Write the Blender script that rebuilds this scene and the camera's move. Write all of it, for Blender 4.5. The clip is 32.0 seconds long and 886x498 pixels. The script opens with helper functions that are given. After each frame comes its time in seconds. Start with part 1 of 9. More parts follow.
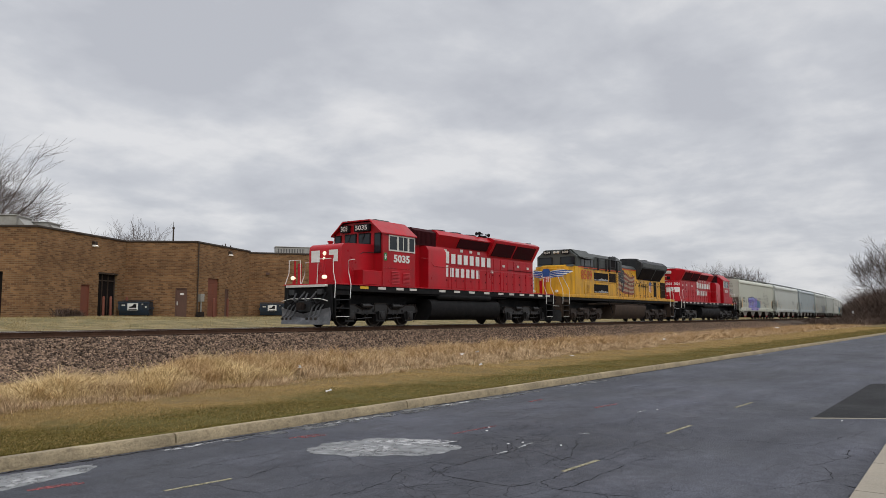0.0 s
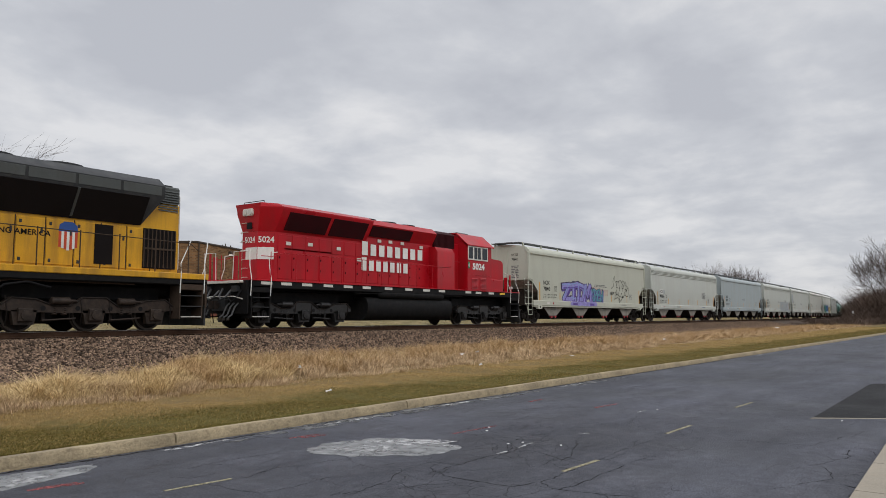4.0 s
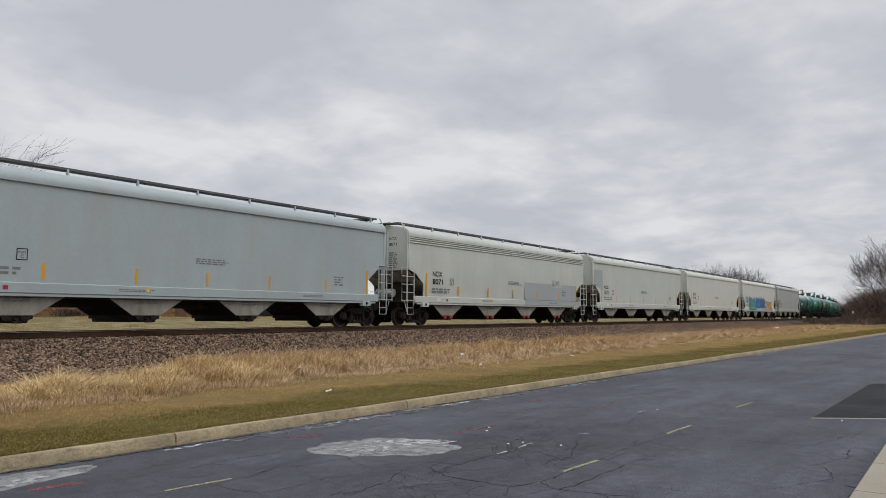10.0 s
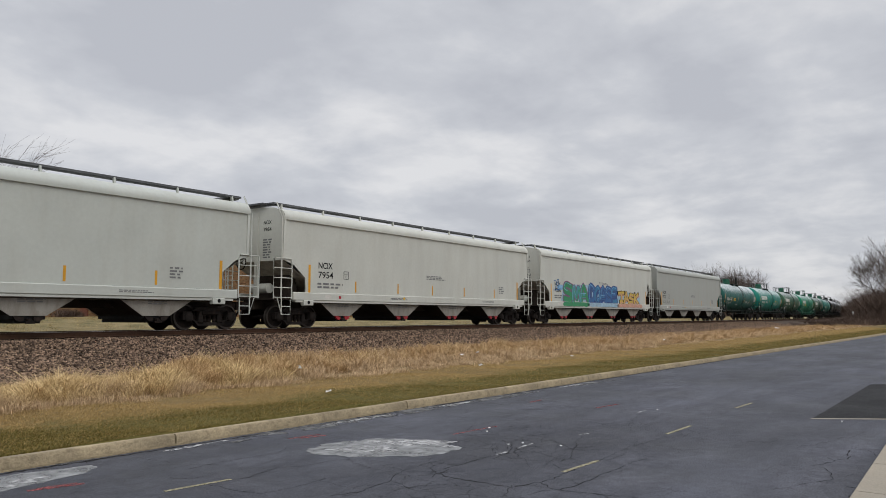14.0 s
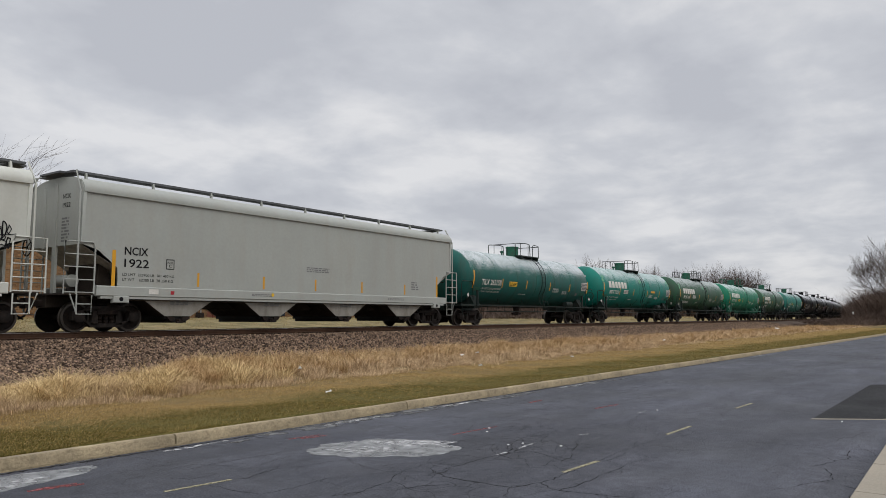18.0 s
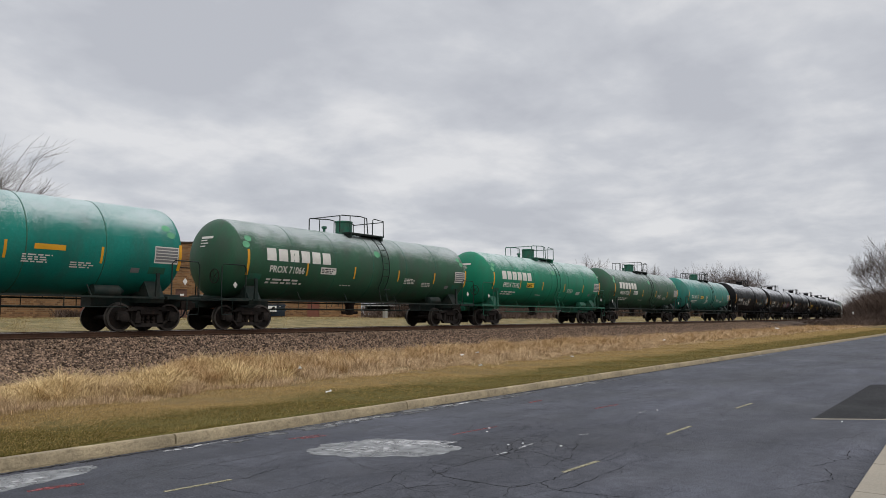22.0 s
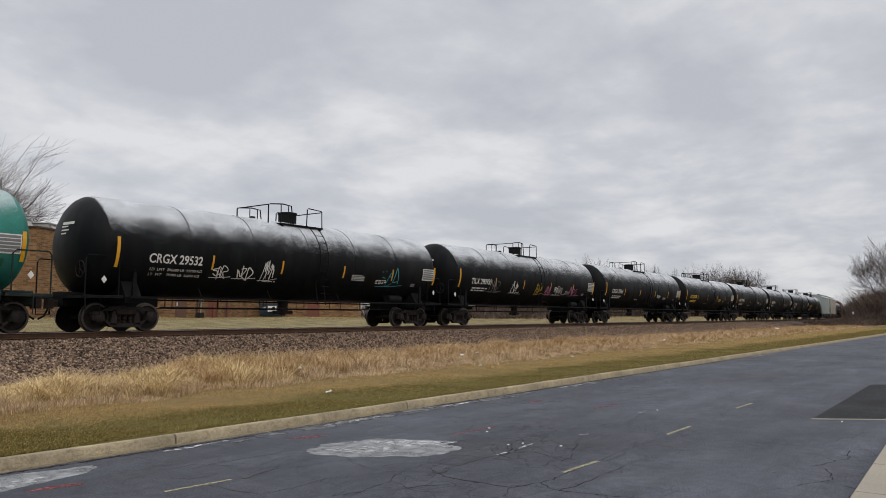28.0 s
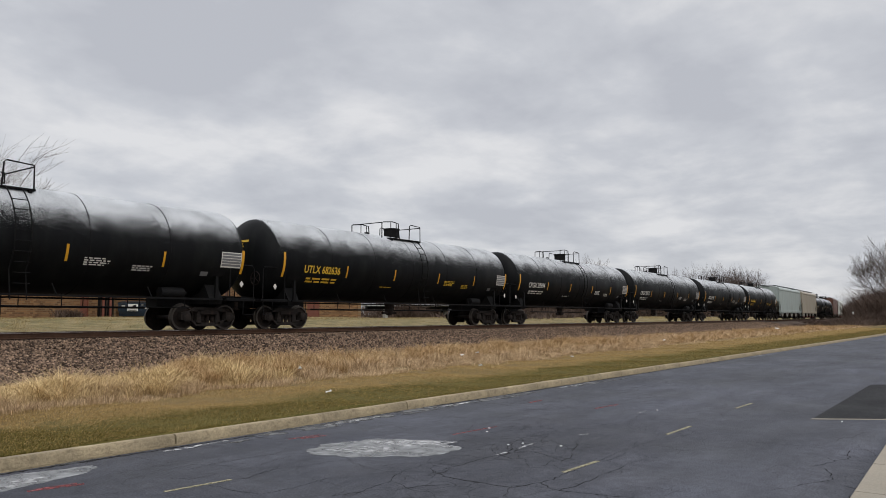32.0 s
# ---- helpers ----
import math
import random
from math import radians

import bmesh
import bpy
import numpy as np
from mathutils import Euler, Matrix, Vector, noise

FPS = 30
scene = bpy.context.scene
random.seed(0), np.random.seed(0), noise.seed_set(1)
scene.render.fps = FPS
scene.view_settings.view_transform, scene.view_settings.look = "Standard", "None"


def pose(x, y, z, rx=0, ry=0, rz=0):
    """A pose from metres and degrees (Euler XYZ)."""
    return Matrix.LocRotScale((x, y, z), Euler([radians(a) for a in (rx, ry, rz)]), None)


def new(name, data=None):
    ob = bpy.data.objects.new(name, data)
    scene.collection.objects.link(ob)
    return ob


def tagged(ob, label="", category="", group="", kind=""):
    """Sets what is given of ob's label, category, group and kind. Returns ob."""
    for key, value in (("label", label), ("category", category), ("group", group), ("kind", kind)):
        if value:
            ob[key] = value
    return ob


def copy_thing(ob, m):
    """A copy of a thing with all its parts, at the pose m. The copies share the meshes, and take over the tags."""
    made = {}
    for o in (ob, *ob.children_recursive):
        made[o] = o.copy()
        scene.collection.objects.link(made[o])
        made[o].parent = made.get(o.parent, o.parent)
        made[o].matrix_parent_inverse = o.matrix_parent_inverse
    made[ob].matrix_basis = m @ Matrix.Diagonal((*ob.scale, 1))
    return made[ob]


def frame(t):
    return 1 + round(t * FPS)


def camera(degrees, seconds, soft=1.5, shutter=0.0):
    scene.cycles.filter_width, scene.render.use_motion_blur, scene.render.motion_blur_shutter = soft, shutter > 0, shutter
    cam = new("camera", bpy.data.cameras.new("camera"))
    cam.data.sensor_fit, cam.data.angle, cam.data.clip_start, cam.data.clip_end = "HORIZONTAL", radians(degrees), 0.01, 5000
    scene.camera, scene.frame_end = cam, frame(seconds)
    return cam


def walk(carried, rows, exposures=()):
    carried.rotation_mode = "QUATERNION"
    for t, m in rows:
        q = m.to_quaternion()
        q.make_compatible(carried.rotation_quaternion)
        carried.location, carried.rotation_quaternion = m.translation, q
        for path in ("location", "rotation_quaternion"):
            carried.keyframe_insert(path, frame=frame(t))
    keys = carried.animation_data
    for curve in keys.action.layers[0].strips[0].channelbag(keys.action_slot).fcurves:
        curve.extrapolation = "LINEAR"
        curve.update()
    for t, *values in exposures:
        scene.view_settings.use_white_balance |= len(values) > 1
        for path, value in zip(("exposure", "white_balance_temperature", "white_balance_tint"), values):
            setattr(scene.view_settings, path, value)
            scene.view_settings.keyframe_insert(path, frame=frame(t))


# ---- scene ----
# camera: on a tripod at eye height by the car park; +X runs along the track, +Y across it
EYE = (0.0, 0.0, 1.65)
YAW, PITCH = 35.65, 5.19
cam = camera(62.2, 32.0, soft=0.55)
CAM0 = pose(*EYE, 90 + PITCH, 0, YAW - 90)
CAM1 = pose(*EYE, 90 + PITCH + 0.06, 0, YAW - 90)
walk(cam, [(0, CAM0), (11, CAM0), (16.5, CAM1), (32.0, CAM1)])


# ---- world and sun: a bright overcast ----
def sky_world():
    w = bpy.data.worlds.new("overcast_sky")
    w.use_nodes = True
    scene.world = w
    nt = w.node_tree
    N, K = nt.nodes, nt.links.new
    bg = N["Background"]
    sky = N.new("ShaderNodeTexSky")
    sky.sky_type, sky.sun_disc = "NISHITA", False
    sky.sun_elevation, sky.sun_rotation = radians(35), radians(200)
    tc = N.new("ShaderNodeTexCoord")
    sep = N.new("ShaderNodeSeparateXYZ")
    K(tc.outputs["Generated"], sep.inputs[0])

    def math_node(op, a, b=None, clamp=False):
        n = N.new("ShaderNodeMath")
        n.operation, n.use_clamp = op, clamp
        for i, q in enumerate((a, b)):
            if q is None:
                continue
            if isinstance(q, (int, float)):
                n.inputs[i].default_value = q
            else:
                K(q, n.inputs[i])
        return n.outputs[0]
    up = math_node("MAXIMUM", sep.outputs[2], 0.0)
    low = math_node("ADD", up, 0.20)
    flat = N.new("ShaderNodeCombineXYZ")
    K(math_node("DIVIDE", sep.outputs[0], low), flat.inputs[0])
    K(math_node("DIVIDE", sep.outputs[1], low), flat.inputs[1])

    def clouds(scale, detail, rough, dist):
        n = N.new("ShaderNodeTexNoise")
        n.inputs["Scale"].default_value, n.inputs["Detail"].default_value = scale, detail
        n.inputs["Roughness"].default_value, n.inputs["Distortion"].default_value = rough, dist
        K(flat.outputs[0], n.inputs["Vector"])
        return n.outputs[0]
    big = clouds(1.1, 5, 0.52, 0.2)
    fine = clouds(2.4, 8, 0.56, 0.15)
    mixv = math_node("ADD", math_node("MULTIPLY", big, 0.55), math_node("MULTIPLY", fine, 0.45))
    ramp = N.new("ShaderNodeValToRGB")
    e = ramp.color_ramp.elements
    e[0].position, e[0].color = 0.41, (0.485, 0.50, 0.545, 1)
    e[1].position, e[1].color = 0.59, (0.72, 0.722, 0.74, 1)
    mid = e.new(0.49)
    mid.color = (0.56, 0.575, 0.615, 1)
    K(mixv, ramp.inputs[0])
    # an overcast is brighter overhead than low down, with a pale band at the horizon
    lift = math_node("MULTIPLY", math_node("MAXIMUM", math_node("SUBTRACT", up, 0.40), 0.0), 2.6)
    band = math_node("MULTIPLY", math_node("POWER", math_node("SUBTRACT", 1.0, up, True), 10.0), -0.07)
    gain = math_node("ADD", math_node("ADD", 1.0, lift), band)
    mul = N.new("ShaderNodeVectorMath")
    mul.operation = "SCALE"
    K(ramp.outputs[0], mul.inputs[0])
    K(gain, mul.inputs[3])
    dim = N.new("ShaderNodeVectorMath")
    dim.operation = "SCALE"
    K(sky.outputs[0], dim.inputs[0])
    dim.inputs[3].default_value = 0.004
    add = N.new("ShaderNodeVectorMath")
    add.operation = "ADD"
    K(mul.outputs[0], add.inputs[0])
    K(dim.outputs[0], add.inputs[1])
    K(add.outputs[0], bg.inputs[0])
    bg.inputs[1].default_value = 1.0


sky_world()
sun = new("sun", bpy.data.lights.new("sun", "SUN"))
sun.data.energy, sun.data.angle, sun.data.color = 0.8, radians(30), (1, 0.97, 0.92)
sun.matrix_world = pose(0, 0, 50, 50, 0, -30)

# ---- the line of the track ----
TRACK_Y, RAIL_Z, STRAIGHT, RADIUS, SPEED = 23.2, 1.17, 73.0, 1560.0, 12.46


def along(s):
    """Place and heading (degrees) on the track's centre line at s metres."""
    if s <= STRAIGHT:
        return s, TRACK_Y, 0.0
    a = (s - STRAIGHT) / RADIUS
    return STRAIGHT + RADIUS * math.sin(a), TRACK_Y + RADIUS * (1 - math.cos(a)), math.degrees(a)


# ---- tools: forms, parts, materials ----
class Form:
    """Vertices and faces of one part."""

    def __init__(self):
        self.v, self.f = [], []

    def add(self, vs, fs):
        n = len(self.v)
        self.v += [tuple(p) for p in vs]
        self.f += [tuple(i + n for i in q) for q in fs]
        return self

    def box(self, x0, x1, y0, y1, z0, z1, c=0.0):
        if c <= 0:
            vs = [(x, y, z) for x in (x0, x1) for y in (y0, y1) for z in (z0, z1)]
            return self.add(vs, [(0, 1, 3, 2), (4, 6, 7, 5), (0, 4, 5, 1), (2, 3, 7, 6), (0, 2, 6, 4), (1, 5, 7, 3)])
        c = min(c, (x1 - x0) * 0.45, (y1 - y0) * 0.45, (z1 - z0) * 0.45)
        return self.prism([(y0 + c, z0), (y1 - c, z0), (y1, z0 + c), (y1, z1 - c), (y1 - c, z1), (y0 + c, z1), (y0, z1 - c), (y0, z0 + c)], x0, x1, "x")

    def prism(self, pts, lo, hi, axis="y"):
        def at(p, q):
            return {"x": (q, p[0], p[1]), "y": (p[0], q, p[1]), "z": (p[0], p[1], q)}[axis]
        n = len(pts)
        vs = [at(p, lo) for p in pts] + [at(p, hi) for p in pts]
        fs = [tuple(range(n)), tuple(range(2 * n - 1, n - 1, -1))] + [(i, i + n, (i + 1) % n + n, (i + 1) % n) for i in range(n)]
        return self.add(vs, fs)

    def tube(self, path, r, n=6, r1=None):
        path = [Vector(p) for p in path]
        r1 = r if r1 is None else r1
        vs, fs = [], []
        for i, p in enumerate(path):
            d = (path[min(i + 1, len(path) - 1)] - path[max(i - 1, 0)]).normalized()
            a = d.cross(Vector((0, 0, 1)) if abs(d.z) < 0.9 else Vector((1, 0, 0))).normalized()
            b = d.cross(a)
            q = r + (r1 - r) * i / max(1, len(path) - 1)
            vs += [p + q * (math.cos(k * math.tau / n) * a + math.sin(k * math.tau / n) * b) for k in range(n)]
        for i in range(len(path) - 1):
            fs += [(i * n + k, i * n + (k + 1) % n, (i + 1) * n + (k + 1) % n, (i + 1) * n + k) for k in range(n)]
        fs += [tuple(range(n - 1, -1, -1)), tuple(range((len(path) - 1) * n, len(path) * n))]
        return self.add(vs, fs)

    def lathe(self, prof, axis="x", o=(0, 0, 0), n=24):
        """prof: (along, radius) pairs, turned round the axis through o."""
        vs, fs = [], []
        for s, r in prof:
            for k in range(n):
                u, w = r * math.cos(k * math.tau / n), r * math.sin(k * math.tau / n)
                vs.append({"x": (o[0] + s, o[1] + u, o[2] + w), "y": (o[0] + u, o[1] + s, o[2] + w), "z": (o[0] + u, o[1] + w, o[2] + s)}[axis])
        for i in range(len(prof) - 1):
            fs += [(i * n + k, i * n + (k + 1) % n, (i + 1) * n + (k + 1) % n, (i + 1) * n + k) for k in range(n)]
        fs += [tuple(range(n)), tuple(range((len(prof) - 1) * n, len(prof) * n))]
        return self.add(vs, fs)

    def ribbon(self, pts, w, y):
        """A flat stroke in the x-z plane at depth y."""
        for k, ((xa, za), (xb, zb)) in enumerate(zip(pts, pts[1:])):
            y -= 0.0004 if k else 0.0
            l = math.hypot(xb - xa, zb - za) or 1
            nx, nz = -(zb - za) / l * w / 2, (xb - xa) / l * w / 2
            ex, ez = (xb - xa) / l * w * 0.3, (zb - za) / l * w * 0.3
            self.add([(xa + nx - ex, y, za + nz - ez), (xa - nx - ex, y, za - nz - ez), (xb - nx + ex, y, zb - nz + ez), (xb + nx + ex, y, zb + nz + ez)], [(0, 1, 2, 3)])
        return self

    def face(self, pts):
        return self.add(pts, [tuple(range(len(pts)))])

    def mesh(self, name, smooth=40):
        me = bpy.data.meshes.new(name)
        me.from_pydata(self.v, [], self.f)
        bm = bmesh.new()
        bm.from_mesh(me)
        bmesh.ops.recalc_face_normals(bm, faces=bm.faces)
        bm.to_mesh(me)
        bm.free()
        if smooth:
            me.shade_smooth()
            me.set_sharp_from_angle(angle=radians(smooth))
        return me


FINE_PRINT = ("graffiti", "graffiti_fill", "graffiti_rim", "graffiti_shade", "graffiti_shine", "stencil", "data_lines", "data_rows", "label_lines", "end_data", "head_marks", "overspray", "graffiti_tag", "product_name")


def part(name, form, material, parent=None, label="", at=None, smooth=40):
    """One mesh object, under a thing or a part."""
    me = form.mesh(name, smooth) if isinstance(form, Form) else form
    if material is not None and not me.materials:
        me.materials.append(material)
    ob = new(name, me)
    if parent is not None:
        ob.parent = parent
    if at is not None:
        ob.matrix_basis = at
    if label:
        ob["label"] = label
    if name in FINE_PRINT:
        tagged(ob, kind="stuff")
    return ob


def thing(name, label, category, group="", at=None, kind=""):
    ob = new(name)
    ob.empty_display_size = 0.3
    if at is not None:
        ob.matrix_basis = at
    return tagged(ob, label, category, group, kind)


def repaint(root, old, fresh):
    """Give every part under root that wears one paint another one."""
    for o in root.children_recursive:
        if o.type == "MESH" and o.data.materials and o.data.materials[0] == old:
            o.material_slots[0].link = "OBJECT"
            o.material_slots[0].material = fresh


def surface(name, color, rough=0.5, metal=0.0, var=0.12, scale=1.5, grain=40.0, bump=0.15, dirt=None, dirt_amount=0.3, streak=0.0, spec=0.4, seed=0.0):
    """A worn surface: two scales of variation, optional dirt in patches or downward streaks, fine relief."""
    m = bpy.data.materials.new(name)
    m.use_nodes = True
    nt = m.node_tree
    N, K = nt.nodes, nt.links.new
    b = N["Principled BSDF"]
    b.inputs["Roughness"].default_value, b.inputs["Metallic"].default_value = rough, metal
    b.inputs["Specular IOR Level"].default_value = spec
    tc = N.new("ShaderNodeTexCoord")
    mp = N.new("ShaderNodeMapping")
    mp.inputs["Location"].default_value = (seed, seed * 1.7, 0)
    K(tc.outputs["Object"], mp.inputs[0])

    def tex(sc, det, vec, rg=0.55):
        n = N.new("ShaderNodeTexNoise")
        n.inputs["Scale"].default_value, n.inputs["Detail"].default_value, n.inputs["Roughness"].default_value = sc, det, rg
        K(vec, n.inputs["Vector"])
        return n.outputs[0]

    def span(v, lo, hi, a, z):
        n = N.new("ShaderNodeMapRange")
        for i, q in enumerate((lo, hi, a, z)):
            n.inputs[i + 1].default_value = q
        K(v, n.inputs[0])
        return n.outputs[0]

    def mix(kind, f, a, c):
        n = N.new("ShaderNodeMix")
        n.data_type, n.blend_type = "RGBA", kind
        for i, q in ((0, f), (6, a), (7, c)):
            if isinstance(q, tuple):
                n.inputs[i].default_value = (*q, 1)
            elif isinstance(q, (int, float)):
                n.inputs[i].default_value = q
            else:
                K(q, n.inputs[i])
        return n.outputs[2]
    big, small = tex(scale, 4, mp.outputs[0]), tex(grain, 3, mp.outputs[0])
    shade = N.new("ShaderNodeMath")
    shade.operation = "MULTIPLY"
    K(span(big, 0.3, 0.7, 1 - var, 1 + var), shade.inputs[0])
    K(span(small, 0.3, 0.7, 1 - var * 0.6, 1 + var * 0.6), shade.inputs[1])
    base = N.new("ShaderNodeVectorMath")
    base.operation = "SCALE"
    base.inputs[0].default_value = color
    K(shade.outputs[0], base.inputs[3])
    out = base.outputs[0]
    if dirt:
        if streak:
            st = N.new("ShaderNodeMapping")
            st.inputs["Scale"].default_value = (1, 1, 1 / streak)
            K(mp.outputs[0], st.inputs[0])
            d = tex(scale * 3, 5, st.outputs[0], 0.6)
        else:
            d = tex(scale * 2.3, 6, mp.outputs[0], 0.62)
        out = mix("MIX", span(d, 0.45, 0.75, 0, dirt_amount), out, dirt)
    K(out, b.inputs["Base Color"])
    K(span(big, 0.3, 0.7, max(0, rough - 0.1), min(1, rough + 0.1)), b.inputs["Roughness"])
    if bump:
        bp = N.new("ShaderNodeBump")
        bp.inputs["Strength"].default_value, bp.inputs["Distance"].default_value = bump, 0.02
        K(small, bp.inputs["Height"])
        K(bp.outputs[0], b.inputs["Normal"])
    return m


def nodes_of(m):
    nt = m.node_tree
    return nt, nt.nodes, nt.links.new, nt.nodes["Principled BSDF"]


def chain_noise(m, scale, detail, source="Object", stretch=(1, 1, 1)):
    nt, N, K, b = nodes_of(m)
    tc, mp, n = N.new("ShaderNodeTexCoord"), N.new("ShaderNodeMapping"), N.new("ShaderNodeTexNoise")
    mp.inputs["Scale"].default_value = stretch
    K(tc.outputs[source], mp.inputs[0])
    K(mp.outputs[0], n.inputs["Vector"])
    n.inputs["Scale"].default_value, n.inputs["Detail"].default_value = scale, detail
    return n.outputs[0]


def remap(m, v, lo, hi, a, z):
    nt, N, K, b = nodes_of(m)
    n = N.new("ShaderNodeMapRange")
    for i, q in enumerate((lo, hi, a, z)):
        n.inputs[i + 1].default_value = q
    K(v, n.inputs[0])
    return n.outputs[0]


def blend(m, f, a, c, kind="MIX"):
    nt, N, K, b = nodes_of(m)
    n = N.new("ShaderNodeMix")
    n.data_type, n.blend_type = "RGBA", kind
    for i, q in ((0, f), (6, a), (7, c)):
        if isinstance(q, tuple):
            n.inputs[i].default_value = (*q, 1)
        elif isinstance(q, (int, float)):
            n.inputs[i].default_value = q
        else:
            K(q, n.inputs[i])
    return n.outputs[2]


def calc(m, op, a, c=None, clamp=False):
    nt, N, K, b = nodes_of(m)
    n = N.new("ShaderNodeMath")
    n.operation, n.use_clamp = op, clamp
    for i, q in enumerate((a, c)):
        if q is None:
            continue
        if isinstance(q, (int, float)):
            n.inputs[i].default_value = q
        else:
            K(q, n.inputs[i])
    return n.outputs[0]


def base_of(m):
    b = m.node_tree.nodes["Principled BSDF"]
    return b.inputs["Base Color"].links[0].from_socket


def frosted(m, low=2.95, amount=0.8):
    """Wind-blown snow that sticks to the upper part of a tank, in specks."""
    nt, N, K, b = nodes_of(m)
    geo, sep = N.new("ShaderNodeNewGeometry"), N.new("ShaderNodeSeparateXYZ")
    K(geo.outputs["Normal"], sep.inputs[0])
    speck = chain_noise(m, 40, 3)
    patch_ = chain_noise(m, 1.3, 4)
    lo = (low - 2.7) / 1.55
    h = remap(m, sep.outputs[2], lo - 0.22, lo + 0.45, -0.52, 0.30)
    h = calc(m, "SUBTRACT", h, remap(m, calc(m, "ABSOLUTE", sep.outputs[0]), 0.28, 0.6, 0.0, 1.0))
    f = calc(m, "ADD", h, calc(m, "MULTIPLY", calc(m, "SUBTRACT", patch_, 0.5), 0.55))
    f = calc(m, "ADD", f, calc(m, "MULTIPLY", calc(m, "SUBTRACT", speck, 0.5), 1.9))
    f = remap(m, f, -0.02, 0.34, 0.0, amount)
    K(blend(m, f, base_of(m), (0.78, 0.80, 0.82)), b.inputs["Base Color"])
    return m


# ---- materials ----
RUST = (0.10, 0.045, 0.02)
GRIME = (0.05, 0.042, 0.034)
M_RED = surface("red_paint", (0.40, 0.0055, 0.013), 0.36, spec=0.26, var=0.14, scale=0.8, dirt=(0.20, 0.02, 0.018), dirt_amount=0.5, streak=5, bump=0.04)
M_YELLOW = surface("yellow_paint", (0.60, 0.31, 0.012), 0.42, var=0.16, scale=0.9, dirt=(0.15, 0.075, 0.022), dirt_amount=0.7, streak=7, bump=0.05)
M_GREY = surface("grey_paint", (0.066, 0.072, 0.069), 0.55, spec=0.25, var=0.12, scale=0.9, dirt=GRIME, dirt_amount=0.4, streak=5, bump=0.05)
M_DARKGREY = surface("dark_grey_paint", (0.030, 0.032, 0.034), 0.6, spec=0.25, var=0.2, dirt=(0.10, 0.09, 0.08), dirt_amount=0.3, bump=0.06)
M_BLACK = surface("black_underframe", (0.006, 0.006, 0.0065), 0.7, spec=0.18, var=0.3, scale=2, dirt=(0.022, 0.019, 0.017), dirt_amount=0.5, bump=0.2)
M_BROWNFRAME = surface("dusty_brown_underframe", (0.060, 0.042, 0.031), 0.8, spec=0.15, var=0.25, scale=2, dirt=(0.03, 0.025, 0.02), dirt_amount=0.6, bump=0.2)
M_OILBROWN = surface("oily_brown_truck_frame", (0.026, 0.018, 0.0135), 0.6, spec=0.3, var=0.4, scale=3, dirt=(0.075, 0.052, 0.038), dirt_amount=0.5, bump=0.3)
M_TRUCK = surface("rusty_truck_iron", (0.017, 0.013, 0.0115), 0.8, spec=0.15, var=0.35, scale=3, dirt=(0.055, 0.036, 0.026), dirt_amount=0.5, bump=0.3)
M_SIDEFRAME = surface("dusty_cast_side_frame", (0.017, 0.014, 0.0125), 0.8, spec=0.2, var=0.3, scale=3, dirt=(0.050, 0.035, 0.026), dirt_amount=0.5, bump=0.25)
M_LOCOFRAME = surface("oily_black_truck_frame", (0.0085, 0.008, 0.008), 0.42, spec=0.5, var=0.4, scale=3, dirt=(0.028, 0.025, 0.023), dirt_amount=0.5, bump=0.25)
M_WHEEL = surface("dark_wheel_steel", (0.015, 0.012, 0.0105), 0.7, 0.1, spec=0.2, var=0.3, scale=4, dirt=(0.05, 0.03, 0.02), dirt_amount=0.5, bump=0.1)
M_TREAD = surface("worn_wheel_rim", (0.07, 0.06, 0.052), 0.45, 0.6, var=0.3, bump=0.05)
M_GRILLE = surface("dark_grille", (0.008, 0.006, 0.006), 0.8, spec=0.15, var=0.3, bump=0.2)
M_REDGRILLE = surface("dark_red_grille", (0.035, 0.004, 0.006), 0.8, spec=0.15, var=0.3, bump=0.2)
M_WHITE = surface("white_paint", (0.74, 0.74, 0.70), 0.5, var=0.06, dirt=(0.5, 0.48, 0.42), dirt_amount=0.4, bump=0.02)
M_DULLWHITE = surface("dull_white_lettering", (0.62, 0.60, 0.55), 0.6, var=0.1, dirt=(0.4, 0.36, 0.3), dirt_amount=0.4, bump=0.0)
M_INK = surface("black_lettering", (0.010, 0.010, 0.011), 0.7, spec=0.15, var=0.1, bump=0.0)
M_GREYINK = surface("faded_grey_lettering", (0.16, 0.16, 0.16), 0.6, var=0.1, bump=0.0)
M_ORANGE = surface("amber_reflector", (0.62, 0.30, 0.015), 0.45, var=0.1, bump=0.0)
M_YELLOWINK = surface("yellow_lettering", (0.68, 0.42, 0.03), 0.5, var=0.1, bump=0.0)
M_REDINK = surface("red_lettering", (0.50, 0.06, 0.02), 0.5, var=0.12, bump=0.0)
M_BLUEINK = surface("blue_emblem_paint", (0.02, 0.07, 0.26), 0.5, var=0.1, bump=0.0)
M_GREENSIGN = surface("green_sticker", (0.01, 0.22, 0.06), 0.5, var=0.1, bump=0.0)
M_REDTAG = surface("red_fitting", (0.36, 0.02, 0.028), 0.5, var=0.2, dirt=GRIME, dirt_amount=0.4, bump=0.05)
M_RAIL = surface("rusty_rail", (0.070, 0.038, 0.024), 0.85, 0.0, spec=0.15, var=0.2, scale=3, dirt=(0.03, 0.018, 0.012), dirt_amount=0.5, bump=0.15)
M_RAILTOP = surface("polished_rail_head", (0.33, 0.31, 0.29), 0.3, 0.9, var=0.1, bump=0.0)
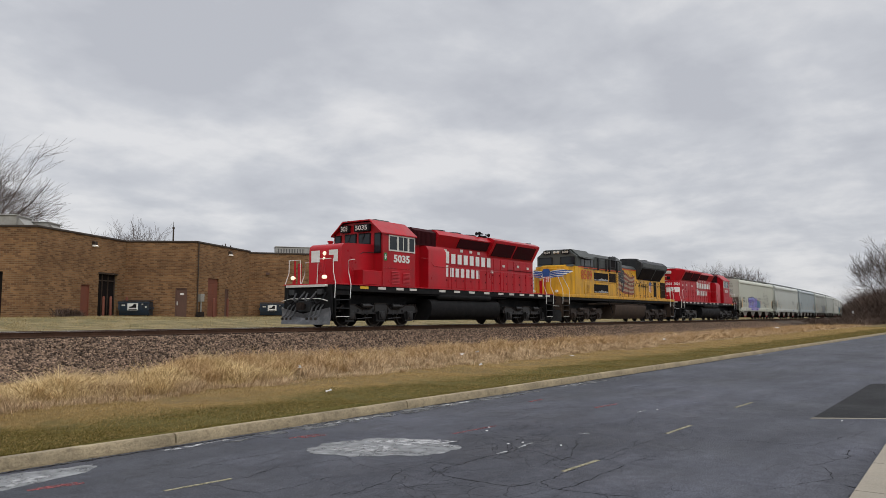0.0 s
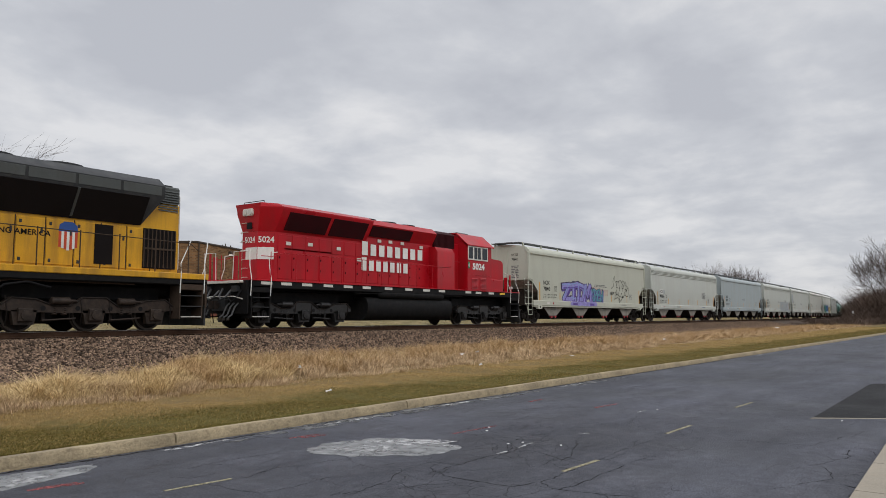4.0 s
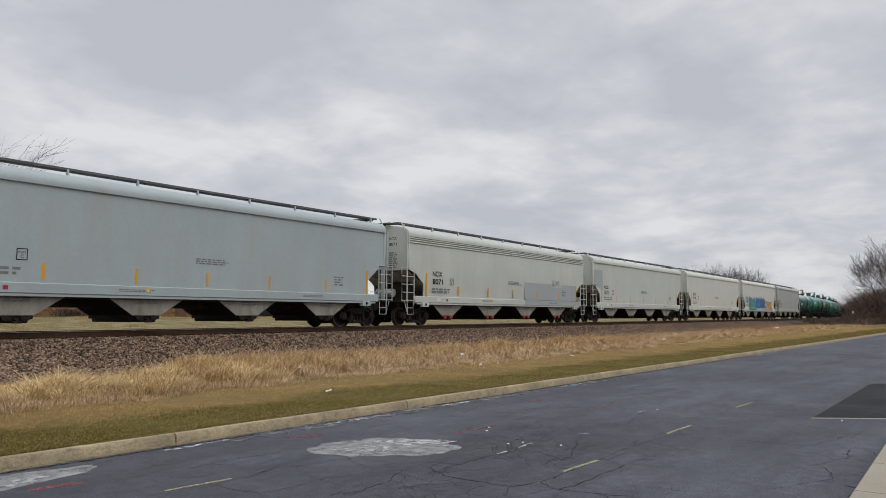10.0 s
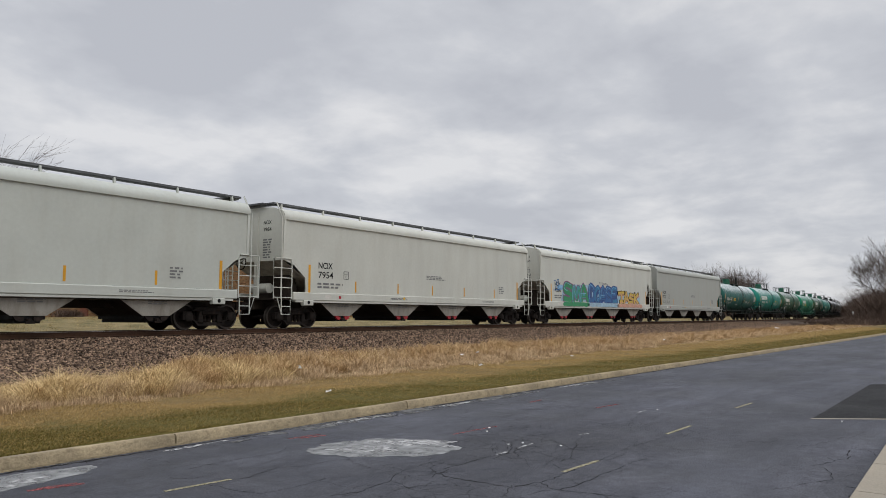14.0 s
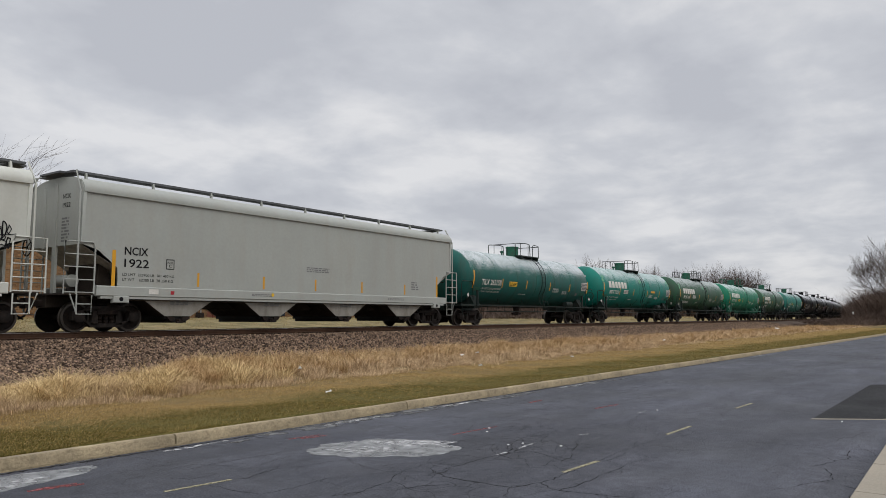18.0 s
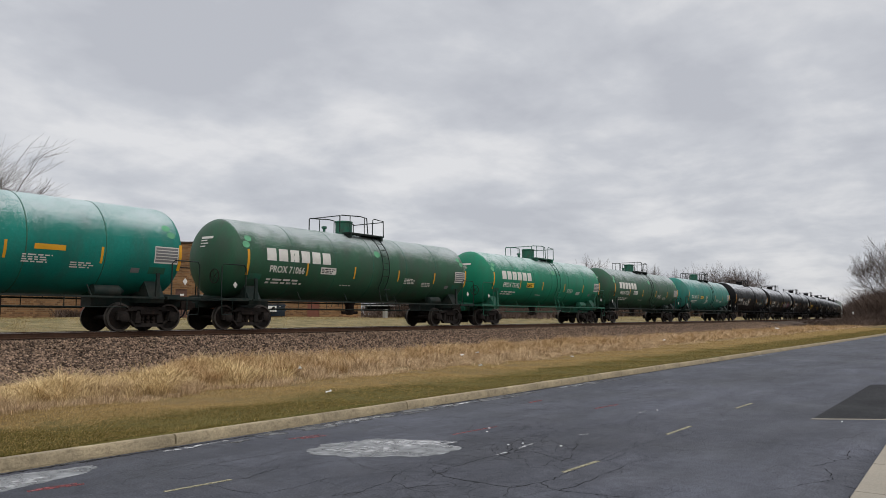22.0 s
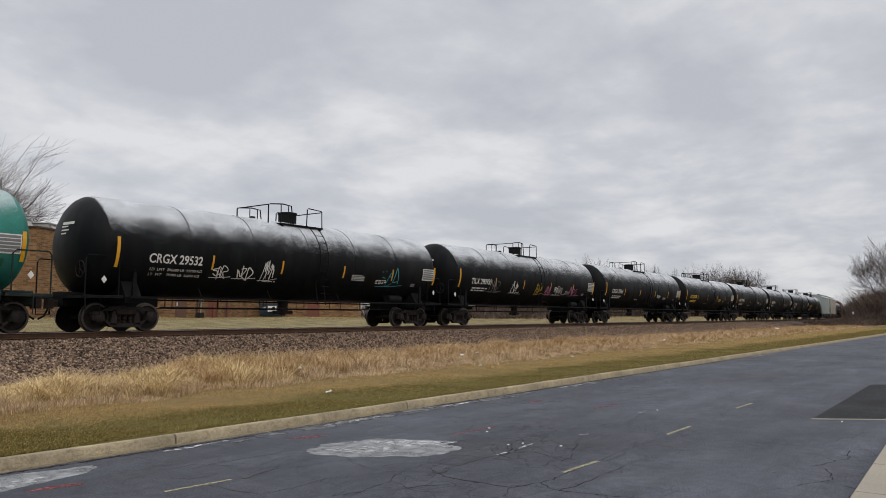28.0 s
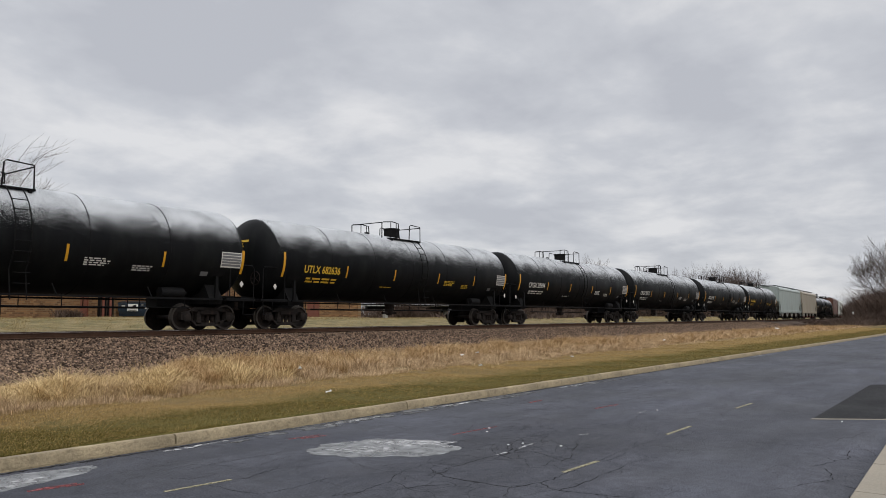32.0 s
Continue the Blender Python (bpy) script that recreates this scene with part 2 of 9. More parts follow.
M_TIE = surface("old_tie_wood", (0.026, 0.019, 0.015), 0.9, spec=0.1, var=0.4, scale=2, dirt=(0.05, 0.038, 0.03), dirt_amount=0.5, bump=0.4)
M_HOSE = surface("worn_rubber_hose", (0.045, 0.046, 0.048), 0.5, var=0.2, bump=0.1)
M_RUNNING = surface("weathered_steel_grating", (0.10, 0.103, 0.106), 0.6, 0.3, var=0.3, bump=0.3)


def glass_material(name, tint=(0.02, 0.025, 0.03)):
    m = bpy.data.materials.new(name)
    m.use_nodes = True
    b = m.node_tree.nodes["Principled BSDF"]
    b.inputs["Base Color"].default_value = (*tint, 1)
    b.inputs["Roughness"].default_value = 0.08
    b.inputs["Specular IOR Level"].default_value = 0.3
    return m


M_GLASS = glass_material("dark_window_glass")


def lamp_material(name, color, power):
    m = bpy.data.materials.new(name)
    m.use_nodes = True
    b = m.node_tree.nodes["Principled BSDF"]
    b.inputs["Base Color"].default_value = (*color, 1)
    b.inputs["Emission Color"].default_value = (*color, 1)
    b.inputs["Emission Strength"].default_value = power
    return m


M_HEADLIGHT = lamp_material("lit_headlight", (1.0, 0.86, 0.62), 0.8)
M_WALLLAMP = lamp_material("lit_wall_lamp", (0.9, 0.85, 0.75), 0.25)
M_LENS = surface("clear_lamp_lens", (0.55, 0.53, 0.48), 0.2, var=0.05, bump=0.0)


# ---- lettering ----
TEXT_CACHE = {}


def text_mesh(s, bold=0.0):
    """Flat letters of height one, from x = 0 to their width."""
    key = (s, bold)
    if key not in TEXT_CACHE:
        cu = bpy.data.curves.new("letters", "FONT")
        cu.body, cu.size, cu.offset, cu.resolution_u = s, 1.0, bold, 3
        ob = bpy.data.objects.new("letters", cu)
        me = ob.to_mesh()
        co = np.array([v.co[:2] for v in me.vertices])
        fs = [tuple(p.vertices) for p in me.polygons]
        ob.to_mesh_clear()
        bpy.data.objects.remove(ob)
        bpy.data.curves.remove(cu)
        co -= co.min(0)
        TEXT_CACHE[key] = (co / co[:, 1].max(), fs)
    return TEXT_CACHE[key]


def write(name, s, x, z, h, y, material, parent, width=None, radius=None, axis_z=0.0, flip=1, bold=0.0, label="", end=0):
    """Letters on a flat side (at depth y), wrapped on a tank (radius, axis_z), or on an end wall (end: -1 or 1, then x is y)."""
    co, fs = text_mesh(s, bold)
    w = width or co[:, 0].max() * h
    xs, zs = co[:, 0] / co[:, 0].max() * w, co[:, 1] * h + z
    form = Form()
    if end:
        form.add([(y, x - end * a * -1 if end > 0 else x - a, c) for a, c in zip(xs, zs)], fs)
    elif radius:
        ang = (zs - axis_z) / radius
        form.add([(x + a, -(radius + 0.006) * math.cos(g), axis_z + (radius + 0.006) * math.sin(g)) for a, g in zip(xs, ang)], fs)
    else:
        form.add([(flip * (x + a), flip * y, c) for a, c in zip(xs, zs)], fs)
    return part(name, form, material, parent, label, smooth=0)


def bars(x, z, w, h, rows, y, radius=None, axis_z=0.0, flip=1, seed=1, fill=0.8):
    """Lines of writing too small to read: short dashes in rows, from the top down."""
    rng = random.Random(seed)
    form = Form()
    step = h / rows
    for i in range(rows):
        zc = z + h - (i + 0.5) * step
        a = 0.0
        end = w * rng.uniform(0.7, 1.0)
        while a < end:
            l = min(rng.uniform(1.0, 3.4) * step, end - a)
            q = [(x + a, zc - step * 0.28), (x + a + l, zc - step * 0.28), (x + a + l, zc + step * 0.28), (x + a, zc + step * 0.28)]
            if radius:
                form.face([(u, -(radius + 0.006) * math.cos((v - axis_z) / radius), axis_z + (radius + 0.006) * math.sin((v - axis_z) / radius)) for u, v in q])
            else:
                form.face([(flip * u, flip * y, v) for u, v in q])
            a += l + step * 0.55 / fill
    return form


def patch(x0, x1, z0, z1, y, radius=None, axis_z=0.0, flip=1, n=4):
    """A thin painted or stuck-on rectangle."""
    form = Form()
    for i in range(n if radius else 1):
        k = n if radius else 1
        a, c = z0 + (z1 - z0) * i / k, z0 + (z1 - z0) * (i + 1) / k
        q = [(x0, a), (x1, a), (x1, c), (x0, c)]
        if radius:
            form.face([(u, -(radius + 0.005) * math.cos((v - axis_z) / radius), axis_z + (radius + 0.005) * math.sin((v - axis_z) / radius)) for u, v in q])
        else:
            form.face([(flip * u, flip * y, v) for u, v in q])
    return form


def logo_letters(name, x, z, w, h, count, y, material, parent, radius=None, axis_z=0.0, flip=1, gap=0.34, first=1.0, at=None):
    """A company's name drawn as plain solid blocks, one part for each letter."""
    lw = w / count
    for i in range(count):
        form = Form()
        a, c = x + i * lw + lw * gap / 2, x + (i + 1) * lw - lw * gap / 2
        hi = z + (h * first if i == 0 else h)
        k = 4 if radius else 1
        for j in range(k):
            p, q = z + (hi - z) * j / k, z + (hi - z) * (j + 1) / k
            four = [(a, p), (c, p), (c, q), (a, q)]
            if radius:
                form.face([(u, -(radius + 0.006) * math.cos((v - axis_z) / radius), axis_z + (radius + 0.006) * math.sin((v - axis_z) / radius)) for u, v in four])
            else:
                form.face([(flip * u, flip * y, v) for u, v in four])
        part(name, form, material, parent, "plain white block of a company name", at=at, smooth=0)


# ---- wheels and trucks ----


def freight_wheelset(parent, x, r=0.457):
    w = Form()
    for sgn in (-1, 1):
        w.lathe([(sgn * 0.66, 0.06), (sgn * 0.68, r + 0.028), (sgn * 0.71, r + 0.022), (sgn * 0.72, r), (sgn * 0.815, r - 0.008), (sgn * 0.82, r - 0.07), (sgn * 0.775, r - 0.10), (sgn * 0.765, 0.16), (sgn * 0.83, 0.13), (sgn * 0.835, 0.05)], "y", n=28)
    w.lathe([(-1.05, 0.06), (-1.04, 0.08), (1.04, 0.08), (1.05, 0.06)], "y", n=12)
    ob = part("wheelset", WS_MESH.setdefault(r, w.mesh("wheelset")), M_WHEEL, parent, at=pose(x, 0, r))
    if len(ob.data.materials) < 2:
        ob.data.materials.append(M_TREAD)
        for p in ob.data.polygons:
            c = p.center
            if abs(c.y) > 0.6 and math.hypot(c.x, c.z) > r - 0.045:
                p.material_index = 1
    return ob


WS_MESH = {}


def side_frame_form(sgn):
    y0, y1 = sgn * 0.90, sgn * 1.06
    f = Form()
    # bolster-type frame: top chord dips to the journals, tension member below the spring window
    out = [(-1.12, 0.62), (-0.78, 0.66), (-0.52, 0.80), (0.52, 0.80), (0.78, 0.66), (1.12, 0.62), (1.12, 0.36), (0.80, 0.36), (0.50, 0.14), (-0.50, 0.14), (-0.80, 0.36), (-1.12, 0.36)]
    hole = [(-0.38, 0.64), (0.38, 0.64), (0.38, 0.26), (-0.38, 0.26)]
    # solid pieces round the window
    f.prism([out[0], out[1], (-0.66, 0.30), out[10], out[11]], y0, y1)
    f.prism([out[5], out[4], (0.66, 0.30), out[7], out[6]], y0, y1)
    f.prism([out[1], out[2], out[3], out[4], (0.40, 0.66), (-0.40, 0.66)], y0, y1)
    f.prism([(-0.72, 0.36), (-0.50, 0.14), (0.50, 0.14), (0.72, 0.36), (0.42, 0.26), (-0.42, 0.26)], y0, y1)
    f.prism([(-0.44, 0.70), (-0.30, 0.70), (-0.30, 0.22), (-0.52, 0.22)], y0, y1)
    f.prism([(0.44, 0.70), (0.52, 0.22), (0.30, 0.22), (0.30, 0.70)], y0, y1)
    for x in (-0.89, 0.89):
        f.lathe([(sgn * 0.88, 0.17), (sgn * 1.08, 0.17), (sgn * 1.12, 0.12), (sgn * 1.125, 0.02)], "y", (x, 0, 0.457), 14)
    return f


def spring_form(sgn):
    f = Form()
    for x in (-0.20, 0.0, 0.20):
        prof = []
        for i in range(7):
            prof += [(0.22 + i * 0.045, 0.075), (0.24 + i * 0.045, 0.055)]
        f.lathe(prof, "z", (x, sgn * 0.98, 0), 8)
    return f.box(-0.34, 0.34, sgn * 0.98 - 0.12, sgn * 0.98 + 0.12, 0.53, 0.68, 0.03)


TRUCK_MESH = {}


def freight_truck(parent, x):
    if not TRUCK_MESH:
        TRUCK_MESH["truck"] = Form().box(-0.26, 0.26, -1.0, 1.0, 0.48, 0.72, 0.05).box(-0.40, 0.40, -0.35, 0.35, 0.70, 0.86, 0.04).mesh("truck")
        for sgn in (-1, 1):
            TRUCK_MESH["side_frame", sgn] = side_frame_form(sgn).mesh("side_frame")
            TRUCK_MESH["spring", sgn] = spring_form(sgn).mesh("spring_nest")
            TRUCK_MESH["brake", sgn] = Form().box(sgn * 0.40 - 0.05, sgn * 0.40 + 0.05, -0.8, 0.8, 0.36, 0.46, 0.02).mesh("brake_beam")
    t = part("truck", TRUCK_MESH["truck"], M_TRUCK, parent, at=pose(x, 0, 0))
    for sgn in (-1, 1):
        part("side_frame", TRUCK_MESH["side_frame", sgn], M_SIDEFRAME, t)
        part("spring_nest", TRUCK_MESH["spring", sgn], M_TRUCK, t)
        part("brake_beam", TRUCK_MESH["brake", sgn], M_TRUCK, t)
        freight_wheelset(t, sgn * 0.89)
    return t


def coupler_form(x, sgn):
    """A knuckle coupler on its shank, at the end x, facing sgn."""
    f = Form().box(min(x, x - sgn * 0.9), max(x, x - sgn * 0.9), -0.09, 0.09, 0.78, 0.98, 0.02)
    return f.prism([(x - sgn * 0.05, -0.17), (x + sgn * 0.12, -0.17), (x + sgn * 0.16, -0.05), (x + sgn * 0.05, 0.02), (x + sgn * 0.10, 0.17), (x - sgn * 0.08, 0.15)], 0.72, 1.04, "z")


def hose(x, y, sgn):
    return Form().tube([(x, y, 0.95), (x + sgn * 0.15, y, 0.82), (x + sgn * 0.30, y, 0.50), (x + sgn * 0.48, y, 0.40)], 0.032, 6)


# ---- diesel locomotives ----
def loco_truck(parent, x, material):
    t = part("truck", Form().box(-0.5, 0.5, -1.0, 1.0, 0.62, 0.92, 0.05).box(-2.2, 2.2, -0.5, 0.5, 0.55, 0.75, 0.05), material, parent, at=pose(x, 0, 0))
    for ax in (-1.45, 0.62, 1.5):
        part("traction_motor", Form().box(ax - 0.45, ax + 0.45, -0.62, 0.62, 0.24, 1.0, 0.08), M_BLACK, t)
    # added solid black box that fills the gap between truck and frame
    part("brake_piping", Form().box(-2.5, 2.5, -0.72, 0.72, 0.95, 1.45, 0.05), M_BLACK, t)
    for sgn in (-1, 1):
        y0, y1 = sgn * 1.02, sgn * 1.20
        f = Form()
        f.prism([(-2.75, 0.80), (-2.45, 1.02), (-1.75, 0.98), (-1.25, 0.78), (-0.75, 0.78), (-0.35, 1.05), (0.35, 1.05), (0.75, 0.78), (1.25, 0.78), (1.75, 0.98), (2.45, 1.02), (2.75, 0.80), (2.75, 0.66), (2.35, 0.60), (0.9, 0.56), (-0.9, 0.56), (-2.35, 0.60), (-2.75, 0.66)], y0, y1)
        for ax in (-2.07, 0.0, 2.07):
            f.prism([(ax - 0.36, 0.64), (ax + 0.36, 0.64), (ax + 0.28, 0.22), (ax - 0.28, 0.22)], y0, y1)
        part("truck_frame", f, material, t)
        # no holes are cut: black discs paint in their shaded depth
        for ax in (-1.55, -0.52, 0.52, 1.55):
            part("frame_hole", Form().lathe([(sgn * 1.20, 0.075), (sgn * 1.206, 0.075), (sgn * 1.207, 0.01)], "y", (ax, 0, 0.70), 12), M_INK, t)
        for ax in (-2.6, -0.45, 0.45, 2.6):
            part("sand_pipe", Form().tube([(ax, sgn * 1.18, 1.05), (ax + 0.05, sgn * 1.22, 0.65), (ax + 0.12, sgn * 1.0, 0.20)], 0.02, 6), M_SIDEFRAME, t)
        part("top_rib", Form().tube([(-2.72, sgn * 1.21, 0.80), (-2.44, sgn * 1.21, 1.0), (-1.76, sgn * 1.21, 0.96), (-1.26, sgn * 1.21, 0.77), (-0.76, sgn * 1.21, 0.77), (-0.36, sgn * 1.21, 1.03), (0.36, sgn * 1.21, 1.03), (0.76, sgn * 1.21, 0.77), (1.26, sgn * 1.21, 0.77), (1.76, sgn * 1.21, 0.96), (2.44, sgn * 1.21, 1.0), (2.72, sgn * 1.21, 0.80)], 0.028, 6), M_SIDEFRAME, t)
        for ax in (-2.07, 0.0, 2.07):
            part("journal_box", Form().box(ax - 0.20, ax + 0.20, min(sgn * 1.19, sgn * 1.30), max(sgn * 1.19, sgn * 1.30), 0.30, 0.70, 0.04).lathe([(sgn * 1.28, 0.15), (sgn * 1.34, 0.14), (sgn * 1.35, 0.03)], "y", (ax, 0, 0.50), 14), material, t)
        for ax in (-1.05, 1.05):
            part("spring_nest", Form().lathe([(0.50 + 0.03 * i, 0.10 if i % 2 else 0.075) for i in range(9)], "z", (ax - 0.15, sgn * 1.12, 0), 10).lathe([(0.50 + 0.03 * i, 0.10 if i % 2 else 0.075) for i in range(9)], "z", (ax + 0.15, sgn * 1.12, 0), 10), material, t)
            part("brake_cylinder", Form().lathe([(-0.32, 0.09), (-0.30, 0.11), (0.22, 0.11), (0.25, 0.05), (0.45, 0.04)], "x", (ax, sgn * 1.26, 0.92), 12), material, t)
            part("brake_rigging", Form().tube([(ax - 0.5, sgn * 1.15, 0.34), (ax + 0.5, sgn * 1.15, 0.40)], 0.03, 6).box(ax - 0.42, ax - 0.32, min(sgn * 0.78, sgn * 0.95), max(sgn * 0.78, sgn * 0.95), 0.30, 0.72, 0.02), material, t)
    for ax in (-2.07, 0.0, 2.07):
        freight_wheelset(t, ax, 0.508)
    return t


def rail_post(path, r=0.019):
    return Form().tube(path, r, 6)


def loco_steps(root, sx, y, material):
    """A stairwell at a platform corner: side plates, three treads with white edges."""
    s = part("step_well", Form().box(sx - 0.42, sx + 0.42, min(y, y * 0.62), max(y, y * 0.62), 1.35, 1.62, 0.02).box(sx - 0.46, sx - 0.42, min(y, y * 0.62), max(y, y * 0.62), 0.38, 1.6).box(sx + 0.42, sx + 0.46, min(y, y * 0.62), max(y, y * 0.62), 0.38, 1.6), material, root)
    for z in (0.44, 0.80, 1.16):
        part("tread_edge", Form().box(sx - 0.40, sx + 0.40, y - 0.012 if y < 0 else y, y if y < 0 else y + 0.012, z - 0.012, z + 0.016), M_DULLWHITE if z < 0.6 else M_DARKGREY, s, "worn painted step edge")
        part("tread", Form().box(sx - 0.42, sx + 0.42, min(y, y * 0.70), max(y, y * 0.70), z - 0.02, z + 0.02, 0.005), M_BLACK, s)


def louvre(x0, x1, z0, z1, y, n, material, parent):
    f = Form()
    out = math.copysign(1, y)
    for i in range(n):
        z = z0 + (z1 - z0) * (i + 0.5) / n
        f.prism([(y, z - 0.018), (y + out * 0.03, z - 0.03), (y, z + 0.02)], x0, x1, "x")
    return part("louvre", f, material, parent)


def red_locomotive(number, face, label, at):
    """A six-axle road switcher, cab towards -x; face is the local side (-1: -y) that carries the visible lettering."""
    R = thing("locomotive", label, "locomotive", "locomotives of the train", at)
    R["facing"] = face
    for x in (-6.63, 6.95):
        loco_truck(R, x, M_LOCOFRAME)
    part("frame", Form().box(-10.0, 10.0, -1.5, 1.5, 1.52, 1.80, 0.03).box(-9.6, 9.6, -0.6, 0.6, 1.1, 1.55, 0.05), M_BLACK, R)
    part("walkway", Form().box(-10.05, 10.05, -1.53, 1.53, 1.80, 1.85, 0.01), M_RED, R)
    for sgn in (-1, 1):
        for k, x in enumerate((-8.1, -6.9, -5.6, -4.6, -2.2, -0.9, 0.5, 2.0, 3.5, 4.7, 5.9, 7.1, 8.2, 9.2)):
            part("reflector", Form().box(x - 0.27, x + 0.27, sgn * 1.505 - 0.006, sgn * 1.505 + 0.006, 1.66, 1.77), M_DULLWHITE if k else M_YELLOWINK, R, "" if k else "yellow reflector strip")
    # fuel tank and air reservoirs
    part("fuel_tank", Form().prism([(-1.25, 1.30), (-1.40, 1.22), (-1.48, 1.05), (-1.50, 0.80), (-1.44, 0.55), (-1.30, 0.36), (-1.05, 0.26), (1.05, 0.26), (1.30, 0.36), (1.44, 0.55), (1.50, 0.80), (1.48, 1.05), (1.40, 1.22), (1.25, 1.30)], -3.1, 3.4, "x"), M_BLACK, R)
    for sgn in (-1, 1):
        part("air_reservoir", Form().lathe([(-2.6, 0.02), (-2.55, 0.12), (-2.4, 0.19), (2.3, 0.19), (2.45, 0.12), (2.5, 0.02)], "x", (0.1, sgn * 1.33, 1.45), 16), M_BLACK, R)
        part("sill_conduit", Form().tube([(-4.2, sgn * 1.40, 1.48), (4.2, sgn * 1.40, 1.46)], 0.03, 6), M_BLACK, R)
    # nose, low and full-height box
    nose = part("nose", Form().prism([(-9.05, 1.85), (-9.05, 3.42), (-9.0, 3.56), (-8.85, 3.66), (-8.6, 3.69), (-6.9, 3.74), (-6.9, 1.85)], -0.98, 0.98), M_RED, R)
    part("nose_door", Form().box(-9.08, -9.05, -0.55, 0.0, 1.95, 3.15, 0.01), M_RED, nose)
    part("sand_filler", Form().lathe([(3.64, 0.10), (3.78, 0.10), (3.80, 0.14), (3.86, 0.14)], "z", (-8.35, 0.35, 0), 10), M_RED, nose)
    for y in (-0.10, 0.10):
        for z in (3.0, 3.24):
            if y < 0:
                part("headlight", Form().lathe([(-9.10, 0.015), (-9.09, 0.08), (-9.05, 0.095), (-9.0, 0.095)], "x", (0, y + 0.12, z), 16), M_HEADLIGHT if face < 0 else M_LENS, nose, "lit round headlight" if face < 0 else "")
    logo_letters("emblem_block", 0, 0, 1, 1, 1, 0, M_WHITE, nose, gap=0.06, at=Matrix(((0, -1, 0, -9.062), (-0.58, 0, 0, 0.86), (0, 0, 0.52, 2.86), (0, 0, 0, 1))))
    logo_letters("emblem_block", 0, 0, 1, 1, 1, 0, M_WHITE, nose, gap=0.06, at=Matrix(((0, -1, 0, -9.062), (-0.58, 0, 0, -0.24), (0, 0, 0.52, 2.86), (0, 0, 0, 1))))
    for sgn in (-1, 1):
        part("toolbox", Form().box(-8.2, -6.9, sgn * 1.5 if sgn < 0 else 0.98, -0.98 if sgn < 0 else 1.5, 1.85, 2.50, 0.03), M_RED, R)
        part("ditch_light", Form().lathe([(-10.12, 0.01), (-10.11, 0.07), (-10.06, 0.085), (-9.95, 0.085)], "x", (0, sgn * 0.95, 2.12), 16), M_HEADLIGHT if face < 0 else M_LENS, R, "lit ditch light" if face < 0 else "")
        part("ditch_light_stand", Form().box(-10.02, -9.94, sgn * 0.95 - 0.05, sgn * 0.95 + 0.05, 1.85, 2.05, 0.01), M_RED, R)
    # cab
    cab = part("cab", Form().prism([(-1.53, 1.85), (1.53, 1.85), (1.53, 4.22), (0.80, 4.82), (-0.80, 4.82), (-1.53, 4.22)], -6.9, -4.5, "x"), M_RED, R)
    part("cab_roof", Form().prism([(-1.60, 4.22), (-0.82, 4.86), (0.82, 4.86), (1.60, 4.22), (1.60, 4.27), (0.84, 4.92), (-0.84, 4.92), (-1.60, 4.27)], -7.07, -4.43, "x"), M_RED, cab)
    part("cab_air_conditioner", Form().box(-6.15, -5.15, -0.45, 0.45, 4.92, 5.05, 0.04), M_GREY, cab)
    for sgn in (-1, 1):
        for x0, x1 in ((-6.42, -5.92), (-5.76, -5.12), (-4.98, -4.60)):
            fr = part("window_frame", Form().box(x0 - 0.07, x1 + 0.07, sgn * 1.53 - 0.025, sgn * 1.53 + 0.025, 3.46, 4.22, 0.005), M_DULLWHITE, cab, "aluminium window frame")
            part("pane", Form().box(x0, x1, sgn * 1.55 - 0.012, sgn * 1.55 + 0.012, 3.53, 4.15), M_GLASS, fr)
        part("window_divider", Form().box(-5.46, -5.42, sgn * 1.562 - 0.008, sgn * 1.562 + 0.008, 3.53, 4.15), M_DULLWHITE, cab)
        fw = part("front_window_frame", Form().box(-6.93, -6.9, sgn * 0.44 - 0.37, sgn * 0.44 + 0.37, 3.76, 4.30, 0.02), M_INK, cab, "black rubber window surround")
        part("front_window", Form().box(-6.945, -6.93, sgn * 0.44 - 0.32, sgn * 0.44 + 0.32, 3.81, 4.25, 0.02), M_GLASS, fw)
        part("wiper", Form().tube([(-6.96, sgn * 0.44 - 0.05, 4.28), (-6.97, sgn * 0.44 + 0.12, 3.92)], 0.012, 5), M_INK, fw)
        cw = part("corner_window_frame", Form().box(-6.93, -6.9, sgn * 1.24 - 0.20, sgn * 1.24 + 0.20, 3.34 if sgn == face else 3.80, 4.28, 0.05), M_INK, cab, "black rubber window surround")
        part("corner_window", Form().box(-6.945, -6.93, sgn * 1.24 - 0.15, sgn * 1.24 + 0.15, 3.40 if sgn == face else 3.86, 4.22, 0.04), M_GLASS, cw)
        b0, b1 = (-0.10, 0.82) if sgn == face else (0.46, 0.98)
        part("number_board", Form().box(-7.08, -6.89, min(sgn * b0, sgn * b1), max(sgn * b0, sgn * b1), 4.38, 4.72, 0.03), M_INK, cab)
        write("number", number, sgn * (b0 + b1) / 2 + 0.40 * (b1 - b0), 4.44, 0.23, -7.088, M_DULLWHITE, cab, width=0.80 * (b1 - b0), end=-1, bold=0.02)
        part("cab_door_panel", Form().box(-4.60, -4.47, sgn * 1.5 if sgn < 0 else 1.30, -1.30 if sgn < 0 else 1.5, 1.9, 3.9, 0.02), M_RED, cab)
        louvre(-6.30, -5.70, 1.95, 2.55, sgn * 1.535, 9, M_RED, cab)
        louvre(-5.45, -4.90, 1.95, 2.5, sgn * 1.535, 9, M_RED, cab)
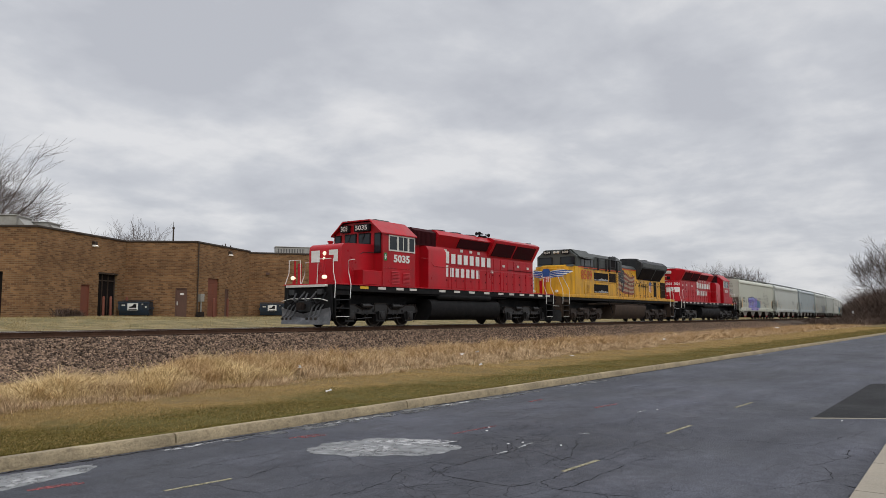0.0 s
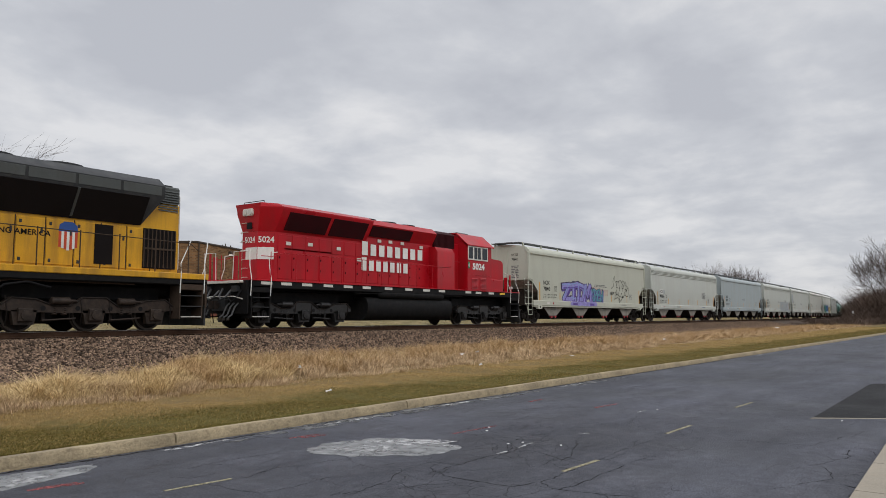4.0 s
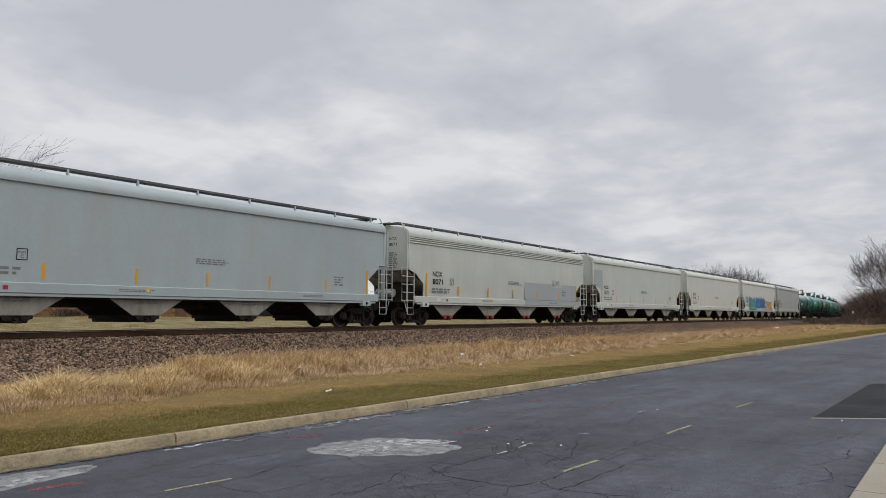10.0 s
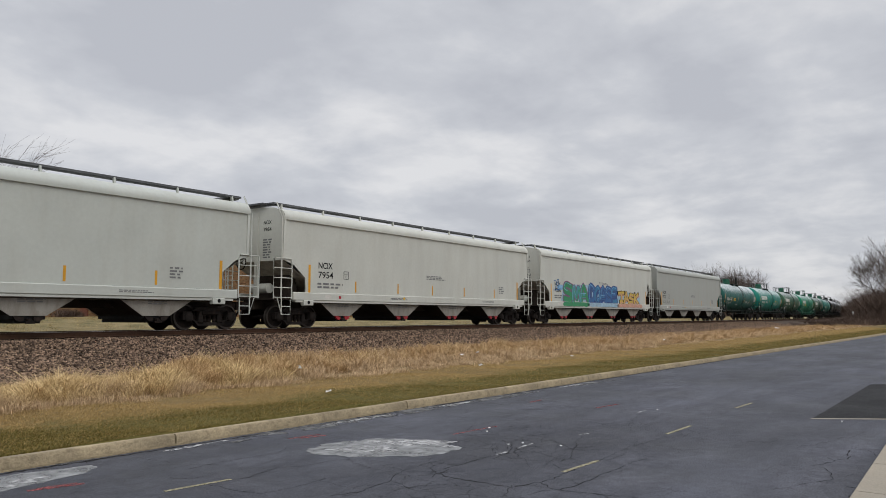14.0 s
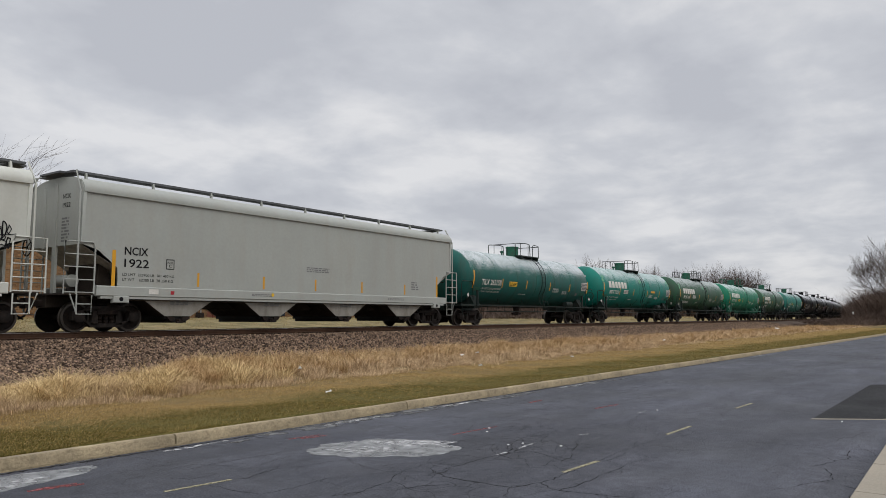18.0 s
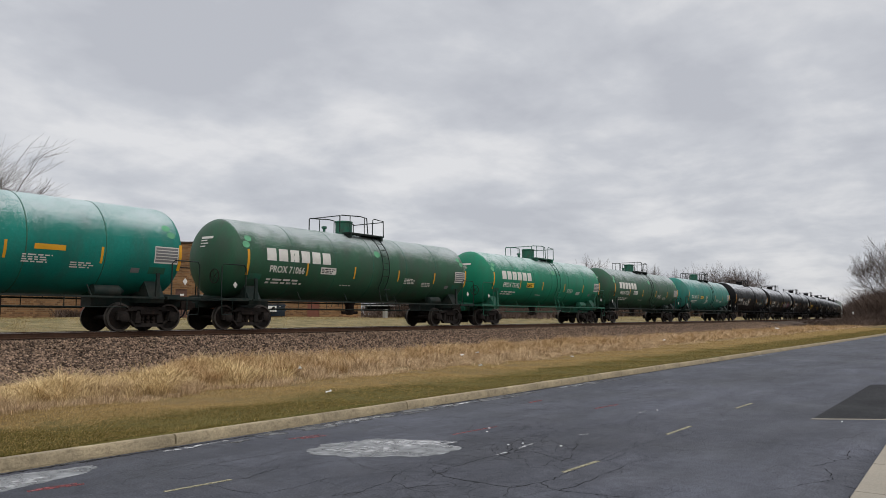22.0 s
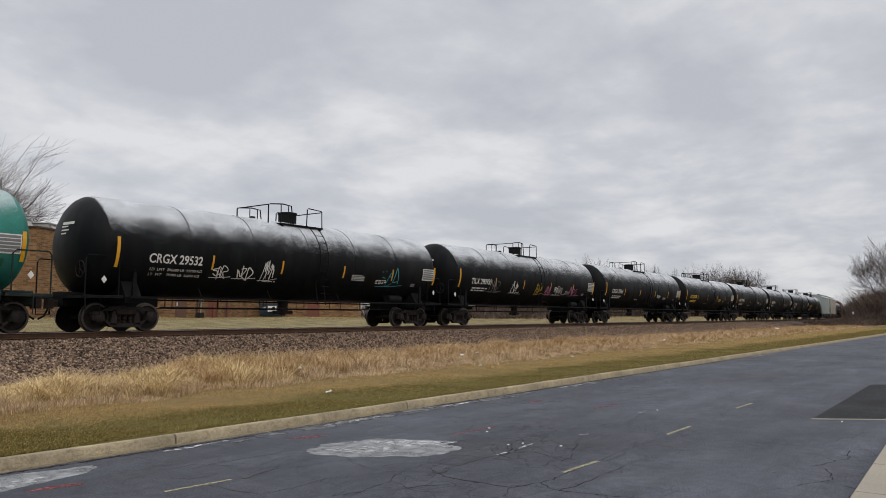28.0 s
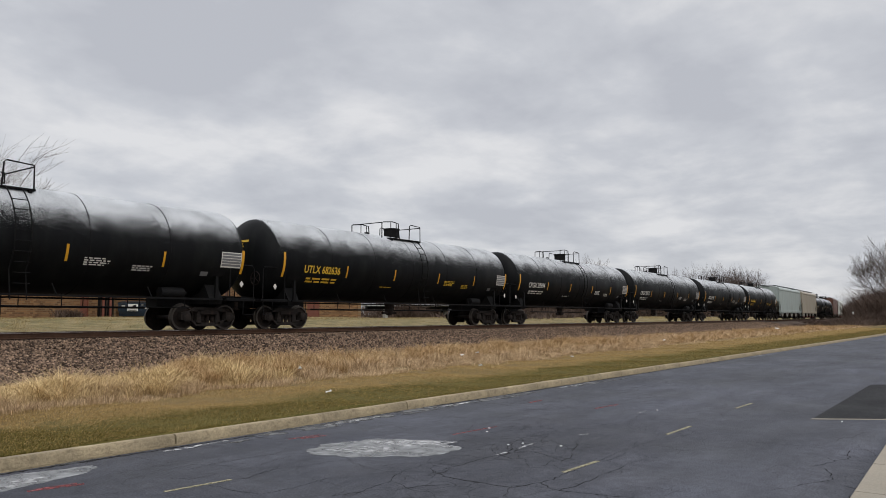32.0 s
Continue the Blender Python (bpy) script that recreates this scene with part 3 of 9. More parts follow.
        part("belt_seam", Form().box(-6.85, -4.55, sgn * 1.535 - 0.012, sgn * 1.535 + 0.012, 2.66, 2.70), M_RED, cab)
    write("number", number, -6.14 if face < 0 else 4.95, 2.95, 0.36, -1.552 if face < 0 else -1.552, M_WHITE, cab, width=1.2, flip=-1 if face > 0 else 1, bold=0.04)
    part("safety_sign", patch(*((-6.82, -6.62) if face < 0 else (4.52, 4.72)), 3.0, 3.35, -1.545, flip=-face), M_GREENSIGN, cab, "green safety sticker", smooth=0)
    part("sign_cross", patch(*((-6.75, -6.69) if face < 0 else (4.59, 4.65)), 3.06, 3.29, -1.552, flip=-face).add(*_faces(patch(*((-6.79, -6.65) if face < 0 else (4.55, 4.69)), 3.14, 3.20, -1.552, flip=-face))), M_WHITE, cab, smooth=0)
    # long hood
    hood = part("hood", Form().box(-4.5, 8.32, -0.92, 0.92, 1.85, 4.30, 0.03), M_RED, R)
    # chamfered end of the long hood, with the flare carried round it
    end = part("hood_end", Form().prism([(8.322, -0.92), (8.80, -0.45), (8.80, 0.45), (8.322, 0.92)], 1.85, 3.80, "z"), M_RED, R)
    flare = [(-0.92, 3.804), (0.92, 3.804), (1.42, 4.66), (1.42, 4.76), (1.05, 4.92), (-1.05, 4.92), (-1.42, 4.76), (-1.42, 4.66)]
    cap = [(math.copysign(min(abs(y), 0.45 + 0.28 * max(0.0, z - 3.8)), y), z) for y, z in flare]
    f = Form()
    f.add([(8.322, y, z) for y, z in flare] + [(8.80 + 0.12 * (z - 3.8), y, z) for y, z in cap], [tuple(range(8, 16)), tuple(range(7, -1, -1))] + [(i, i + 8, (i + 1) % 8 + 8, (i + 1) % 8) for i in range(8)])
    part("end_flare", f, M_RED, end)
    part("intake_grille", Form().prism([(-1.05, 4.0), (1.05, 4.0), (1.05, 4.70), (0.8, 4.86), (-0.8, 4.86), (-1.05, 4.70)], -3.95, -2.15, "x"), M_REDGRILLE, hood)
    slat = Form().box(-0.012, 0.012, -0.012, 0.012, 4.05, 4.68).mesh("grille_slat")
    for i in range(17):
        for sgn in (-1, 1):
            part("grille_slat", slat, M_REDGRILLE, hood, at=pose(-3.88 + i * 0.105, sgn * 1.062, 0))
    part("hatch", Form().prism([(-0.92, 4.05), (0.92, 4.05), (1.25, 4.62), (0.95, 4.88), (-0.95, 4.88), (-1.25, 4.62)], -2.12, 2.95, "x"), M_RED, hood)
    for sgn in (-1, 1):
        part("hatch_vent", Form().prism([(sgn * 0.96, 4.10), (sgn * 0.985, 4.10), (sgn * 1.235, 4.56), (sgn * 1.21, 4.56)], -0.2, 2.8, "x"), M_REDGRILLE, hood)
    rad = part("radiator_housing", Form().prism([(-0.92, 3.80), (0.92, 3.80), (1.42, 4.66), (1.42, 4.76), (1.05, 4.92), (-1.05, 4.92), (-1.42, 4.76), (-1.42, 4.66)], 2.98, 8.32, "x"), M_RED, hood)
    for sgn in (-1, 1):
        for x0, x1 in ((3.25, 5.45), (5.65, 7.95)):
            part("radiator_grille", Form().prism([(sgn * 0.985, 3.90), (sgn * 1.01, 3.89), (sgn * 1.40, 4.58), (sgn * 1.375, 4.60)], x0, x1, "x"), M_REDGRILLE, rad, "dark radiator screen")
    for x in (-0.9, 0.6, 2.1, 3.9, 5.5, 7.1):
        part("roof_fan", Form().lathe([(4.86, 0.62), (5.00, 0.62), (5.02, 0.55), (5.03, 0.05)], "z", (x, 0, 0), 20), M_DARKGREY, hood)
    h = part("horn", Form().box(2.3, 2.9, -0.95, -0.75, 4.88, 5.0, 0.03), M_BLACK, hood)
    for dx, y, s2 in ((-0.05, -0.95, -1), (-0.05, -0.75, -1), (0.35, -0.85, 1)):
        part("horn_bell", Form().lathe([(0, 0.03), (s2 * 0.25, 0.045), (s2 * 0.36, 0.11), (s2 * 0.365, 0.02)], "x", (2.55 + dx, y, 5.08), 10), M_BLACK, h)
    # bulge behind the cab and the rows of hood doors
    for sgn in (-1, 1):
        part("filter_box", Form().prism([(sgn * 0.90, 1.85), (sgn * 1.48, 1.85), (sgn * 1.48, 3.70), (sgn * 1.30, 3.95), (sgn * 0.90, 3.95)], -3.35, -1.85, "x"), M_RED, hood)
        for i in range(13):
            x = -1.65 + i * 0.76
            dr = part("hood_door", Form().box(x, x + 0.70, sgn * 0.926 - 0.012, sgn * 0.926 + 0.012, 1.95, 3.05 if i < 9 else 3.2, 0.012), M_RED, hood)
            part("latch", Form().box(x + 0.60, x + 0.64, sgn * 0.955 - 0.012, sgn * 0.955 + 0.012, 2.30, 2.38).box(x + 0.60, x + 0.64, sgn * 0.955 - 0.012, sgn * 0.955 + 0.012, 2.75, 2.83), M_REDGRILLE, dr)
            part("upper_door", Form().box(x, x + 0.70, sgn * 0.926 - 0.012, sgn * 0.926 + 0.012, 3.12, 3.72, 0.012), M_RED, hood)
        for x, z in ((-1.3, 3.9), (0.2, 3.98), (1.1, 3.98), (1.9, 3.96), (3.3, 3.0), (4.6, 3.4), (6.3, 3.45), (7.5, 3.4)):
            part("notice", Form().box(x, x + 0.26, sgn * 0.958 - 0.006, sgn * 0.958 + 0.006, z - 0.09, z + 0.05), M_DULLWHITE, hood, "small white notice plate")
    y = -0.975
    logo_letters("name_block", -1.35 if face < 0 else -3.35, 3.22, 4.7, 0.52, 8, y, M_WHITE, hood, flip=-face, first=1.2)
    logo_letters("name_block", -1.35 if face < 0 else -3.35, 2.52, 3.5, 0.50, 7, y, M_WHITE, hood, flip=-face, first=1.2)
    # long-hood end: twin headlight in a housing, road numbers, emblem, grab irons
    box = part("headlight_housing", Form().box(8.84, 8.95, -0.30, 0.30, 4.44, 4.72, 0.06), M_DULLWHITE, end, "pale rounded headlight housing")
    for yy in (-0.14, 0.14):
        part("end_headlight", Form().lathe([(8.955, 0.115), (8.98, 0.11), (8.985, 0.01)], "x", (0, yy, 4.58), 14), M_LENS, box)
    part("class_light", Form().box(8.81, 8.87, -0.14, 0.16, 3.92, 4.18, 0.03), M_INK, end)
    write("number", number, -0.30, 3.36, 0.25, 8.806, M_WHITE, end, width=0.60, end=1, bold=0.02)
    part("emblem_block", Form().box(8.802, 8.807, -0.24, 0.42, 2.70, 3.18), M_WHITE, end, "plain white emblem block")
    for sgn in (-1, 1):
        turn = pose(8.565, sgn * 0.690, 0, 0, 0, sgn * 47)
        num = write("number", number, -0.31, 3.36, 0.25, 0.008, M_WHITE, end, width=0.62, end=1, bold=0.02)
        num.matrix_basis = turn
        blk = part("emblem_block", Form().box(0.003, 0.008, -0.33, 0.30, 2.70, 3.18), M_WHITE, end, "plain white emblem block")
        blk.matrix_basis = turn
    for k in range(7):
        z = 2.0 + 0.36 * k
        part("grab_iron", rail_post([(8.80, -0.42, z), (8.88, -0.42, z), (8.88, -0.12, z), (8.80, -0.12, z)], 0.014), M_DULLWHITE, end)
        part("grab_iron", rail_post([(8.79, -0.46, z), (8.78, -0.60, z), (8.56, -0.82, z), (8.52, -0.76, z)], 0.014), M_DULLWHITE, end)
    part("roof_grab", rail_post([(8.55, -0.7, 4.9), (8.55, -0.7, 5.06), (8.55, 0.5, 5.06), (8.55, 0.5, 4.9)], 0.016), M_BLACK, end)
    # pilots, plow, hoses, couplers
    for s2 in (-1, 1):
        x = s2 * 10.0
        part("pilot_plate", Form().box(min(x, x + s2 * 0.06), max(x, x + s2 * 0.06), -1.45, 1.45, 0.56, 1.80, 0.02), M_BLACK, R)
        part("anticlimber", Form().box(min(x, x + s2 * 0.22), max(x, x + s2 * 0.22), -1.2, 1.2, 1.70, 1.80, 0.02), M_DULLWHITE, R, "worn white anticlimber edge")
        for sgn in (-1, 1) if s2 < 0 else ():
            rows = [(0.42, 0.34, 0.0), (0.30, 0.26, 0.5), (0.10, 0.10, 1.0)]
            f, v = Form(), []
            for out, top_out, k in rows:
                lean, top = x + s2 * (0.10 + top_out * 0.55), 0.56 + 0.26 * k
                for d in (0.0, -0.05):
                    v += [(x + s2 * (0.12 + out + d), sgn * 1.46 * k, 0.11), (lean + s2 * d, sgn * 1.46 * k, 0.11 + (top - 0.11) * 0.6), (lean + s2 * (0.06 + d), sgn * 1.46 * k, top)]
            for k in (0, 1):
                o = 6 * k
                f_ = [(o, o + 6, o + 7, o + 1), (o + 1, o + 7, o + 8, o + 2), (o + 3, o + 4, o + 10, o + 9), (o + 4, o + 5, o + 11, o + 10), (o + 2, o + 8, o + 11, o + 5), (o, o + 3, o + 9, o + 6)]
                f.f += f_
            f.f += [(0, 1, 4, 3), (1, 2, 5, 4), (12, 15, 16, 13), (13, 16, 17, 14)]
            f.v = v
            part("plow", f, M_PLOW, R, "scuffed grey snow plow wing")
        for y in (-0.55, 0.15):
            part("jumper_loop", Form().tube([(x + s2 * 0.12, y - 0.05, 1.50), (x + s2 * 0.34, y + 0.02, 1.22), (x + s2 * 0.40, y + 0.20, 1.08), (x + s2 * 0.36, y + 0.40, 1.16), (x + s2 * 0.14, y + 0.46, 1.44)], 0.042, 8), M_HOSE, R)
        part("coupler", coupler_form(s2 * 10.45, s2), M_TRUCK, R)
        for y in (-1.0, -0.75, -0.5, 0.5, 0.75, 1.0):
            part("air_hose", hose(x + s2 * 0.10, y, s2), M_HOSE, R)
            part("glad_hand", Form().box(min(x + s2 * 0.52, x + s2 * 0.62), max(x + s2 * 0.52, x + s2 * 0.62), y - 0.035, y + 0.035, 0.30, 0.40, 0.02), M_TREAD, R)
        for y in (-0.85, 0.85):
            part("jumper_cable", Form().tube([(x + s2 * 0.1, y - 0.3, 1.45), (x + s2 * 0.28, y - 0.2, 1.1), (x + s2 * 0.3, y, 0.98), (x + s2 * 0.28, y + 0.2, 1.1), (x + s2 * 0.1, y + 0.3, 1.45)], 0.035, 6), M_INK, R)
            part("cable_box", Form().box(min(x + s2 * 0.05, x + s2 * 0.2), max(x + s2 * 0.05, x + s2 * 0.2), y - 0.16, y + 0.16, 1.38, 1.6, 0.03), M_DARKGREY, R)
        part("coupler_pocket", Form().box(min(x, x + s2 * 0.25), max(x, x + s2 * 0.25), -0.38, 0.38, 0.66, 1.12, 0.05), M_DARKGREY, R)
        part("uncoupling_lever", rail_post([(x + s2 * 0.25, -1.4, 1.1), (x + s2 * 0.25, -0.9, 1.2), (x + s2 * 0.3, 0, 1.2), (x + s2 * 0.25, 0.9, 1.2), (x + s2 * 0.25, 1.4, 1.1)]), M_DULLWHITE, R)
        for sgn in (-1, 1):
            loco_steps(R, s2 * 9.45, sgn * 1.5, M_BLACK)
            for xs in (9.95, 9.0):
                part("handrail", rail_post([(s2 * xs, sgn * 1.5, 1.22), (s2 * xs, sgn * 1.54, 1.85), (s2 * (xs - 0.05), sgn * 1.36, 2.35), (s2 * (xs - 0.05), sgn * 1.34, 2.88), (s2 * (xs - (0.45 if xs < 9.5 else 0.1)), sgn * 1.34, 2.95)]), M_WHITE, R, "white corner handrail")
            part("end_rail", rail_post([(s2 * 9.98, sgn * 1.30, 2.9), (s2 * 10.0, sgn * 0.55, 2.9), (s2 * 10.0, sgn * 0.50, 1.85)]), M_WHITE, R)
            part("end_post", Form().box(s2 * 9.98 - 0.03, s2 * 9.98 + 0.03, sgn * 0.9 - 0.03, sgn * 0.9 + 0.03, 1.85, 2.9), M_RED, R)
            part("end_door", Form().box(s2 * 9.96 - 0.02, s2 * 9.96 + 0.02, sgn * 0.62 - 0.10, sgn * 0.62 + 0.10, 1.85, 2.75, 0.01), M_RED, R)
    for sgn in (-1, 1):
        part("side_rail", rail_post([(-3.9, sgn * 1.45, 3.3), (-3.3, sgn * 1.45, 3.3), (-2.9, sgn * 1.49, 2.95), (8.3, sgn * 1.49, 2.92), (8.9, sgn * 1.45, 2.75), (9.4, sgn * 1.40, 2.75)], 0.016), M_RED, R)
        for i in range(9):
            x = -1.4 + i * 1.3
            part("stanchion", rail_post([(x, sgn * 1.50, 1.85), (x, sgn * 1.49, 2.93)], 0.016), M_RED, R)
        part("cab_grab", rail_post([(-8.3, sgn * 0.9, 3.0), (-7.6, sgn * 1.0, 3.35), (-6.6, sgn * 1.0, 3.38)], 0.016), M_DARKGREY, R)
    return R


def _faces(form):
    return form.v, form.f


def yellow_locomotive(at):
    R = thing("locomotive", "weathered yellow and grey diesel locomotive with a painted flag", "locomotive", "locomotives of the train", at)
    for x in (-6.3, 7.75):
        loco_truck(R, x, M_OILBROWN)
    part("frame", Form().box(-10.7, 11.6, -1.5, 1.5, 1.52, 1.80, 0.03).box(-10.4, 11.3, -0.6, 0.6, 1.1, 1.55, 0.05), M_BLACK, R)
    part("walkway", Form().box(-10.75, 11.65, -1.53, 1.53, 1.72, 1.92, 0.02), M_YELLOW, R)
    part("fuel_tank", Form().prism([(-1.42, 1.30), (-1.48, 1.15), (-1.40, 0.55), (-1.1, 0.24), (1.1, 0.24), (1.40, 0.55), (1.48, 1.15), (1.42, 1.30)], -1.75, 4.6, "x"), M_BROWNFRAME, R)
    for sgn in (-1, 1):
        part("air_reservoir", Form().lathe([(-2.0, 0.02), (-1.9, 0.13), (1.9, 0.13), (2.0, 0.02)], "x", (-0.5, sgn * 1.25, 1.45), 14), M_BROWNFRAME, R)
        part("sill_conduit", Form().tube([(-5.0, sgn * 1.42, 1.42), (-3.0, sgn * 1.42, 1.48), (4.2, sgn * 1.40, 1.46)], 0.035, 6), M_BLACK, R)
    # wide nose
    nose = part("nose", Form().prism([(-10.0, -0.75), (-9.7, -1.12), (-8.7, -1.48), (-8.7, 1.48), (-9.7, 1.12), (-10.0, 0.75)], 1.92, 3.62, "z").prism([(-9.85, 3.62), (-8.75, 3.95), (-8.75, 3.62)], -0.9, 0.9), M_YELLOW, R)
    part("nose_top", Form().prism([(-9.72, -0.72), (-9.45, -1.06), (-8.7, -1.42), (-8.7, 1.42), (-9.45, 1.06), (-9.72, 0.72)], 3.622, 3.80, "z"), M_YELLOW, nose)
    # emblem: shield with wings as plain shapes, laid round the nose's corner
    def round_nose(u, z, lift=0.012):
        """u metres from the nose's middle along its skin."""
        a, sg = abs(u), 1 if u > 0 else -1
        if a < 0.75:
            return (-10.0 - lift, sg * a, z)
        if a < 1.226:
            k = (a - 0.75) / 0.476
            return (-10.0 + 0.3 * k - lift * 0.8, sg * (0.75 + 0.37 * k + lift * 0.6), z)
        k = min(1.0, (a - 1.226) / 1.063)
        return (-9.7 + 1.0 * k - lift * 0.4, sg * (1.12 + 0.36 * k + lift * 0.9), z)
    for sgn in (-1, 1):
        def wing(rows, lift):
            f = Form()
            for (u0, z0, w0), (u1, z1, w1) in zip(rows, rows[1:]):
                f.face([round_nose(sgn * u0, z0 - w0, lift), round_nose(sgn * u1, z1 - w1, lift), round_nose(sgn * u1, z1 + w1, lift), round_nose(sgn * u0, z0 + w0, lift)])
            return f
        part("emblem_wing", wing([(0.26, 3.22, 0.24), (0.75, 3.30, 0.24), (1.226, 3.38, 0.19), (1.75, 3.44, 0.09), (2.1, 3.47, 0.03)], 0.010), M_WHITE, nose, "white wing of the emblem", smooth=0)
        for j, (z, e, w) in enumerate(((3.44, 2.0, 0.045), (3.33, 1.75, 0.042), (3.22, 1.5, 0.040), (3.11, 1.15, 0.035))):
            part("wing_stripe", wing([(0.30, z - 0.06, w), (0.75, z, w), (min(e, 1.226), z + 0.05 - 0.01 * j, w * 0.9), (max(e, 1.23), z + 0.07 - 0.02 * j, w * 0.4)], 0.016), M_BLUEINK, nose, "blue feather stripe of the emblem", smooth=0)
    part("emblem_shield", Form().face([(-10.018, -0.30, 3.45), (-10.018, 0.30, 3.45), (-10.018, 0.26, 3.1), (-10.018, -0.26, 3.1)]).face([(-10.018, -0.30, 3.45), (-10.018, -0.22, 3.62), (-10.018, 0.22, 3.62), (-10.018, 0.30, 3.45)]), M_BLUEINK, nose, "blue shield emblem", smooth=0)
    for i in range(7):
        y = -0.26 + i * 0.075
        part("emblem_stripe", Form().face([(-10.02, y, 3.1), (-10.02, y + 0.075, 3.1), (-10.02, y + 0.07, 2.72 + abs(i - 3) * 0.02), (-10.02, y, 2.72 + abs(i - 3) * 0.02)]), M_REDINK if i % 2 == 0 else M_WHITE, nose, smooth=0)
    for sgn in (-1, 1):
        part("ditch_light", Form().lathe([(-10.28, 0.01), (-10.27, 0.08), (-10.22, 0.10), (-10.1, 0.09)], "x", (0, sgn * 0.85, 2.1), 14), M_LENS, R)
    # cab
    cab = part("cab", Form().prism([(-1.50, 1.92), (1.50, 1.92), (1.50, 3.86), (-1.50, 3.86)], -8.7, -5.72, "x"), M_YELLOW, R)
    up = part("cab_top", Form().prism([(-1.50, 3.864), (1.50, 3.864), (1.50, 4.55), (0.95, 4.98), (-0.95, 4.98), (-1.50, 4.55)], -8.45, -5.72, "x"), M_GREY, R)
    part("cab_roof", Form().prism([(-1.62, 4.48), (-0.98, 5.0), (0.98, 5.0), (1.62, 4.48), (1.62, 4.53), (1.0, 5.06), (-1.0, 5.06), (-1.62, 4.53)], -8.2, -5.75, "x"), M_GREY, up)
    part("windscreen_slope", Form().prism([(-9.0, 3.80), (-8.45, 4.0), (-8.45, 3.80)], -1.35, 1.35), M_GREY, up)
    part("roof_equipment", Form().box(-7.0, -6.1, -0.5, 0.5, 5.06, 5.16, 0.03).box(-6.5, -6.3, -0.2, 0.2, 5.16, 5.22, 0.02), M_GREY, up)
    for sgn in (-1, 1):
        for x0, x1 in ((-7.75, -7.30), (-7.18, -6.35), (-6.22, -5.85)):
            fr = part("window_frame", Form().box(x0 - 0.04, x1 + 0.04, sgn * 1.50 - 0.03, sgn * 1.50 + 0.03, 3.88, 4.46, 0.005), M_DARKGREY, up)
            part("pane", Form().box(x0, x1, sgn * 1.525 - 0.012, sgn * 1.525 + 0.012, 3.92, 4.42), M_GLASS, fr)
        part("sun_visor", Form().prism([(sgn * 1.50, 4.50), (sgn * 1.78, 4.40), (sgn * 1.80, 4.42), (sgn * 1.50, 4.54)], -7.75, -6.1, "x"), M_GREY, up)
        part("windscreen_frame", Form().box(-8.49, -8.45, min(sgn * 0.30, sgn * 1.38), max(sgn * 0.30, sgn * 1.38), 3.98, 4.52, 0.03), M_INK, up)
        part("windscreen", Form().box(-8.505, -8.49, min(sgn * 0.36, sgn * 1.32), max(sgn * 0.36, sgn * 1.32), 4.03, 4.47, 0.01), M_GLASS, up)
        part("number_board", Form().box(-8.52, -8.30, min(sgn * 0.42, sgn * 0.98), max(sgn * 0.42, sgn * 0.98), 4.72, 4.98, 0.02), M_INK, up)
        part("headlight", Form().lathe([(-8.55, 0.02), (-8.54, 0.09), (-8.45, 0.10)], "x", (0, sgn * 0.13, 4.86), 14), M_LENS, up)
        part("cab_access_panel", Form().box(-7.28, -5.95, sgn * 1.51 - 0.015, sgn * 1.51 + 0.015, 2.0, 2.85, 0.01), M_YELLOW, cab)
        louvre(-6.85, -6.40, 2.1, 2.65, sgn * 1.528, 8, M_YELLOW, cab)
        for x in (-7.0, -6.2, -5.5):
            part("drip_rail", Form().box(x - 0.3, x + 0.3, sgn * 1.51 - 0.02, sgn * 1.51 + 0.02, 3.74, 3.78), M_GREY, cab)
        part("red_line", Form().box(-8.2, -0.7, sgn * 1.507 - 0.006, sgn * 1.507 + 0.006, 3.80, 3.86), M_REDINK, cab, "thin red stripe")
    for y in (-0.70, 0.70):
        write("number", "8509", y + 0.24, 4.78, 0.15, -8.527, M_DULLWHITE, up, width=0.48, end=-1, bold=0.02)
    write("number", "8509", -7.78, 3.0, 0.64, -1.535, M_REDINK, cab, width=1.75, bold=0.0, label="red road number")
    # electrical cabinet and blower sections
    eq = part("equipment_hood", Form().prism([(-1.45, 1.92), (1.45, 1.92), (1.45, 3.80), (-1.45, 3.80)], -5.72, -1.05, "x"), M_YELLOW, R)
    top = part("equipment_top", Form().prism([(-1.45, 3.804), (1.45, 3.804), (1.45, 4.62), (1.1, 4.92), (-1.1, 4.92), (-1.45, 4.62)], -5.72, -0.3, "x"), M_GREY, R)
    for sgn in (-1, 1):
        for z0, z1 in ((2.12, 2.72), (2.98, 3.55)):
            v = part("vent_frame", Form().box(-5.68, -3.0, sgn * 1.46 - 0.02, sgn * 1.46 + 0.02, z0 - 0.10, z1 + 0.10, 0.01), M_YELLOW, eq)
            part("vent_screen", Form().box(-5.58, -3.1, sgn * 1.485 - 0.008, sgn * 1.485 + 0.008, z0, z1), M_GRILLE, v, "dark screen with a crust of snow")
            part("snow_crust", Form().prism([(-5.55, z0 + 0.02), (-3.12, z0 + 0.02), (-3.12, z0 + 0.09), (-3.25, z0 + 0.13), (-3.4, z0 + 0.10), (-3.62, z0 + 0.17), (-3.8, z0 + 0.11), (-4.05, z0 + 0.15), (-4.3, z0 + 0.20), (-4.5, z0 + 0.12), (-4.7, z0 + 0.13), (-4.95, z0 + 0.06), (-5.55, z0 + 0.10)], sgn * 1.50 - 0.006, sgn * 1.50 + 0.006), M_SNOW, v, "thin crust of white snow")
        for x in (-5.5, -4.5, -1.55):
            part("top_panel", Form().box(x, x + 0.9, sgn * 1.47 - 0.035, sgn * 1.47 + 0.035, 3.90, 4.52, 0.02), M_GREY, top)
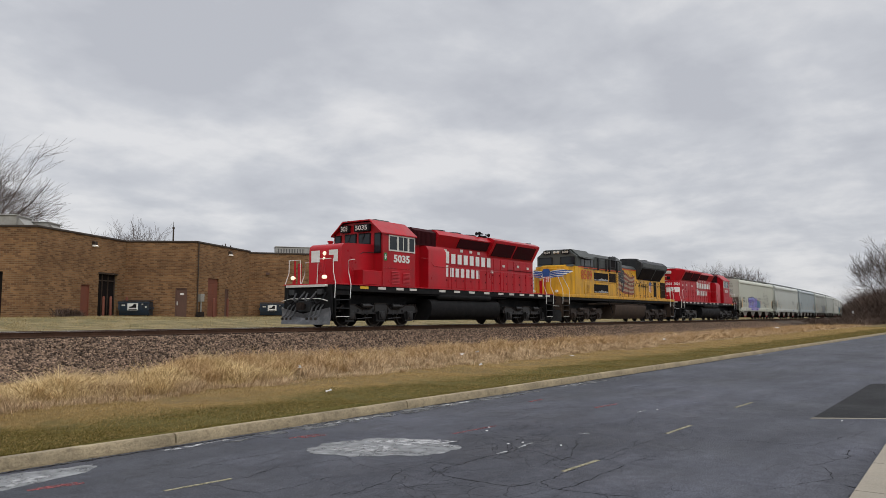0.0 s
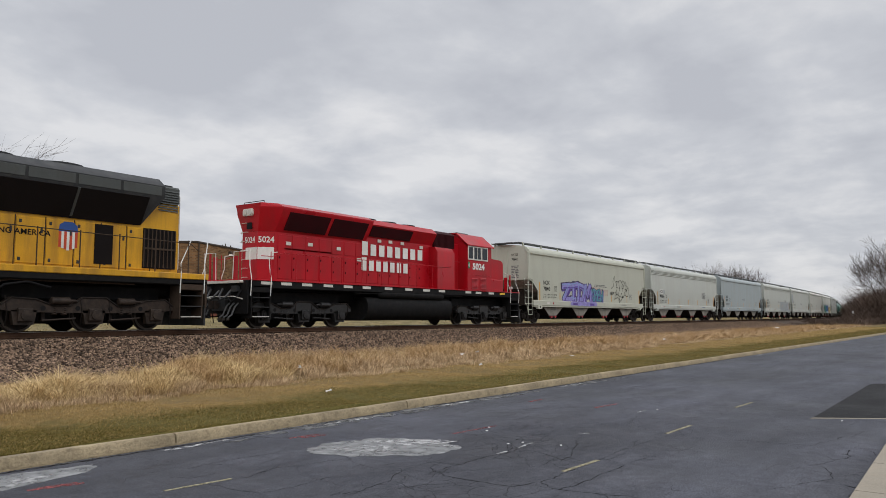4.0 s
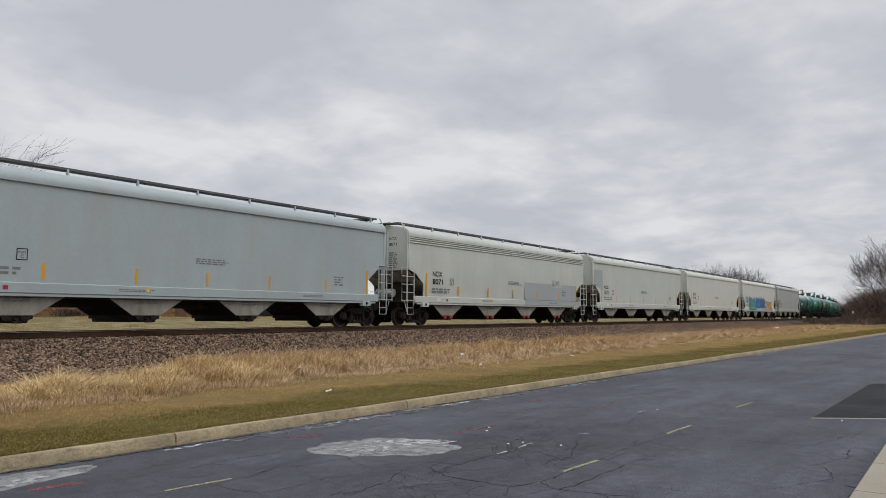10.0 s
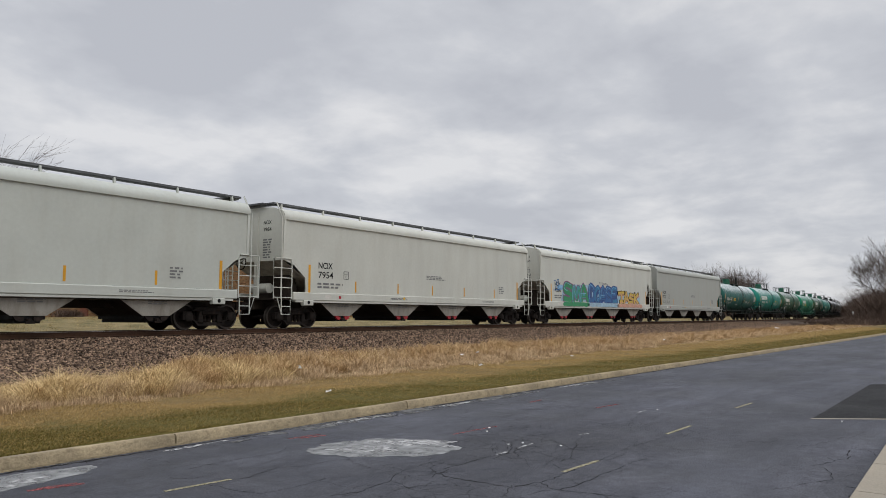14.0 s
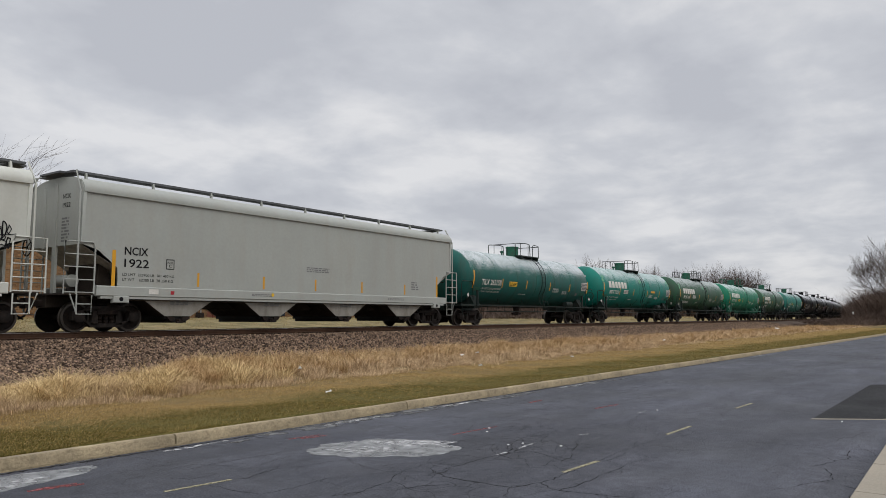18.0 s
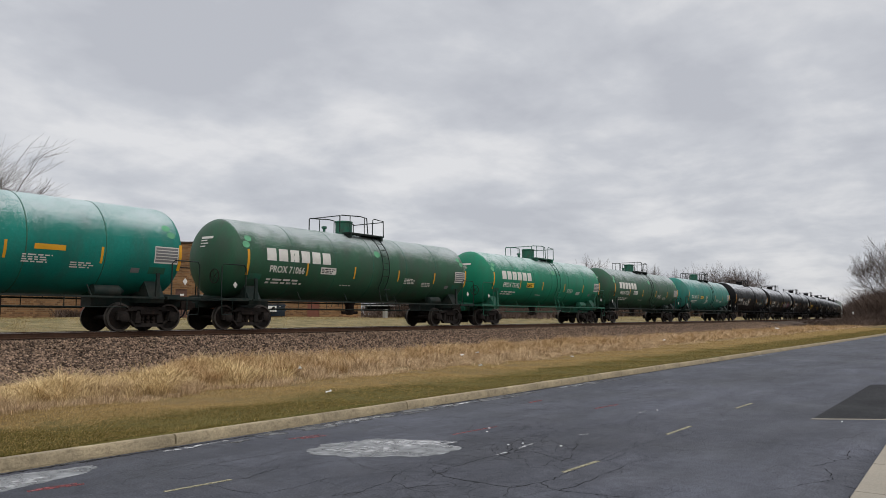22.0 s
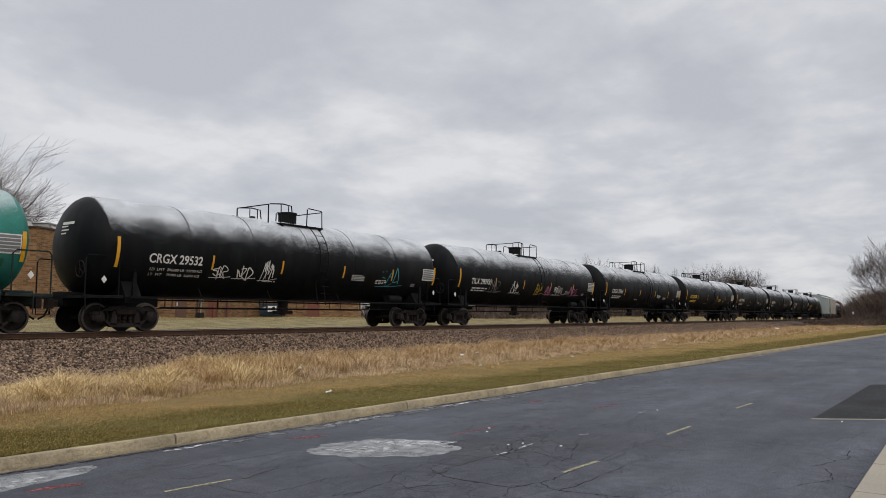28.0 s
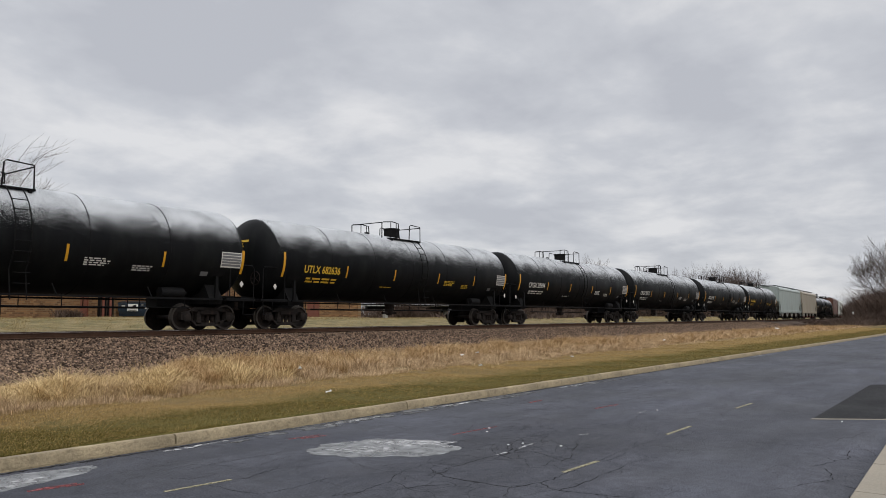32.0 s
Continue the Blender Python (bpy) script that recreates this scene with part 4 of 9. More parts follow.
    # engine hood with the flag, lower and narrower
    hood = part("hood", Form().prism([(-1.0, 1.92), (1.0, 1.92), (1.0, 4.25), (0.75, 4.42), (-0.75, 4.42), (-1.0, 4.25)], -1.05, 10.75, "x"), M_YELLOW, R)
    part("hood_roof", Form().prism([(-1.02, 4.20), (-0.76, 4.44), (0.76, 4.44), (1.02, 4.20), (1.02, 4.26), (0.77, 4.49), (-0.77, 4.49), (-1.02, 4.26)], -0.8, 3.9, "x"), M_GREY, hood)
    for sgn in (-1, 1):
        for i in range(12):
            x = -0.6 + i * 0.86
            d = part("hood_door", Form().box(x, x + 0.80, sgn * 1.012 - 0.014, sgn * 1.012 + 0.014, 2.0, 3.85 if i < 5 else 3.35, 0.01), M_YELLOW, hood)
            part("latch", Form().box(x + 0.68, x + 0.74, sgn * 1.03 - 0.012, sgn * 1.03 + 0.012, 2.9, 3.05), M_DARKGREY, d)
        for i in range(13):
            x = -0.63 + i * 0.86
            part("door_seam", Form().box(x - 0.012, x + 0.012, sgn * 1.008 - 0.006, sgn * 1.008 + 0.006, 1.96, 3.9 if i < 6 else 3.4), M_OILBROWN, hood)
            for z in (2.12, 3.72 if i < 5 else 3.22):
                part("door_latch", Form().box(x + 0.10, x + 0.17, sgn * 1.032 - 0.012, sgn * 1.032 + 0.012, z - 0.05, z + 0.05, 0.01), M_DARKGREY, hood)
        part("red_line", Form().box(-0.28, 3.88, sgn * 1.016 - 0.008, sgn * 1.016 + 0.008, 4.12, 4.19), M_REDINK, hood, "faded red stripe under the roof")
        gr = part("rear_grille", Form().box(9.40, 10.62, sgn * 1.035 - 0.012, sgn * 1.035 + 0.012, 2.05, 3.38), M_GRILLE, hood)
        for k in range(9):
            part("grille_bar", Form().box(9.42 + k * 0.146, 9.45 + k * 0.146, sgn * 1.06 - 0.018, sgn * 1.06 + 0.018, 2.08, 3.36), M_BROWNFRAME, gr)
        part("grille_bar", Form().box(9.40, 10.62, sgn * 1.07 - 0.012, sgn * 1.07 + 0.012, 2.68, 2.74), M_BROWNFRAME, gr)
        part("hood_opening", Form().box(7.75, 8.35, sgn * 1.035 - 0.012, sgn * 1.035 + 0.012, 2.1, 3.35), M_GRILLE, hood)
        louvre(9.95, 10.70, 4.02, 4.78, sgn * 1.004, 9, M_GREY, hood)
        part("end_ladder", Form().tube([(10.76, sgn * 0.9, 2.0), (10.84, sgn * 0.9, 2.1), (10.84, sgn * 0.9, 4.6), (10.76, sgn * 0.9, 4.7)], 0.016, 6), M_DULLWHITE, hood)
    part("rear_cowl", Form().box(9.86, 10.75, -1.0, 1.0, 4.30, 4.90, 0.06), M_GREY, hood, "grey louvred cowl behind the radiators")
    wing = [(-1.0, 3.45), (1.0, 3.45), (1.52, 4.40), (1.52, 4.78), (1.15, 5.06), (-1.15, 5.06), (-1.52, 4.78), (-1.52, 4.40)]
    f = Form()
    f.add([(3.62 + 0.25 * (4.78 - min(z, 4.78)) / 1.33, y, z) for y, z in wing] + [(9.30 + 0.55 * min(1.0, (z - 3.45) / 0.95), y, z) for y, z in wing], [tuple(range(8, 16)), tuple(range(7, -1, -1))] + [(i, i + 8, (i + 1) % 8 + 8, (i + 1) % 8) for i in range(8)])
    rad = part("radiator_housing", f, M_DARKGREY, R)
    for sgn in (-1, 1):
        part("radiator_screen", Form().prism([(sgn * 1.03, 3.45), (sgn * 1.06, 3.45), (sgn * 1.545, 4.33), (sgn * 1.51, 4.35)], 3.95, 9.28, "x"), M_GRILLE, rad)
        part("radiator_brace", Form().prism([(sgn * 1.07, 3.50), (sgn * 1.10, 3.50), (sgn * 1.56, 4.33), (sgn * 1.53, 4.35)], 6.9, 6.98, "x"), M_GREY, rad)
        for k in range(4):
            x = 4.0 + k * 1.45
            part("radiator_panel", Form().box(x, x + 1.36, sgn * 1.526 - 0.010, sgn * 1.526 + 0.010, 4.44, 4.74, 0.008), M_GREY, rad)
        part("lifting_eye", Form().lathe([(0.0, 0.05), (0.06, 0.05), (0.065, 0.01)], "y", (4.0, sgn * 1.54, 4.62), 10), M_BLACK, rad)
    part("roof_walk", Form().box(7.4, 9.8, -0.9, 0.9, 5.064, 5.10, 0.01), M_DARKGREY, rad)
    part("roof_hatch", Form().box(9.0, 10.6, -0.8, 0.8, 4.904, 4.98, 0.02), M_DARKGREY, hood)
    for x in (4.9, 7.0):
        part("roof_fan", Form().lathe([(5.04, 0.78), (5.20, 0.78), (5.22, 0.66), (5.225, 0.05)], "z", (x, 0, 0), 20), M_DARKGREY, rad)
    h = part("horn", Form().tube([(0.55, -0.3, 4.4), (0.55, -0.3, 4.86)], 0.09, 8).box(0.35, 0.75, -0.6, 0.0, 4.84, 4.92, 0.02), M_BLACK, R)
    for y, d, z in ((-0.55, -1, 4.98), (-0.30, 1, 5.03), (-0.05, -1, 4.98), (-0.42, 1, 4.96)):
        part("horn_bell", Form().lathe([(d * -0.05, 0.035), (d * 0.26, 0.05), (d * 0.42, 0.13), (d * 0.45, 0.14), (d * 0.455, 0.02)], "x", (0.55, y, z), 12), M_BLACK, h)
    # walkway rail along the upper boxes, slatted door, box lids
    for sgn in (-1, 1):
        part("upper_rail", rail_post([(-5.8, sgn * 1.62, 4.62), (-1.25, sgn * 1.62, 4.60), (-1.02, sgn * 1.60, 4.45), (-0.98, sgn * 1.56, 3.3), (-0.80, sgn * 1.50, 3.06), (-0.6, sgn * 1.49, 3.08)], 0.022), M_DARKGREY, R)
        for x in (-5.0, -3.55, -2.95, -1.55):
            part("upper_post", Form().box(x - 0.03, x + 0.03, min(sgn * 1.47, sgn * 1.62), max(sgn * 1.47, sgn * 1.62), 3.72, 4.60, 0.008), M_DARKGREY, R)
        part("intake_box", Form().box(-2.85, -1.75, min(sgn * 1.44, sgn * 1.56), max(sgn * 1.44, sgn * 1.56), 3.98, 4.86, 0.03), M_DARKGREY, top, "dark hooded air intake")
        part("intake_mouth", Form().box(-2.70, -1.90, sgn * 1.565 - 0.006, sgn * 1.565 + 0.006, 4.08, 4.62), M_GRILLE, top)
        part("data_plate", Form().box(-3.9, -3.6, sgn * 1.48 - 0.006, sgn * 1.48 + 0.006, 4.28, 4.40), M_DULLWHITE, top)
        fr = part("slatted_door", Form().box(-2.98, -1.58, sgn * 1.468 - 0.014, sgn * 1.468 + 0.014, 2.88, 3.70, 0.01), M_YELLOW, eq)
        part("door_screen", Form().box(-2.88, -1.68, sgn * 1.49 - 0.010, sgn * 1.49 + 0.010, 2.96, 3.62), M_GRILLE, fr)
        for k in range(9):
            part("slat", Form().box(-2.80 + k * 0.135, -2.775 + k * 0.135, sgn * 1.508 - 0.010, sgn * 1.508 + 0.010, 2.96, 3.62), M_BROWNFRAME, fr)
        part("lower_door", Form().box(-2.95, -1.60, sgn * 1.462 - 0.014, sgn * 1.462 + 0.014, 2.02, 2.80, 0.01), M_YELLOW, eq)
        part("corner_seam", Form().box(-1.42, -1.39, sgn * 1.455 - 0.008, sgn * 1.455 + 0.008, 1.95, 3.74), M_OILBROWN, eq)
        for z in (2.2, 2.5, 2.8, 3.1, 3.4):
            part("hinge", Form().box(-1.34, -1.24, sgn * 1.462 - 0.012, sgn * 1.462 + 0.012, z - 0.03, z + 0.03, 0.008), M_OILBROWN, eq)
        part("sill_pipe", Form().tube([(-6.2, sgn * 1.30, 1.30), (-2.4, sgn * 1.34, 1.36), (4.4, sgn * 1.36, 1.34), (5.2, sgn * 1.30, 1.52), (9.0, sgn * 1.30, 1.50)], 0.045, 6), M_BROWNFRAME, R)
        part("brake_hose", Form().tube([(-2.9, sgn * 1.40, 1.5), (-2.5, sgn * 1.44, 1.1), (-2.2, sgn * 1.42, 0.7), (-2.4, sgn * 1.30, 0.5)], 0.035, 6), M_INK, R)
        part("brake_hose", Form().tube([(4.7, sgn * 1.40, 1.1), (5.0, sgn * 1.44, 1.35), (5.6, sgn * 1.44, 1.45), (6.3, sgn * 1.40, 1.3)], 0.035, 6), M_INK, R)
    # flag: wavy stripes and a dark canton, as faded paint
    def wave(u, v):
        """u along the flag, v up it, both 0 to 1: place on the hood side."""
        x = -0.93 + 4.15 * u + 0.55 * v * (1 - 0.75 * u)
        z = 2.28 + 1.62 * v * (1 - 0.10 * u) + 0.16 * math.sin(5.6 * u + 0.5) + 0.05 * math.sin(11 * u + 2.5 * v)
        return x, z
    fl = None
    for k in range(9):
        form, n = Form(), 18
        for i in range(n):
            q = [wave(u, v) for u, v in ((i / n, k / 9), ((i + 1) / n, k / 9), ((i + 1) / n, (k + 1) / 9), (i / n, (k + 1) / 9))]
            form.face([(x, -1.036, z) for x, z in q])
        if fl is None:
            fl = part("flag", form, M_FLAG_RED, hood, "faded painted flag on the hood", smooth=0)
        else:
            part("flag_stripe", form, M_FLAG_RED if k % 2 == 0 else M_FLAG_WHITE, fl, smooth=0)
    form = Form()
    for i in range(8):
        q = [wave(u, v) for u, v in ((i / 20, 4 / 9), ((i + 1) / 20, 4 / 9), ((i + 1) / 20, 1.06), (i / 20, 1.06))]
        form.face([(x, -1.040, z) for x, z in q])
    part("flag_canton", form, M_FLAG_DARK, fl, "dark blue canton with pale stars", smooth=0)
    part("flag_fold", Form().face([(x, -1.041, z) for x, z in (wave(0.36, 0.0), wave(0.43, 0.0), wave(0.47, 0.55), wave(0.42, 0.85), wave(0.40, 0.45))]), M_FLAG_DARK, fl, smooth=0)
    st = Form()
    for i in range(30):
        x, z = wave(0.03 + (i % 6) * 0.062 + 0.03 * (i // 6 % 2), 0.52 + (i // 6) * 0.11)
        st.face([(x - 0.045, -1.043, z), (x, -1.043, z - 0.045), (x + 0.045, -1.043, z), (x, -1.043, z + 0.045)])
    part("flag_stars", st, M_FLAG_WHITE, fl, smooth=0)
    part("flag_pole", Form().ribbon([(-1.0, 2.05), (0.18, 4.1)], 0.03, -1.036), M_DULLWHITE, fl, smooth=0)
    write("slogan", "BUILDING AMERICA", 4.2, 2.83, 0.17, -1.035, M_INK, hood, width=2.2, bold=0.02)
    form = Form().face([(6.62, -1.038, 3.02), (7.22, -1.038, 3.02), (7.19, -1.038, 3.22), (7.05, -1.038, 3.32), (6.79, -1.038, 3.32), (6.65, -1.038, 3.22)])
    part("side_shield", form, M_BLUEINK, hood, "small blue shield emblem", smooth=0)
    for i in range(7):
        part("shield_stripe", patch(6.63 + i * 0.083, 6.713 + i * 0.083, 2.45 + 0.03 * abs(i - 3), 3.02, -1.038), M_REDINK if i % 2 == 0 else M_WHITE, hood, smooth=0)
    # ends, steps, rails
    for s2 in (-1, 1):
        x, far = (-10.7, 0.0) if s2 < 0 else (11.6, 0.9)
        part("pilot_plate", Form().box(min(x, x + s2 * 0.06), max(x, x + s2 * 0.06), -1.45, 1.45, 0.75, 1.75, 0.02), M_BROWNFRAME, R)
        part("plow", Form().prism([(x + s2 * 0.05, -1.42), (x + s2 * 0.40, 0.0), (x + s2 * 0.05, 1.42), (x - s2 * 0.02, 1.42), (x + s2 * 0.32, 0.0), (x - s2 * 0.02, -1.42)], 0.14, 0.85, "z"), M_DARKGREY, R)
        part("coupler_pocket", Form().box(min(x, x + s2 * 0.3), max(x, x + s2 * 0.3), -0.36, 0.36, 0.68, 1.15, 0.05), M_DARKGREY, R)
        part("anticlimber", Form().box(min(x, x + s2 * 0.2), max(x, x + s2 * 0.2), -1.1, 1.1, 1.66, 1.80, 0.02), M_BROWNFRAME, R)
        part("uncoupling_lever", rail_post([(x + s2 * 0.25, -1.4, 1.1), (x + s2 * 0.28, 0, 1.22), (x + s2 * 0.25, 1.4, 1.1)]), M_DULLWHITE, R)
        for y in (-0.8, 0.8):
            part("jumper_cable", Form().tube([(x + s2 * 0.08, y - 0.28, 1.5), (x + s2 * 0.26, y - 0.18, 1.15), (x + s2 * 0.28, y, 1.02), (x + s2 * 0.26, y + 0.18, 1.15), (x + s2 * 0.08, y + 0.28, 1.5)], 0.035, 6), M_INK, R)
        part("coupler", coupler_form(s2 * (11.25 + far), s2), M_TRUCK, R)
        for y in (-1.0, -0.6, 0.6, 1.0):
            part("air_hose", hose(x + s2 * 0.05, y, s2), M_INK, R)
        for sgn in (-1, 1):
            loco_steps(R, s2 * (10.1 + far), sgn * 1.5, M_BROWNFRAME)
            for xs in (10.6 + far, 9.65 + far):
                part("handrail", rail_post([(s2 * xs, sgn * 1.5, 1.25), (s2 * xs, sgn * 1.53, 1.92), (s2 * (xs + 0.0), sgn * 1.5, 2.25), (s2 * (xs + 0.25 if xs > 10 + far else xs + 0.5), sgn * 1.30, 3.05)]), M_WHITE, R, "white corner handrail")
    for sgn in (-1, 1):
        part("side_rail", rail_post([(-0.6, sgn * 1.49, 3.1), (10.9, sgn * 1.49, 2.95), (11.3, sgn * 1.45, 2.7)], 0.016), M_BROWNFRAME, R)
        for i in range(10):
            x = -0.5 + i * 1.26
            part("stanchion", rail_post([(x, sgn * 1.50, 1.92), (x, sgn * 1.49, 3.05)], 0.018), M_BROWNFRAME, R)
    return R


M_SNOW = surface("old_grey_snow", (0.34, 0.35, 0.36), 0.9, var=0.35, scale=4, grain=30, dirt=(0.10, 0.09, 0.08), dirt_amount=0.8, bump=0.3)
M_PLOW = surface("scuffed_plow_steel", (0.11, 0.112, 0.118), 0.5, 0.3, var=0.3, scale=1.5, dirt=(0.26, 0.26, 0.26), dirt_amount=0.6, bump=0.1)
M_FLAG_RED = surface("faded_flag_red", (0.20, 0.045, 0.032), 0.6, var=0.25, scale=2, dirt=(0.25, 0.15, 0.06), dirt_amount=0.6, bump=0.0)
M_FLAG_WHITE = surface("faded_flag_white", (0.31, 0.25, 0.18), 0.6, var=0.2, scale=2, dirt=(0.28, 0.18, 0.07), dirt_amount=0.6, bump=0.0)
M_FLAG_DARK = surface("faded_flag_blue", (0.018, 0.022, 0.036), 0.6, var=0.25, scale=2, dirt=(0.12, 0.10, 0.06), dirt_amount=0.5, bump=0.0)


# ---- covered hoppers ----
def paint(name, color, dirt=(0.30, 0.26, 0.20), amount=0.28, seed=0.0):
    return surface(name, color, 0.5, var=0.05, scale=0.5, grain=9, bump=0.05, dirt=dirt, dirt_amount=amount, streak=6, seed=seed)


P_BEIGE = paint("beige_grey_paint", (0.470, 0.480, 0.398), amount=0.2)
P_BLUEGREY = paint("blue_grey_paint", (0.335, 0.385, 0.395), seed=5)
P_LIGHT = paint("light_grey_paint", (0.475, 0.495, 0.452), amount=0.2, seed=9)
P_CREAM = paint("cream_white_paint", (0.54, 0.545, 0.49), amount=0.2, seed=14)
P_GREY = paint("plain_grey_paint", (0.350, 0.362, 0.332), seed=21)
P_MINT = paint("faded_mint_paint", (0.36, 0.41, 0.385), (0.16, 0.13, 0.10), 0.5, seed=25)
P_TAN = paint("tan_paint", (0.36, 0.32, 0.25), (0.25, 0.16, 0.09), 0.4, seed=31)
P_RUST = paint("rust_brown_paint", (0.13, 0.055, 0.035), (0.06, 0.03, 0.02), 0.5, seed=35)
P_GREYPATCH = paint("repainted_grey_patch", (0.32, 0.35, 0.36), seed=40)
# near-black base puts the shade under the car into the colour; stains on top
M_BAY = surface("stained_shade_dark_bay", (0.045, 0.036, 0.029), 0.85, spec=0.15, var=0.3, scale=1.2, dirt=(0.015, 0.011, 0.009), dirt_amount=0.7, bump=0.15)
M_BAYSIDE = surface("stained_bay_side_sheet", (0.30, 0.285, 0.25), 0.8, spec=0.2, var=0.15, scale=1.2, dirt=(0.13, 0.105, 0.08), dirt_amount=0.6, streak=3, bump=0.1)
M_SLOPE = surface("dirty_slope_sheet", (0.44, 0.41, 0.35), 0.8, spec=0.2, var=0.2, scale=1.2, dirt=(0.10, 0.075, 0.055), dirt_amount=0.6, bump=0.1)
HB = 9.62       # half length of the hopper body


def side_curve(z, bulge):
    """Half width of the side sheet at height z."""
    k = (z - 1.43) / (4.35 - 1.43)
    return 1.57 + bulge * math.sin(math.pi * k)


def hopper_side(sgn, bulge):
    """Side sheet, cut back at the lower corners over the trucks, 40 mm thick."""
    levels = [1.43, 1.7, 2.0, 2.25, 2.5, 2.66, 3.1, 3.55, 4.0, 4.35]
    cut = [(1.43, 8.45), (1.7, 8.45), (2.0, 8.47), (2.5, 9.10), (2.66, HB), (4.35, HB + 0.03)]
    f = Form()
    vs, n = [], len(levels)
    for z in levels:
        h = np.interp(z, [c[0] for c in cut], [c[1] for c in cut])
        y = side_curve(z, bulge) * sgn
        for x in (-h, -4.0, 0.0, 4.0, h):
            vs.append((x, y, z))
    for z in levels:
        h = np.interp(z, [c[0] for c in cut], [c[1] for c in cut])
        y = (side_curve(z, bulge) - 0.04) * sgn
        for x in (-h, -4.0, 0.0, 4.0, h):
            vs.append((x, y, z))
    fs = []
    o = 5 * n
    for i in range(n - 1):
        for k in range(4):
            fs.append((i * 5 + k, i * 5 + k + 1, i * 5 + k + 6, i * 5 + k + 5))
            fs.append((o + i * 5 + k, o + i * 5 + k + 5, o + i * 5 + k + 6, o + i * 5 + k + 1))
        fs.append((i * 5, i * 5 + 5, o + i * 5 + 5, o + i * 5))
        fs.append((i * 5 + 4, o + i * 5 + 4, o + i * 5 + 9, i * 5 + 9))
    fs.append(tuple(range(5)) + tuple(range(o + 4, o - 1, -1)))
    fs.append(tuple(range(o - 5, o)) + tuple(range(2 * o - 1, 2 * o - 6, -1)))
    return f.add(vs, fs)


def wheel_ring(x, y, z):
    """A hand brake wheel: rim and spokes, facing along the car."""
    f = Form().tube([(x, y + 0.26 * math.cos(k * math.tau / 18), z + 0.26 * math.sin(k * math.tau / 18)) for k in range(19)], 0.018, 6)
    for k in range(5):
        f.tube([(x, y, z), (x, y + 0.26 * math.cos(k * math.tau / 5), z + 0.26 * math.sin(k * math.tau / 5))], 0.012, 5)
    return f


